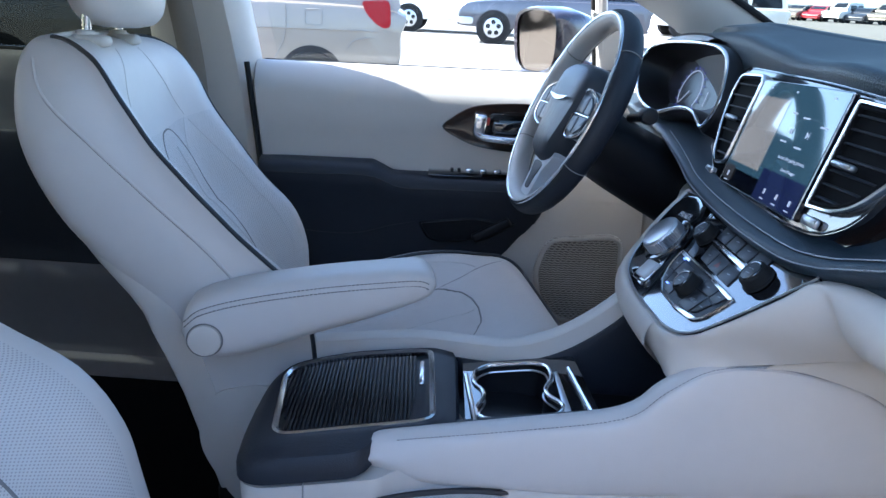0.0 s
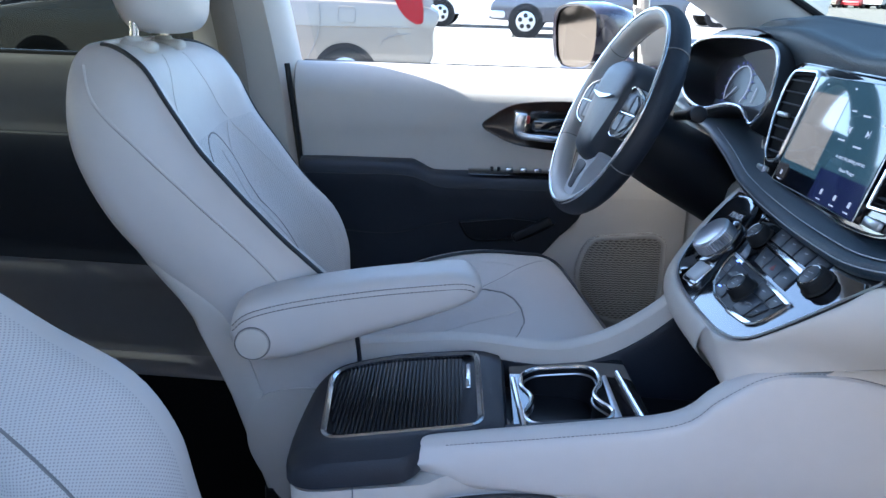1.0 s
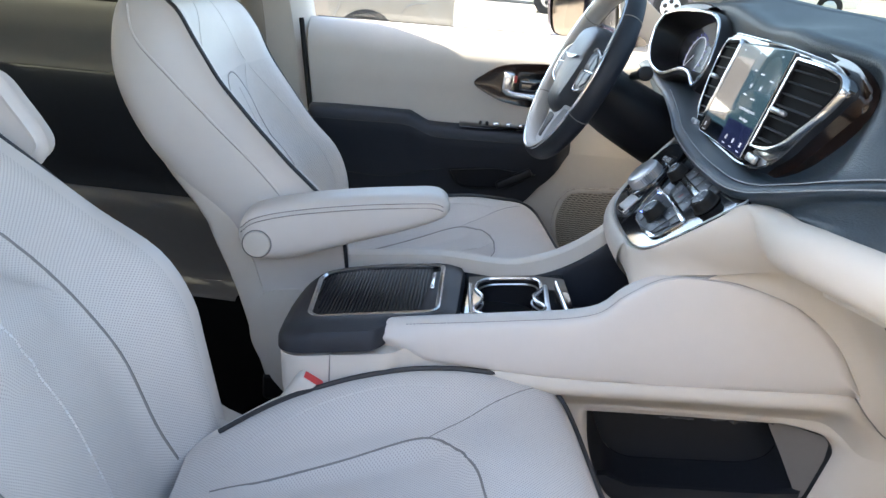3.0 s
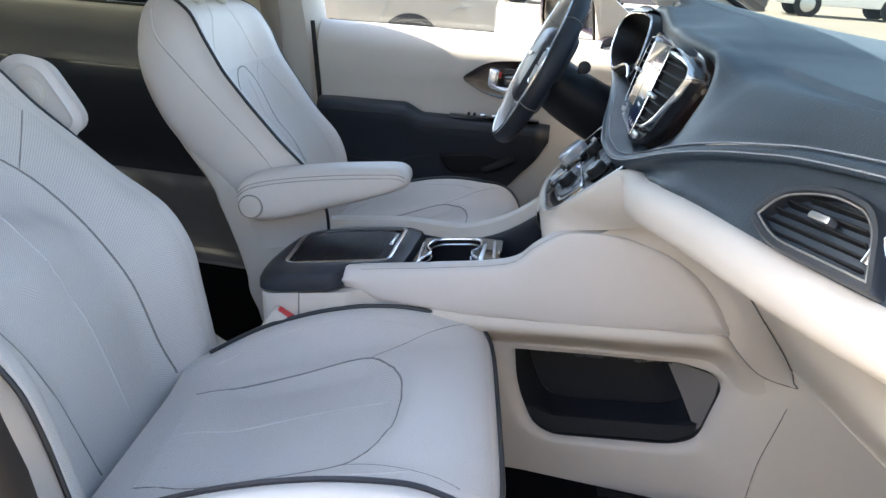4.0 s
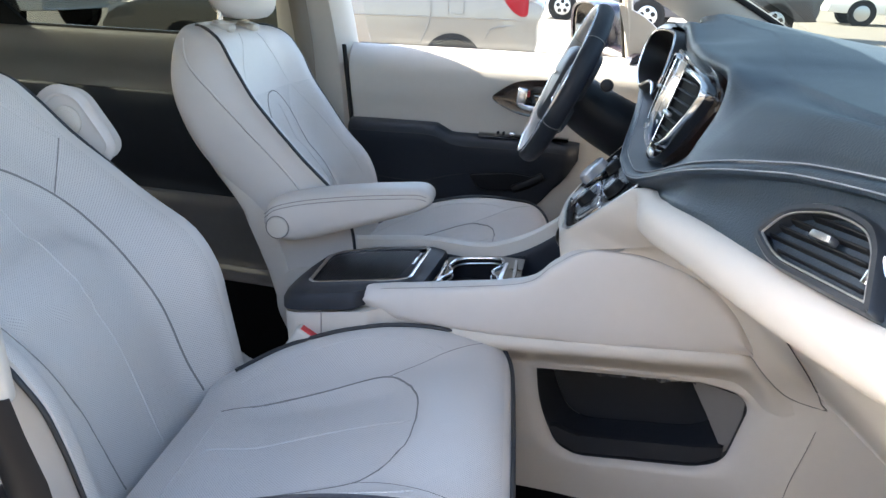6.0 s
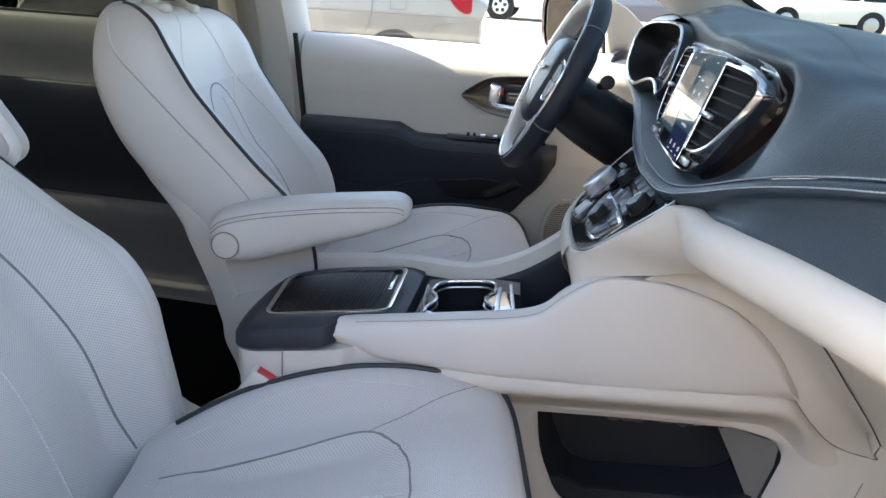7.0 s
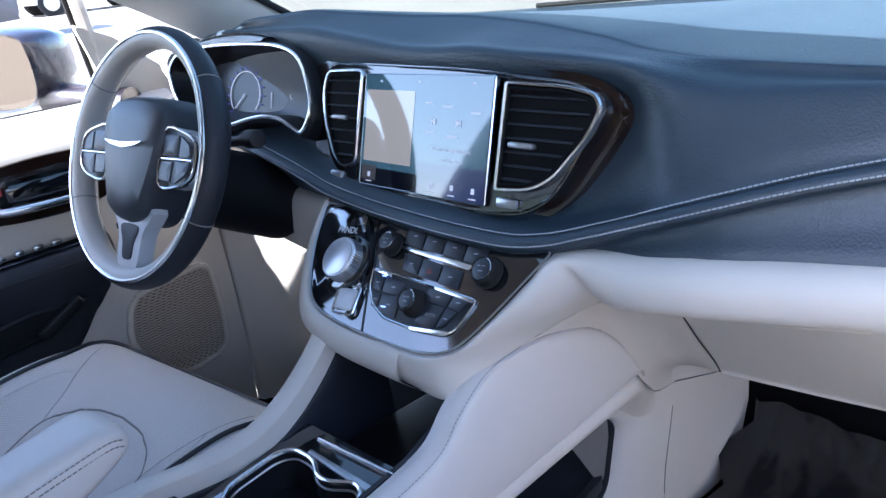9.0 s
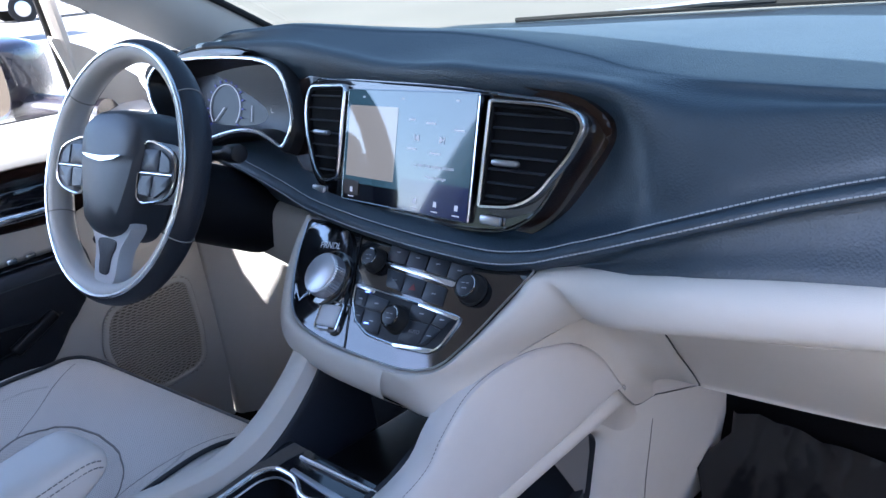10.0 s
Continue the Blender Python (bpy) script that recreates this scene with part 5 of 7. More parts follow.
def knob(a, b, r, h, lab):
    c = sp(a, b, 0.001)
    k = under(stack, part("knob", loft([[c + SW * w_ + q * r * (1 + (0.03 if j % 2 else 0) * (0.2 < w_ / h < 0.9)) * (math.cos(2 * math.pi * j / 48) * SU + math.sin(2 * math.pi * j / 48) * SV) for j in range(48)] for w_, q in ((0, 1.12), (h * 0.12, 1.12), (h * 0.18, 1.0), (h * 0.85, 0.93), (h, 0.84))], ring=True, caps=True), RUBBER, None, lab, 30))
    cap = part("knob_cap", disc(c + SW * (h - 0.001), SW, r * 0.70, 0.002, 32, 0.0008), KEY, None, "dark cap")
    ring = part("knob_ring", tube([c + SW * (h + 0.0004) + r * 0.74 * (math.cos(2 * math.pi * j / 40) * SU + math.sin(2 * math.pi * j / 40) * SV) for j in range(40)], 0.0008, 5, True), PIANO, None, "thin glossy ring")
    for o_ in (cap, ring):
        under_part(k, o_)
    for dx_, dy_, w_ in ((-0.2, 0.15, 0.3), (0.15, 0.15, 0.3), (0.0, -0.2, 0.5)):
        bm = plate([(-w_ * r * 0.4, -0.0005), (w_ * r * 0.4, -0.0005), (w_ * r * 0.4, 0.0005), (-w_ * r * 0.4, 0.0005)], c + SW * (h + 0.0013) + SU * dx_ * r + SV * dy_ * r, SU, SV, 0.0003)
        under_part(k, part("knob_mark", bm, DIMTEXT, None, "small mark"))


knob(0.0405, 0.0725, 0.0135, 0.0135, "black ribbed volume knob")
knob(0.186, 0.052, 0.0155, 0.0135, "black ribbed tuning knob")
knob(0.102, 0.009, 0.0145, 0.0145, "black ribbed blower knob")


def keypad(outline, a0, nm="button", mat=None, w=0.0016, mark=True):
    o = under(stack, part(nm, plate(rounded(outline, 0.0014, 3), sp(0, 0, w), SU, SV, 0.003, 0.0007), mat or KEY, None, "dark grey button"))
    if mark:
        ca, cb = sum(p[0] for p in outline) / len(outline), sum(p[1] for p in outline) / len(outline)
        under_part(o, part("button_mark", plate([(-0.003, -0.0007), (0.003, -0.0007), (0.003, 0.0007), (-0.003, 0.0007)], sp(ca, cb, w + 0.0003), SU, SV, 0.0002), DIMTEXT, None, "small grey mark"))
    return o


# upper row of switches with a bright strip
for k in range(4):
    a0 = 0.055 + k * 0.0308
    t0, t1 = 0.1000 - k * 0.0052, 0.1000 - (k + 1) * 0.0052
    b0 = 0.0755 - 0.0045 * k
    keypad([(a0 + 0.001, b0), (a0 + 0.0296, b0 - 0.0038), (a0 + 0.0296, t1), (a0 + 0.001, t0)], a0)
under(stack, part("silver_strip", plate([(0.054, 0.0735), (0.057, 0.069), (0.159, 0.0525), (0.166, 0.0580)], sp(0, 0, 0.0016), SU, SV, 0.003, 0.0008), CHROME, None, "bright silver strip"))
for k in range(3):
    a0 = 0.062 + k * 0.0310
    b1 = 0.0655 - 0.0050 * k
    o = keypad([(a0 + 0.006 * (k == 0), b1 - 0.021), (a0 + 0.0296, b1 - 0.0250), (a0 + 0.0296, b1 - 0.0050), (a0, b1)], a0, mark=k != 1)
    if k == 1:
        under_part(o, part("warning_mark", plate([(-0.005, -0.004), (0.005, -0.004), (0.0, 0.004)], sp(a0 + 0.0145, b1 - 0.013, 0.0019), SU, SV, 0.0002), DULLRED, None, "dull red triangle"))
# climate pad
pad_o = rounded([(0.022, 0.0435), (0.027, 0.020), (0.042, 0.000), (0.066, -0.0130), (0.105, -0.0178), (0.155, -0.0192), (0.168, -0.011), (0.183, 0.0215), (0.137, 0.0285)], 0.007)
under(stack, part("climate_frame", tube([sp(a, b, 0.0014) for a, b in pad_o], 0.0016, 6, True), CHROME, None, "chrome climate frame"))
under(stack, part("climate_pad", plate(pad_o, sp(0, 0, 0.0012), SU, SV, 0.003, 0.0008), BLACKP, None, "dark climate pad"))
for o_ in (
        [(0.033, 0.0365), (0.038, 0.0185), (0.0515, 0.0165), (0.0505, 0.0335)],
        [(0.0385, 0.0170), (0.0450, -0.0020), (0.0540, -0.0030), (0.0525, 0.0150)],
        [(0.0525, 0.0330), (0.0530, 0.0165), (0.0810, 0.0140), (0.0830, 0.0285)],
        [(0.0540, 0.0150), (0.0560, -0.0055), (0.0830, -0.0110), (0.0810, 0.0125)],
        [(0.1140, 0.0285), (0.1140, 0.0130), (0.1430, 0.0105), (0.1470, 0.0255)],
        [(0.1140, 0.0115), (0.1100, -0.0125), (0.1360, -0.0150), (0.1420, 0.0090)],
        [(0.1490, 0.0250), (0.1450, 0.0105), (0.1600, 0.0075), (0.1700, 0.0225)],
        [(0.1440, 0.0090), (0.1380, -0.0135), (0.1470, -0.0105), (0.1580, 0.0060)]):
    first = o_[0] == (0.1140, 0.0115)
    keypad([(0.022 + (a - 0.028) * 1.085, b) for a, b in o_], 0.0, w=0.0026, mark=not first)
    if first:
        written("AUTO", sp(0.130, -0.001, 0.0031), SU, SV, 0.0055, DIMTEXT, stack)
for a, b in ((0.046, 0.0345), (0.060, -0.0005), (0.120, 0.097)):
    under(stack, part("indicator", plate([(-0.0035, -0.0008), (0.0035, -0.0008), (0.0035, 0.0008), (-0.0035, 0.0008)], sp(a, b, 0.0034), SU, SV, 0.0003), glow("blue_indicator", (0.15, 0.25, 1.0), 0.5), None, "blue indicator"))
under(stack, part("silver_strip", plate([(0.024, 0.0435), (0.025, 0.039), (0.056, 0.034), (0.056, 0.0380)], sp(0, 0, 0.003), SU, SV, 0.002, 0.0006), CHROME, None, "bright silver strip"))
under(stack, part("silver_strip", plate([(0.122, 0.0315), (0.124, 0.027), (0.178, 0.0180), (0.183, 0.0220)], sp(0, 0, 0.003), SU, SV, 0.002, 0.0006), CHROME, None, "bright silver strip"))
under(stack, part("silver_strip", plate([(0.105, -0.0160), (0.108, -0.0205), (0.152, -0.0205), (0.160, -0.0145)], sp(0, 0, 0.003), SU, SV, 0.002, 0.0006), CHROME, None, "bright silver strip"))

# beige surround of the stack and cheek beside it
edge = [(-0.108, 0.126), (-0.104, 0.075), (-0.092, 0.033), (-0.075, -0.002), (-0.050, -0.019), (0.0, -0.032), (0.06, -0.040), (0.105, -0.0445)]
edge = [(p.x, p.y) for p in spline([(a, b, 0) for a, b in edge], 5)]
rows = []
for k, (a, b) in enumerate(edge):
    a0, b0 = edge[max(0, k - 1)]
    a1, b1 = edge[min(len(edge) - 1, k + 1)]
    e = Vector((a1 - a0, b1 - b0)).normalized()
    n_ = Vector((e.y, -e.x))
    f = k / (len(edge) - 1)
    wd = 0.012 + 0.010 * math.sin(math.pi * min(f, 0.62))
    rows.append([sp(a - n_.x * 0.004, b - n_.y * 0.004, -0.006), sp(a, b, 0.001), sp(a + n_.x * wd * 0.4, b + n_.y * wd * 0.4, 0.001), sp(a + n_.x * wd, b + n_.y * wd, -0.007), sp(a + n_.x * wd * 1.35, b + n_.y * wd * 1.35, -0.022), sp(a + n_.x * wd * 1.3, b + n_.y * wd * 1.3, -0.06)])
console = thing("centre_console", (0.2, 0.0, 0.43), "beige centre console with black storage lid and cup holders", "console")
under(console, part("stack_surround", loft([spline(r, 3) for r in rows]), CREAM, None, "beige stack surround"))
# beige body that runs from the stack's edge into the dashboard's band
BODY_ROWS = [
    ((0.068, -0.0385), sp(0.068, -0.066, -0.034)),
    ((0.095, -0.0420), (0.311, -0.076, 0.860)),
    ((0.120, -0.0440), (0.324, -0.097, 0.870)),
    ((0.155, -0.0415), (0.350, -0.108, 0.888)),
    ((0.178, -0.0310), (0.385, -0.116, 0.897)),
    ((0.1935, -0.0140), (0.411, -0.122, 0.903)),
    ((0.214, 0.0130), (0.443, -0.140, 0.916)),
    ((0.237, 0.0480), (0.468, -0.160, 0.928)),
    ((0.251, 0.0720), (0.482, -0.174, 0.931)),
]
rows = []
for i_, ((a, b), q) in enumerate(BODY_ROWS):
    p, q = sp(a, b, 0.0005), Vector(q)
    nose = Vector((-0.011, -0.006, -0.003)) * max(0.0, (i_ - 5) / 3.0)
    d = q - p
    out = Vector((-0.62, -0.52, 0.58)) * min(0.022, d.length * 0.16) * min(1.0, 0.2 + 0.4 * i_)
    if i_ == 0:
        rows.append([sp(a, b + c_, w_) for c_, w_ in ((0.004, -0.007), (0.0, 0.0002), (-0.0085, 0.0002), (-0.0205, -0.0080), (-0.0275, -0.0230), (-0.0275, -0.040), (-0.0268, -0.058))])
        continue
    rows.append([sp(a - 0.004, b + 0.008, -0.006), p, p + d * 0.10 + out * 0.75, p + d * 0.32 + out * 1.25 + nose * 0.4, p + d * 0.62 + out * 1.0 + nose, p + d * 0.86 + out * 0.42 + nose * 0.7, q])
rows.append([Vector(p) for p in ((0.434, -0.180, 1.003), (0.4235, -0.182, 1.0025), (0.4150, -0.187, 0.994), (0.4135, -0.192, 0.977), (0.4255, -0.196, 0.956), (0.453, -0.196, 0.938), (0.497, -0.196, 0.931))])
rows.append([Vector(p) for p in band_row(-0.240)])
under(console, part("stack_cheek", loft(lerp_rows([spline(r, 4) for r in rows], 5)), CREAM, None, "beige body beside the stack", 60))
# hollow round the side pad, from the crease down to the seam on the side wall
COVE_IN = [(0.395, -0.112, 0.892), (0.430, -0.112, 0.891), (0.460, -0.1125, 0.884), (0.490, -0.113, 0.875), (0.514, -0.113, 0.864), (0.540, -0.107, 0.841), (0.565, -0.107, 0.817), (0.583, -0.107, 0.791), (0.601, -0.107, 0.757), (0.627, -0.104, 0.727), (0.664, -0.093, 0.696), (0.717, -0.0865, 0.682)]
COVE_OUT = [(0.411, -0.122, 0.9025), (0.443, -0.140, 0.9155), (0.468, -0.160, 0.9275), (0.490, -0.183, 0.9315), (0.530, -0.190, 0.918), (0.558, -0.186, 0.900), (0.580, -0.183, 0.875), (0.603, -0.180, 0.848), (0.625, -0.178, 0.820), (0.645, -0.178, 0.795), (0.662, -0.178, 0.773), (0.676, -0.178, 0.752)]
rows = []
for a, b in zip(COVE_IN, COVE_OUT):
    a, b = Vector(a), Vector(b)
    rows.append([Vector((a.x + (b.x - a.x) * f, a.y + (b.y - a.y) * g, a.z + (b.z - a.z) * f)) for f, g in ((0.0, 0.0), (0.32, 0.05), (0.62, 0.20), (0.86, 0.52), (1.0, 1.0))])
    rows[-1].append(rows[-1][-1] + Vector((0.03, 0.03, -0.002)))
cove = under(console, part("pad_recess", loft(lerp_rows([spline(r, 4) for r in rows], 4)), CREAM, None, "beige hollow round the side pad", 70))
lip = spline([Vector(p) for p in COVE_IN[8:]] + [Vector((0.704, -0.112, 0.702)), Vector((0.690, -0.145, 0.727)), Vector((0.677, -0.177, 0.751))], 6)
under(console, part("corner_seam", tube(lip, 0.0010, 6), SEAM, None, "thin panel seam"))
under(console, part("glovebox_gap", tube(spline([Vector(p) + Vector((-0.001, -0.001, 0.0)) for p in COVE_OUT[5:]], 4), 0.0009, 6), BLACKP, None, "dark gap beside the glovebox"))

flank = []
for b in (0.122, 0.095, 0.065, 0.033, 0.0, -0.02):
    e_ = sp(float(np.interp(b, (-0.02, 0.0, 0.033, 0.075, 0.126), (-0.052, -0.078, -0.096, -0.108, -0.112))), b, 0.0)
    flank.append([e_, e_ + Vector((0.012, 0.012, -0.002)), e_ + Vector((0.05, 0.03, -0.004)), e_ + Vector((0.12, 0.04, 0.0))])
under(console, part("stack_flank", loft(lerp_rows([spline(r, 3) for r in flank], 3)), CREAM, None, "beige flank of the stack"))

# the two padded ledges that sweep up to the stack
TOP = [(0.002, 0.770), (0.012, 0.782), (0.154, 0.807), (0.264, 0.830), (0.303, 0.862), (0.345, 0.890), (0.40, 0.897), (0.46, 0.888), (0.514, 0.868), (0.565, 0.825), (0.600, 0.774)]
rows, line = [], []
for p in spline([(x, 0, z) for x, z in TOP], 5):
    x, z = p.x, p.z
    low = 0.728 + max(0.0, x - 0.23) * 0.08
    low = min(max(low, z - 0.034 - max(0.0, x - 0.004) * 0.60), z - 0.018)
    fl = 0.030 * max(0.0, 1 - abs(x - 0.012) / 0.05)
    rows.append([(x, -0.080, max(z - 0.075, low) if x > 0.05 else low), (x, -0.084, z - 0.010), (x, -0.090, z - 0.002), (x, -0.100, z), (x, -0.110, z - 0.004), (x, -0.117, z - 0.014), (x, -0.120, z * 0.5 + low * 0.5), (x, -0.116, low + 0.012), (x, -0.108, low + 0.002), (x, -0.096, low)])
    line.append((x, -0.1115, z - 0.0045))
under(console, part("side_pad", loft([spline(r, 3) for r in rows]), LEATHER, None, "stitched pale leather side pad"))
under(console, part("pad_stitching", stitches(line[6:-8], 0.0045, 0.003, 0.0006), SEAM, None, "grey stitching"))
LTOP = [(-0.16, 0.775), (0.0, 0.795), (0.064, 0.806), (0.151, 0.813), (0.20, 0.827), (0.237, 0.843), (0.275, 0.868), (0.302, 0.893), (0.325, 0.925), (0.35, 0.955)]
rows = []
for p in spline([(x, 0, z) for x, z in LTOP], 5):
    x, z = p.x, p.z
    s_ = 0.030 * max(0.0, (x - 0.2) / 0.15) + 0.048 * min(1.0, max(0.0, (0.17 - x) / 0.16)) ** 1.5
    rows.append([(x + 0.02, 0.080 + s_, z - 0.09), (x + 0.004, 0.084 + s_, z - 0.012), (x, 0.090 + s_, z - 0.002), (x, 0.102 + s_, z), (x, 0.116 + s_, z - 0.004), (x, 0.123 + s_, z - 0.014), (x + 0.004, 0.124 + s_, z - 0.05), (x + 0.01, 0.118 + s_, z - 0.12), (x + 0.01, 0.115 + s_, 0.46)])
under(console, part("driver_ledge", loft([spline(r, 3) for r in rows]), CREAM, None, "beige ledge on the driver's side"))

liner = []
for p in spline([(x, 0, z) for x, z in LTOP[2:]], 5):
    x, z = p.x, p.z
    s_ = 0.030 * max(0.0, (x - 0.2) / 0.15) + 0.048 * min(1.0, max(0.0, (0.17 - x) / 0.16)) ** 1.5
    liner.append([(x + 0.006, 0.0835 + s_, z - 0.024), (x + 0.008, 0.0790 + s_, z - 0.027), (x + 0.014, 0.0765 + s_, z - 0.06), (x + 0.02, 0.074 + s_, min(z - 0.08, 0.742))])
under(console, part("ledge_liner", loft([spline(r, 3) for r in liner]), BLACK, None, "black inner face of the ledge"))

# console floor, rear box, right-hand wall with open cubby
rear = rounded([(0.13, -0.102), (0.06, 0.10), (-0.05, 0.130), (-0.132, 0.107), (-0.148, 0.05), (-0.147, -0.05), (-0.135, -0.122), (-0.110, -0.138), (0.016, -0.132), (0.03, -0.118)], [0.02, 0.02, 0.04, 0.03, 0.03, 0.05, 0.03, 0.02, 0.01, 0.01], 4)
under(console, part("rear_box", loft([[(0.0 + x * f, y * f, z if z < 0.6 else 0.780 + 0.15 * x + z - 0.78) for x, y in rear] for z, f in ((0.44, 0.80), (0.58, 0.90), (0.69, 0.985), (0.735, 1.0), (0.744, 1.0))], ring=True, caps=True), CREAM, None, "beige rear box"))
under(console, part("box_seam", tube([(-0.060, -0.134, 0.66), (-0.062, -0.1365, 0.70), (-0.062, -0.1365, 0.74)], 0.0009, 5), SEAM))
WX = [(-0.02, -0.100), (0.05, -0.080), (0.15, -0.064), (0.28, -0.058), (0.45, -0.058), (0.60, -0.062), (0.64, -0.074), (0.67, -0.083), (0.72, -0.085), (0.80, -0.086), (0.94, -0.088)]
WXF = spline([(x, y, 0) for x, y in WX], 4)
cub = rounded([(0.286, 0.662), (0.296, 0.590), (0.330, 0.520), (0.365, 0.503), (0.560, 0.525), (0.600, 0.545), (0.622, 0.650), (0.600, 0.672), (0.535, 0.682)], [0.012, 0.04, 0.03, 0.03, 0.03, 0.03, 0.03, 0.02, 0.05], 4)


def wall_y(x):
    return float(np.interp(x, [p.x for p in WXF], [p.y for p in WXF]))


# wall as a sheet with the cubby's hole left open: rings from the hole outwards
big = []
for a, b in cub:
    cx_, cz_ = 0.455, 0.60
    d = Vector((a - cx_, b - cz_))
    k = min((0.93 - cx_) / d.x if d.x > 1e-6 else 9e9, (-0.02 - cx_) / d.x if d.x < -1e-6 else 9e9, (0.728 - cz_) / d.y if d.y > 1e-6 else 9e9, (0.43 - cz_) / d.y if d.y < -1e-6 else 9e9)
    big.append((cx_ + d.x * k, cz_ + d.y * k))
rings = []
for f, w_ in ((0.0, 0.012), (0.01, 0.006), (0.035, 0.001), (0.07, -0.002), (0.12, -0.003), (0.35, -0.002), (0.7, 0.0), (1.0, 0.0)):
    ring = []
    for (a, b), (c_, d_) in zip(cub, big):
        x, z = a + (c_ - a) * f, b + (d_ - b) * f
        ring.append((x, wall_y(x) + w_, z))
    rings.append(ring)
under(console, part("side_wall", loft(rings, ring=True), CREAM, None, "beige side wall with open cubby"))
CUBBY = material("dark_grey_lining", (0.024, 0.026, 0.031), 0.5, grain=0.2, bump=0.1, bump_scale=900, spec=0.4)
inn = [[(a, wall_y(a) + 0.012, b) for a, b in cub], [(0.455 + (a - 0.455) * 0.97, wall_y(a) + 0.06, 0.60 + (b - 0.60) * 0.95) for a, b in cub], [(0.455 + (a - 0.455) * 0.93, 0.07, 0.60 + (b - 0.60) * 0.9) for a, b in cub]]
under(console, part("cubby", loft(inn, ring=True), CUBBY, None, "black cubby lining"))
under(console, part("cubby_back", plate([(a, b) for a, b in [(0.455 + (a - 0.455) * 0.93, 0.60 + (b - 0.60) * 0.9) for a, b in cub]], (0, 0.071, 0), (1, 0, 0), (0, 0, 1), 0.004), CUBBY, None, "black cubby back"))
under(console, part("cubby_end", loft([[(0.532, -0.030, 0.672), (0.617, -0.043, 0.660)], [(0.562, -0.032, 0.62), (0.616, -0.044, 0.62)], [(0.606, -0.036, 0.538), (0.613, -0.045, 0.545)]]), GREYTRIM, None, "grey end of the cubby"))
under(console, part("cubby_bin", plate([(0.312, 0.548), (0.332, 0.522), (0.365, 0.506), (0.56, 0.528), (0.598, 0.548), (0.598, 0.570), (0.56, 0.556), (0.365, 0.536), (0.33, 0.552)], (0, -0.044, 0), (1, 0, 0), (0, 0, 1), 0.012, 0.003), CUBBY, None, "dark grey bin front"))
ledge = []
for x, z, y in ((0.045, 0.728, -0.096), (0.08, 0.729, -0.108), (0.154, 0.729, -0.112), (0.264, 0.732, -0.114), (0.40, 0.743, -0.115), (0.514, 0.752, -0.116), (0.57, 0.757, -0.117), (0.596, 0.754, -0.114), (0.62, 0.735, -0.103), (0.65, 0.710, -0.090), (0.70, 0.692, -0.082), (0.76, 0.68, -0.080)):
    wy = wall_y(x)
    ledge.append([(x, y + 0.05, z + 0.006), (x, y + 0.008, z + 0.004), (x, y, z - 0.004), (x, y + 0.001, z - 0.018), (x, y * 0.6 + wy * 0.4, z - 0.036), (x, y * 0.15 + wy * 0.85, z - 0.055), (x, wy + 0.004, z - 0.075)])
pad_ledge = under(console, part("pad_ledge", loft(lerp_rows([spline(r, 3) for r in ledge], 4)), CREAM, None, "beige ledge under the pad"))
under(console, part("panel_seam", tube(spline([(0.712, wall_y(0.712) - 0.001, 0.645), (0.705, wall_y(0.705) - 0.001, 0.61), (0.690, wall_y(0.69) - 0.001, 0.54), (0.684, wall_y(0.684) - 0.001, 0.46)], 6), 0.0007, 5), SEAM, None, "thin panel seam"))
under(console, part("floor_tray", rbox((0.32, 0.0, 0.735), (0.60, 0.17, 0.04), 0.004), BLACKP, None, "black tray floor"))
for y in (-0.079,):
    under(console, part("inner_wall", plate([(0.06, 0.74), (0.60, 0.74), (0.60, 0.80), (0.36, 0.86), (0.26, 0.815), (0.06, 0.782)], (0, y + 0.003, 0), (1, 0, 0), (0, 0, 1), 0.006), BLACK, None, "black inner wall"))
under(console, part("deep_wall", rbox((0.47, 0.01, 0.83), (0.02, 0.19, 0.20), 0.004), BLACKP, None, "black back of the tray"))
# black scoop with bright rail under the stack
rail = spline([(0.374, 0.168, 0.805), (0.354, 0.09, 0.822), (0.341, 0.02, 0.835), (0.337, -0.03, 0.842), (0.338, -0.075, 0.848)], 6)
under(console, part("scoop_rail", tube(rail, 0.0055, 8), SATIN, None, "satin rail under the stack"))
under(console, part("scoop", loft([[p + Vector((0.004, 0, 0.004)) for p in rail], [p + Vector((0.05, 0, 0.03)) for p in rail], [p + Vector((0.09, 0, 0.035)) for p in rail]]), BLACKP, None, "black scoop"))


# ---- storage lid, cup holders ----
def top_z(x, lift=0.0):
    return 0.780 + 0.15 * x + lift


def on_top(outline, lift):
    return [(x, y, top_z(x, lift)) for x, y in outline]


frame_o = rounded([(0.072, -0.084), (0.056, 0.108), (-0.060, 0.112), (-0.125, 0.088), (-0.135, 0.060), (-0.110, -0.084), (-0.095, -0.096)], [0.02, 0.02, 0.05, 0.02, 0.02, 0.02, 0.02], 5)
frame_i = grow(frame_o, -0.007)
black_o = rounded([(0.098, -0.094), (0.088, 0.125), (-0.050, 0.134), (-0.135, 0.110), (-0.152, 0.050), (-0.150, -0.050), (-0.138, -0.125), (-0.112, -0.142), (-0.008, -0.137), (0.006, -0.120), (0.012, -0.091)], [0.02, 0.03, 0.05, 0.03, 0.03, 0.05, 0.03, 0.02, 0.01, 0.01, 0.01], 5)
lid = thing("storage_lid", (-0.02, 0.0, 0.77), "black console lid with ribbed sliding door in a silver frame", "storage lid")


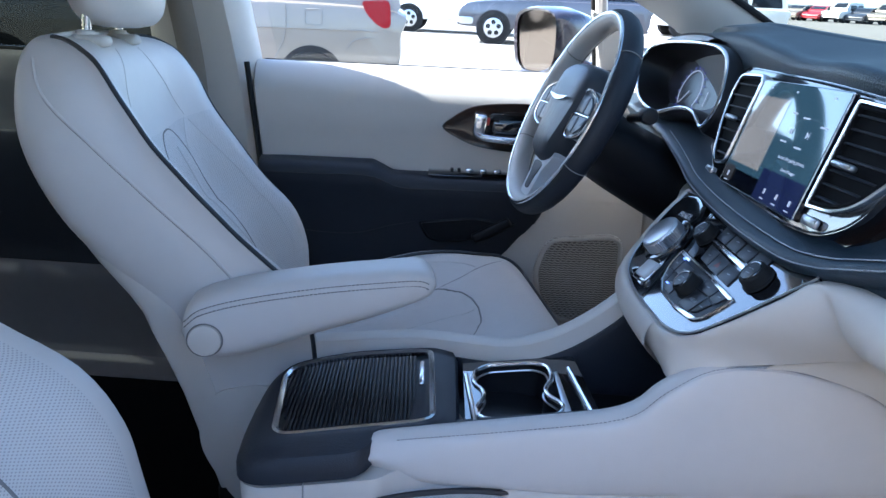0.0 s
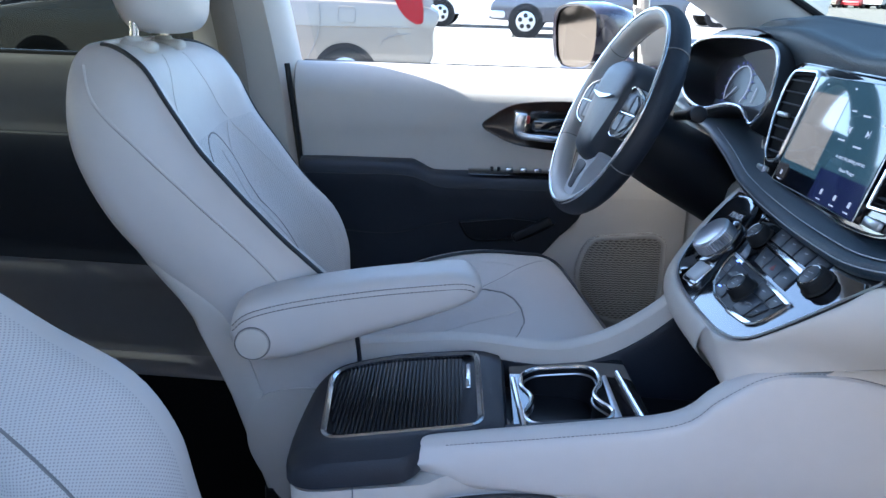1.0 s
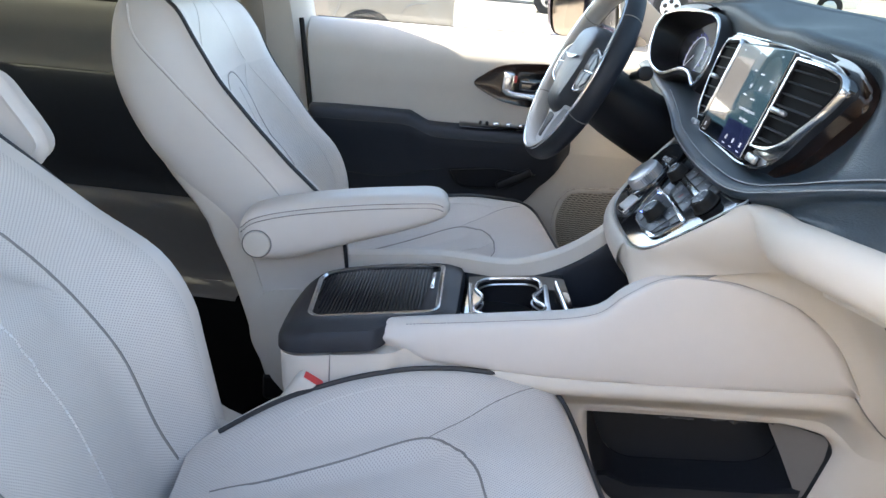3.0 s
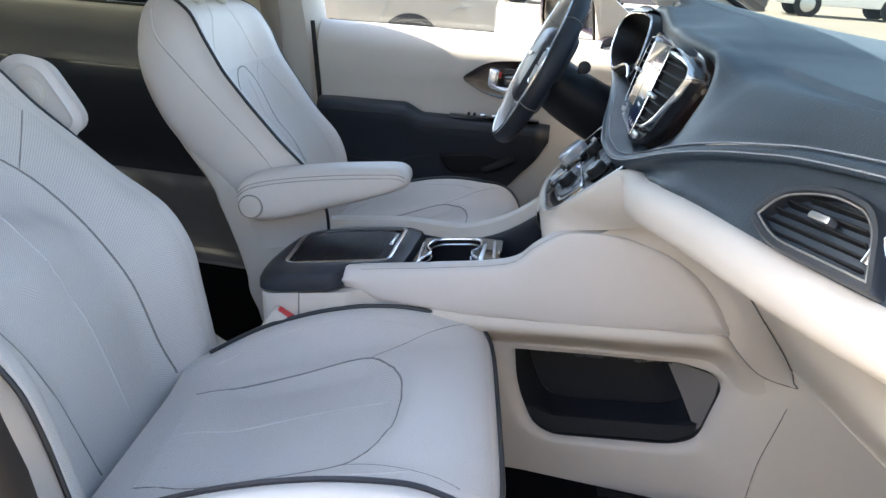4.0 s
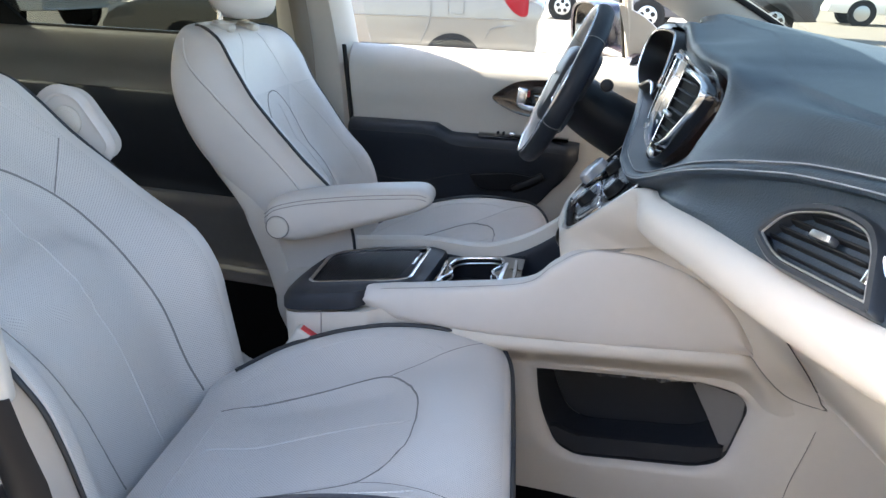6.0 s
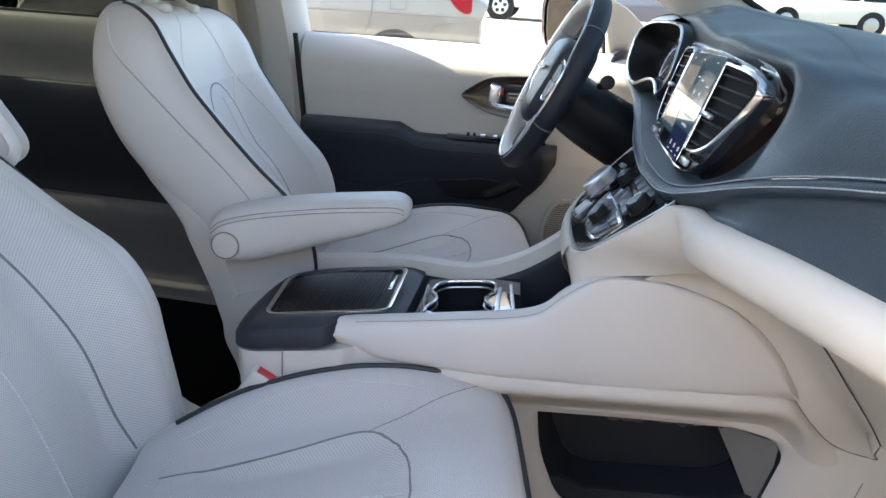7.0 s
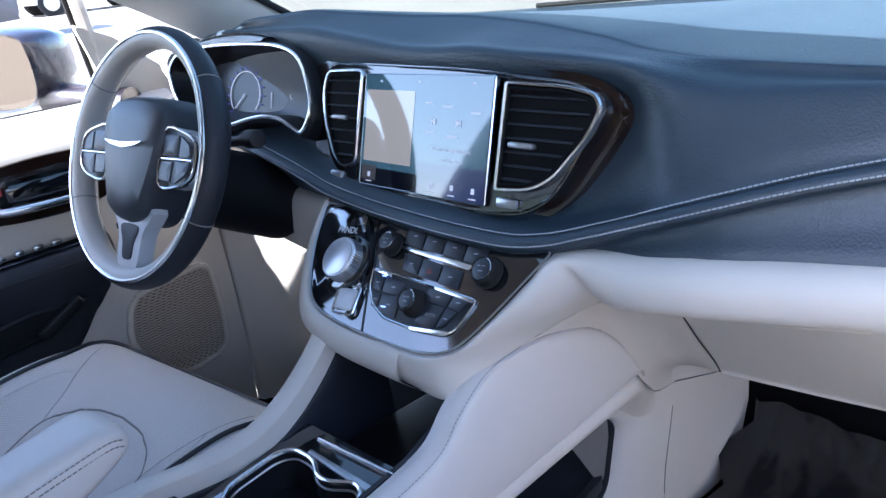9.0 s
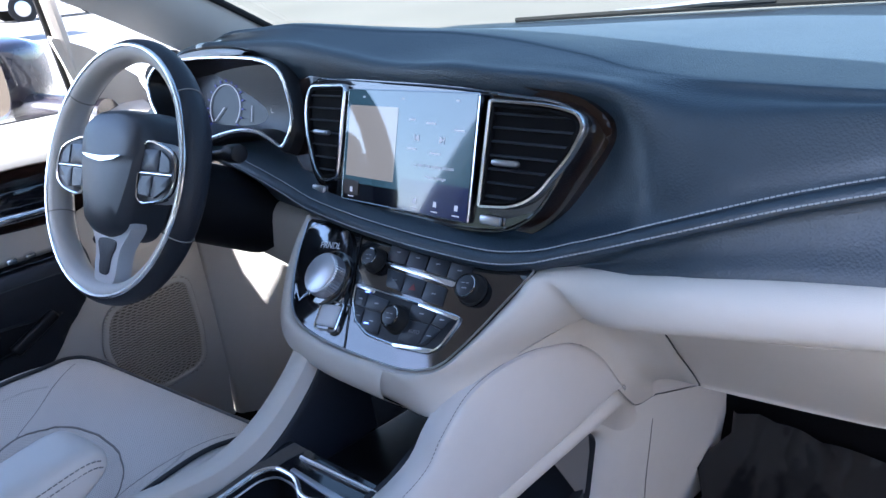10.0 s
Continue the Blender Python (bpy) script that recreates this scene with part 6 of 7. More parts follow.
def resample(outline, n):
    pts = [Vector((a, b)) for a, b in outline] + [Vector(outline[0])]
    ls = [0.0]
    for a, b in zip(pts, pts[1:]):
        ls.append(ls[-1] + (b - a).length)
    return [(float(np.interp(ls[-1] * k / n, ls, [p.x for p in pts])), float(np.interp(ls[-1] * k / n, ls, [p.y for p in pts]))) for k in range(n)]


def from_angle(outline, c, n):
    """The outline read at even angles round a centre."""
    dense = resample(outline, 400)
    out = []
    for k in range(n):
        a = 2 * math.pi * k / n
        out.append(min(dense, key=lambda p: abs(math.remainder(math.atan2(p[1] - c[1], p[0] - c[0]) - a, 2 * math.pi))))
    return out


cF = (-0.025, 0.01)
fo, fi, bo = (from_angle(o, cF, 96) for o in (frame_o, frame_i, black_o))
under(lid, part("surround", loft([on_top(fo, 0.001), on_top([(a * 0.6 + c * 0.4, b * 0.6 + d * 0.4) for (a, b), (c, d) in zip(fo, bo)], 0.001), on_top([(a * 0.15 + c * 0.85, b * 0.15 + d * 0.85) for (a, b), (c, d) in zip(fo, bo)], -0.004), on_top(bo, -0.014), [(x, y, top_z(x, -0.030)) for x, y in bo]], ring=True), BLACK, None, "black padded surround"))
under(lid, part("frame", loft([on_top(fo, -0.004), on_top(fo, 0.003), on_top([(a * 0.6 + c * 0.4, b * 0.6 + d * 0.4) for (a, b), (c, d) in zip(fo, fi)], 0.0045), on_top(fi, 0.002), on_top(fi, -0.008)], ring=True), CHROME, None, "silver frame"))
inner = [p for p in fi]
bm = bmesh.new()
bm.faces.new([bm.verts.new(p) for p in on_top(inner, -0.007)])
under(lid, part("slider_base", bm, BLACKP, None, "black slider base"))
NSL = 34
for k in range(NSL):
    x = -0.126 + k * 0.00495
    s_ = span([(b, a) for a, b in inner], x + 0.0020)
    if s_:
        under(lid, part("rib", rbox((x + 0.0020 - 0.085 * ((s_[0] + s_[1]) / 2 - 0.01), (s_[0] + s_[1]) / 2, top_z(x, -0.0045)), (0.0037, s_[1] - s_[0] - 0.006, 0.005), 0.0012, 2, pose(0, 0, 0, 0, 0, 4.8)), BLACKP))
under(lid, part("end_panel", rbox((0.053, 0.006, top_z(0.053, -0.0045)), (0.022, 0.160, 0.005), 0.0015, 2, pose(0, 0, 0, 0, -8, 0)), BLACK, None, "black end panel"))
under(lid, part("pull", rbox((0.046, 0.040, top_z(0.046, 0.000)), (0.007, 0.062, 0.006), 0.0025, 3, pose(0, 0, 0, 0, -8, 4)), CHROME, None, "silver pull"))

cup = thing("cup_holder", (0.17, 0.0, 0.76), "double cup holder in piano black with chrome frame", "cup holder")
tray_o = [(0.104, -0.078), (0.250, -0.078), (0.236, 0.082), (0.096, 0.082)]
hole = rounded([(0.124, -0.070), (0.205, -0.070), (0.214, -0.050), (0.196, -0.022), (0.194, -0.004), (0.206, 0.020), (0.202, 0.055), (0.186, 0.068), (0.128, 0.070), (0.112, 0.056), (0.110, 0.022), (0.122, 0.002), (0.124, -0.018), (0.112, -0.048)], [0.012, 0.012, 0.012, 0.012, 0.012, 0.02, 0.02, 0.02, 0.02, 0.02, 0.02, 0.012, 0.012, 0.012], 4)
cH = (0.158, 0.0)
ho, to = from_angle(hole, cH, 96), from_angle(tray_o, cH, 96)
LIFT = -0.010
under(cup, part("tray", loft([on_top(ho, LIFT - 0.002), on_top([(a * 0.97 + c * 0.03, b * 0.97 + d * 0.03) for (a, b), (c, d) in zip(ho, to)], LIFT), on_top(to, LIFT), on_top(to, LIFT - 0.02)], ring=True), PIANO, None, "piano black tray"))
under(cup, part("chrome_frame", tube([(x, y, top_z(x, LIFT + 0.001)) for x, y in resample(hole, 90)], 0.0028, 8, True), CHROME, None, "chrome frame"))
under(cup, part("inner_line", tube([(cH[0] + (x - cH[0]) * 0.95, cH[1] + (y - cH[1]) * 0.96, top_z(x, LIFT - 0.008)) for x, y in resample(hole, 90)], 0.0014, 6, True), SATIN, None, "thin inner line"))
under(cup, part("well", loft([[(x, y, top_z(x, LIFT)) for x, y in ho], [(cH[0] + (x - cH[0]) * 0.94, cH[1] + (y - cH[1]) * 0.95, top_z(x, LIFT - 0.05)) for x, y in ho], [(cH[0] + (x - cH[0]) * 0.85, cH[1] + (y - cH[1]) * 0.9, 0.70) for x, y in ho]], ring=True), BLACKP, None, "black wells"))
bm = bmesh.new()
bm.faces.new([bm.verts.new((cH[0] + (x - cH[0]) * 0.86, cH[1] + (y - cH[1]) * 0.91, 0.701)) for x, y in ho])
under(cup, part("well_floor", bm, RUBBER, None, "black rubber floor"))
for y in (-0.032, 0.036):
    under(cup, part("grip", rbox((0.114, y * 0.2 - 0.0, 0.745), (0.012, 0.02, 0.03), 0.004), RUBBER, None, "rubber grip"))
for x0, x1, r_ in ((0.101, 0.114, 0.0034), (0.226, 0.240, 0.0030)):
    under(cup, part("trim_bar", tube([(x1, -0.076, top_z(x1, LIFT + 0.003)), (x0, 0.040, top_z(x0, LIFT + 0.003))], r_, 8), CHROME, None, "chrome trim bar"))
under(cup, part("silver_blade", plate([(0.214, -0.076), (0.222, -0.076), (0.215, 0.036), (0.210, 0.036)], (0, 0, top_z(0, LIFT + 0.0025)), (1, 0, 0.15), (0, 1, 0), 0.003, 0.001), SATIN, None, "satin blade"))

# crumpled clear film over the passenger's floor
rnd = random.Random(5)
film_rows = []
for i in range(26):
    y = -0.10 - 0.60 * i / 25
    film_rows.append([(x + rnd.uniform(-0.004, 0.004), y + rnd.uniform(-0.006, 0.006) - (0.012 * math.sin(k * 1.7) if i == 0 else 0), z + rnd.uniform(0.0, 0.010)) for k, (x, z) in enumerate(((0.45, 0.445), (0.52, 0.445), (0.60, 0.447), (0.68, 0.450), (0.75, 0.455), (0.80, 0.462), (0.84, 0.475), (0.87, 0.50), (0.895, 0.53), (0.912, 0.56)))])
mat_film = thing("floor_film", (0.7, -0.4, 0.44), "crumpled clear plastic film over the black passenger floor", "plastic film")
under(mat_film, part("sheet", loft(lerp_rows(film_rows, 2)), FILM, None, "clear crumpled film", 80))

scrap = thing("film_scrap", (0.40, -0.045, 0.66), "crumpled clear film tucked along the cubby's upper edge", "plastic film")
SCRAP = material("clear_crumpled_film", (0.10, 0.10, 0.105), 0.12, grain=0.5, scale=200, spec=0.8)
rnd = random.Random(11)
strip = [[(0.31 + 0.23 * i / 30, -0.044 + rnd.uniform(-0.006, 0.006), 0.661 + 0.013 * i / 30 + 0.005 * (k - 1) + rnd.uniform(-0.002, 0.002)) for k in range(3)] for i in range(31)]
under(scrap, part("strip", loft(strip), SCRAP, None, "shiny crumpled strip", 20))

# ---- front seats ----
YAW = 10.0
BACK_F = [(-0.146, 0.57), (-0.152, 0.73), (-0.158, 0.80), (-0.187, 0.867), (-0.250, 0.928), (-0.302, 0.985), (-0.353, 1.043), (-0.390, 1.100), (-0.418, 1.142), (-0.450, 1.161), (-0.480, 1.166)]
BACK_R = [(-0.285, 0.55), (-0.325, 0.70), (-0.345, 0.76), (-0.375, 0.83), (-0.432, 0.895), (-0.472, 0.945), (-0.502, 1.000), (-0.518, 1.050), (-0.521, 1.100), (-0.517, 1.140), (-0.505, 1.162)]
BACK_W = [0.235, 0.242, 0.248, 0.252, 0.254, 0.253, 0.248, 0.240, 0.226, 0.206, 0.185]
BACK_B = [0.34, 0.36, 0.38, 0.40, 0.36, 0.30, 0.24, 0.18, 0.12, 0.05, 0.0]
CUSHION = [(-0.20, 0.590, 0.600, 0.220), (-0.15, 0.606, 0.632, 0.235), (-0.08, 0.624, 0.672, 0.245), (0.0, 0.646, 0.703, 0.250), (0.08, 0.671, 0.722, 0.252), (0.15, 0.693, 0.727, 0.250), (0.21, 0.704, 0.722, 0.246), (0.26, 0.704, 0.711, 0.238), (0.288, 0.692, 0.692, 0.230), (0.300, 0.665, 0.663, 0.224), (0.302, 0.62, 0.61, 0.220), (0.295, 0.56, 0.55, 0.215)]
FRONT_U = [-0.965, -0.93, -0.84, -0.72, -0.60, -0.45, -0.25, 0.0, 0.25, 0.45, 0.60, 0.72, 0.84, 0.93, 0.965]
FRONT_D = [0.0, -0.03, 0.10, 0.55, 0.90, 1.02, 1.06, 1.08, 1.06, 1.02, 0.90, 0.55, 0.10, -0.03, 0.0]


# sunk centre of the worn backrest: height, inboard edge, outboard edge
INSERT = [(0.57, 0.63, -0.38), (0.70, 0.60, -0.44), (0.80, 0.57, -0.50), (0.87, 0.58, -0.55), (0.925, 0.59, -0.52), (0.965, 0.55, -0.40), (1.00, 0.44, -0.22), (1.03, 0.30, -0.02), (1.045, 0.16, 0.06)]


def ease(t):
    t = max(0.0, min(1.0, t))
    return t * t * (3 - 2 * t)


def bolster(u):
    return float(np.interp(u, FRONT_U, FRONT_D))


def back_point(r, u, lift=0.0):
    """On the front of the backrest: r rows up, u of the half width across."""
    k = list(range(len(BACK_F)))
    fx, fz = (float(np.interp(r, k, [p[c] for p in BACK_F])) for c in (0, 1))
    rx, rz = (float(np.interp(r, k, [p[c] for p in BACK_R])) for c in (0, 1))
    w, b = float(np.interp(r, k, BACK_W)), float(np.interp(r, k, BACK_B))
    d = 1.0 - b * bolster(u)
    n = Vector((fx - rx, 0, fz - rz)).normalized() * lift
    return Vector((rx + (fx - rx) * d, u * w, rz + (fz - rz) * d)) + n


def cushion_point(x, u, lift=0.0):
    xs = [c[0] for c in CUSHION[:9]]
    zc, zp, w = (float(np.interp(x, xs, [c[k] for c in CUSHION[:9]])) for k in (1, 2, 3))
    f = bolster(u)
    return Vector((x, u * w, zp + (zc - zp) * min(1.0, f) + lift))


def seat_mesh_back(high=6):
    rows = []
    for k in range(len(BACK_F)):
        fx, fz = BACK_F[k]
        rx, rz = BACK_R[k]
        w = BACK_W[k]
        back = [(-0.97, 0.86), (-1.0, 0.60), (-1.0, 0.30), (-0.97, 0.10), (-0.88, 0.0), (-0.6, -0.04), (0.0, -0.05), (0.6, -0.04), (0.88, 0.0), (0.97, 0.10), (1.0, 0.30), (1.0, 0.60), (0.97, 0.86)]
        front = [(u, 1.0 - BACK_B[k] * bolster(u)) for u in FRONT_U[::-1]]
        rows.append([Vector((rx + (fx - rx) * d, u * w, rz + (fz - rz) * d)) for u, d in back + front])
    # a rounded crown
    top = rows[-1]
    c = sum(top, Vector()) / len(top)
    rows.append([c + (p - c) * 0.75 + Vector((0, 0, 0.006)) for p in top])
    rows.append([c + (p - c) * 0.3 + Vector((0, 0, 0.009)) for p in top])
    nb = 13 * 3

    def slot(i, j):
        u = 1.0 - 2.0 * (j - nb) / (15 * 3.0) if j >= nb else 9
        return 1 if abs(u) < (0.79 if high < 9 else 0.81) and i < high * 4 else 0

    bm = loft([spline(r, 3, True) for r in lerp_rows(rows, 4)], ring=True, caps=True, slot=slot)
    zs = [p[1] for p in BACK_F]
    for v in bm.verts:
        fx, rx, w = (float(np.interp(v.co.z, zs, col)) for col in ([p[0] for p in BACK_F], [p[0] for p in BACK_R], BACK_W))
        if v.co.x > fx * 0.55 + rx * 0.45 and 0.6 < v.co.z:
            if high < 9:
                in_ = ease((0.50 - abs(v.co.y / w) - 0.22 * max(0.0, (v.co.z - 0.90) / 0.11)) / 0.16) * ease((1.01 - v.co.z) / 0.09)
                v.co -= Vector((0.80, 0, 0.6)) * 0.006 * in_ * ease((v.co.z - 0.72) / 0.08)
            else:
                inner, outer = (float(np.interp(v.co.z, [p[0] for p in INSERT], [p[c] for p in INSERT])) for c in (1, 2))
                in_ = ease((inner + 0.02 - v.co.y / w) / 0.11) * ease((v.co.y / w - outer + 0.02) / 0.11) * ease((1.045 - v.co.z) / 0.03)
                v.co -= Vector((0.80, 0, 0.6)) * 0.010 * in_
    return bm


def seat_mesh_cushion():
    rows = []
    for k, (x, zc, zp, w) in enumerate(CUSHION):
        low = -0.13 if k < 8 else -0.02
        sec = [(-0.955, zp + low), (-0.995, zp + low * 0.6), (-1.0, zp - 0.03 if k < 8 else zp - 0.006), (-0.99, zp - 0.008)]
        mid = [(u, zp + (zc - zp) * min(1.0, bolster(u))) for u in FRONT_U]
        sec = sec + mid + [(-u, z) for u, z in sec[::-1]]
        rows.append([Vector((x, u * w, z)) for u, z in sec])

    def slot(i, j):
        u = -0.965 + (j - 12) / (14 * 3.0) * 1.93
        return 1 if abs(u) < 0.76 and i < 7.6 * 4 else 0

    bm = loft([spline(r, 3) for r in lerp_rows(rows, 4)], slot=slot)
    for v in bm.verts:
        u = abs(v.co.y) / 0.25
        in_ = ease((0.54 - u) / 0.10) * ease((0.172 - 0.12 * max(0.0, u - 0.2) - v.co.x) / 0.028)
        v.co.z -= 0.016 * in_ * ease((v.co.x + 0.13) / 0.08)
    return bm


def eased(points, times=3):
    """A line of points with its kinks smoothed out."""
    pts = [Vector(p) for p in points]
    for _ in range(times):
        pts = [pts[0]] + [(a + b * 2 + c) / 4 for a, b, c in zip(pts, pts[1:], pts[2:])] + [pts[-1]]
    return pts


HEAD = [(-0.088, 0.055, 0.020, 0.004), (-0.080, 0.092, 0.045, 0.002), (-0.055, 0.116, 0.060, 0.0), (0.0, 0.125, 0.066, -0.006), (0.06, 0.122, 0.062, -0.014), (0.105, 0.105, 0.048, -0.022), (0.122, 0.07, 0.022, -0.026)]


def draw_in(p, by):
    """Draws the outer bolster back and in, towards its foot."""
    if p.y > 0:
        k = min(1.0, max(0.0, (1.10 - p.z) / 0.2))
        p.x -= 0.26 * by * k * min(1.0, p.y / 0.12)
        p.y *= 1.0 - 0.6 * by * k


def seat(at, shift_back, shift_cushion, label, recline=0.0, narrow=0.0, name="front_seat"):
    ob = thing(name, at, label, "seat", "front seats")
    m = pose(*at, 0, 0, YAW)
    mb, mc = m @ Matrix.Translation(shift_back) @ Matrix.Translation((-0.2, 0, 0.65)) @ pose(0, 0, 0, 0, -recline, 0) @ Matrix.Translation((0.2, 0, -0.65)), m @ Matrix.Translation(shift_cushion)

    def put(nm, bm, mat, lab="", mm=mb):
        if narrow and mm is mb:
            for v in bm.verts:
                draw_in(v.co, narrow)
        bmesh.ops.transform(bm, matrix=mm, verts=bm.verts)
        o = part(nm, bm, mat, None, lab)
        return under(ob, o)

    back = put("backrest", seat_mesh_back(6 if narrow else 9), [LEATHER, PERF], "pale leather backrest with perforated centre")
    cush = put("cushion", seat_mesh_cushion(), [LEATHER, PERF], "pale leather cushion with perforated centre", mc)
    # black piping round the backrest and the cushion
    n = len(BACK_F)
    for s in (-1, 1):
        line = []
        for r in np.linspace(0.4, n - 1, 60):
            p = back_point(r, s * 0.972, 0.001)
            if recline and s > 0:
                p.x -= 0.010 * ease((1.03 - p.z) / 0.12)
                p.y += 0.004
            if narrow:
                draw_in(p, narrow)
            hit, at_, nrm, face = back.closest_point_on_mesh(mb @ p)
            line.append(at_ + nrm * (0.003 if recline else 0.0012))
        under(ob, part("piping", tube(eased(line), 0.0032, 7), PIPING, None, "black piping"))
        welt = []
        for p in spline([(-0.492, s * 0.208, 1.140), (-0.475, s * 0.232, 1.096), (-0.42, s * 0.250, 1.042), (-0.356, s * 0.2555, 0.979), (-0.289, s * 0.256, 0.912), (-0.247, s * 0.255, 0.858), (-0.225, s * 0.252, 0.80)], 8):
            if narrow:
                draw_in(p, narrow)
            hit, at_, nrm, face = back.closest_point_on_mesh(mb @ p)
            welt.append(at_ + nrm * 0.0006)
        under(ob, part("side_welt", tube(welt, 0.0020, 6), LEATHER, None, "raised leather welt"))
        under(ob, part("welt_seam", tube([p - Vector((0, 0, 0.0026)) for p in welt], 0.0010, 5), SEAM))
    side = [cushion_point(x, 0.893 + 0.09 * max(0.0, (x - 0.2) / 0.055), 0.002) for x in np.linspace(-0.16, 0.255, 16)]
    loop = side + [Vector((0.278, 0.216, 0.699)), Vector((0.292, 0.19, 0.690)), Vector((0.299, 0.14, 0.687)), Vector((0.301, 0.0, 0.686)), Vector((0.299, -0.14, 0.687)), Vector((0.292, -0.19, 0.690)), Vector((0.278, -0.216, 0.699))] + [Vector((p.x, -p.y, p.z)) for p in side[::-1]]
    welted = []
    for p in spline(loop, 3):
        hit, at_, nrm, face = cush.closest_point_on_mesh(mc @ p)
        if nrm.dot(at_ - mc @ Vector((0.05, 0, 0.60))) < 0:
            nrm = -nrm
        welted.append(at_ + nrm * 0.0018)
    cord = []
    for p in eased(welted):
        hit, at_, nrm, face = cush.closest_point_on_mesh(p)
        if nrm.dot(at_ - mc @ Vector((0.05, 0, 0.60))) < 0:
            nrm = -nrm
        cord.append(at_ + nrm * 0.0026)
    under(ob, part("piping", tube(cord, 0.0034, 7), PIPING, None, "black piping"))
    # stitched seams
    def sew(points, mat, r=0.0010, mm=mb, on=None):
        on = on or back
        line = []
        for p in spline(points, 8):
            if narrow and mm is mb:
                draw_in(p, narrow)
            hit, at_, nrm, face = on.closest_point_on_mesh(mm @ p)
            if nrm.x * 0.6 + nrm.z < 0:
                nrm = -nrm
            line.append(at_ + nrm * (r * 0.25 if mat is not SEAM else -r * 0.45))
        if mat is SEAM:
            return under(ob, part("seam", tube(line, r, 6), mat))
        return under(ob, part("stitching", stitches(line, 0.0062, 0.0046, r), mat))

    if narrow:
        for s in (-1, 1):
            sew([back_point(r, s * u, 0.0003) for r, u in ((0.6, 0.50), (2, 0.50), (3.9, 0.47), (4.9, 0.41), (5.5, 0.30), (5.9, 0.14), (6.0, 0.0))], SEAM, 0.0018)
            sew([back_point(r, s * u, 0.0003) for r, u in ((5.1, 0.38), (5.6, 0.52), (6.1, 0.62))], THREAD, 0.0009)
            sew([back_point(r, s * u, 0.0003) for r, u in ((6.1, 0.62), (6.9, 0.48), (7.8, 0.32), (8.8, 0.24))], THREAD, 0.0009)
            sew([back_point(r, s * u, 0.0003) for r, u in ((1.0, 0.80), (2.5, 0.80), (4.0, 0.79), (5.2, 0.72), (6.1, 0.62))], THREAD, 0.0009)
        sew([back_point(r, 0.0, 0.0003) for r in (0.6, 2, 3, 4, 5, 5.7)], THREAD, 0.0012)
    else:
        sew([back_point(r, u, 0.0003) for r, u in ((0.3, 0.64), (0.7, 0.60), (1.7, 0.58), (2.7, 0.57), (3.9, 0.60), (4.8, 0.56), (5.5, 0.44), (5.9, 0.30), (6.05, 0.14))], SEAM, 0.0022)
        sew([back_point(r, u, 0.0003) for r, u in ((0.2, -0.38), (0.9, -0.42), (1.5, -0.47), (2.7, -0.53), (3.4, -0.56), (4.2, -0.50), (5.2, -0.28), (5.8, -0.04), (6.05, 0.14))], SEAM, 0.0022)
        sew([back_point(r, u, 0.0003) for r, u in ((4.85, 0.565), (5.5, 0.72), (6.0, 0.84))], SEAM, 0.0012)
        sew([back_point(r, u, 0.0003) for r, u in ((4.85, -0.40), (5.5, -0.58), (6.0, -0.70))], SEAM, 0.0012)
        sew([back_point(r, u, 0.0003) for r, u in ((6.0, 0.84), (6.7, 0.76), (7.6, 0.68), (8.8, 0.60))], THREAD, 0.0011)
        sew([back_point(r, u, 0.0003) for r, u in ((6.0, -0.70), (6.7, -0.62), (7.6, -0.54), (8.8, -0.46))], THREAD, 0.0011)
        sew([back_point(r, u, 0.0003) for r, u in ((0.2, 0.14), (1.5, 0.12), (3.1, 0.13), (3.8, 0.16), (4.6, 0.18), (5.5, 0.20), (6.0, 0.21))], THREAD, 0.0014)
    for s in (-1, 1):
        sew([cushion_point(x, s * u, 0.0003) for x, u in ((-0.15, 0.48), (0.0, 0.51), (0.095, 0.54), (0.130, 0.46), (0.155, 0.28), (0.165, 0.0))], SEAM, 0.0018, mc, cush)
        sew([cushion_point(x, s * u, 0.0003) for x, u in ((-0.14, 0.74), (-0.085, 0.77), (-0.02, 0.81), (0.055, 0.82), (0.11, 0.80), (0.16, 0.77), (0.195, 0.71))], THREAD, 0.0012, mc, cush)
        sew([cushion_point(x, s * u, 0.0003) for x, u in ((0.105, 0.53), (0.15, 0.60), (0.19, 0.70), (0.245, 0.86))], SEAM, 0.0009, mc, cush)
    sew([cushion_point(x, u, 0.0003) for x, u in ((-0.13, 0.0), (-0.05, 0.06), (0.015, 0.09), (0.08, 0.09), (0.13, 0.07), (0.162, 0.0))], THREAD, 0.0013, mc, cush)
    sew([cushion_point(-0.148, u, 0.0003) for u in (-0.5, -0.25, 0.0, 0.25, 0.5)], THREAD, 0.0009, mc, cush)
    # hard shell behind the backrest
    for s in (-1, 1):
        rows = []
        for r in np.linspace(0.0, 5.4, 16):
            k = list(range(len(BACK_R)))
            fx, fz = (float(np.interp(r, k, [p[c] for p in BACK_F])) for c in (0, 1))
            rx, rz = (float(np.interp(r, k, [p[c] for p in BACK_R])) for c in (0, 1))
            w, g = float(np.interp(r, k, BACK_W)), min(1.0, (5.4 - r) / 3.0)
            rows.append([Vector((rx + (fx - rx) * d, s * u * w, rz + (fz - rz) * d)) for u, d in ((0.95 + 0.035 * g, 0.08 + 0.14 * g), (0.93 + 0.077 * g, 0.07 + 0.13 * g), (0.90 + 0.108 * g, 0.05), (0.84 + 0.13 * g, 0.01 - 0.04 * g), (0.72, -0.02 - 0.04 * g))])
        put("back_shell", loft([spline(q, 3) for q in rows]), CREAM, "beige hard back shell")
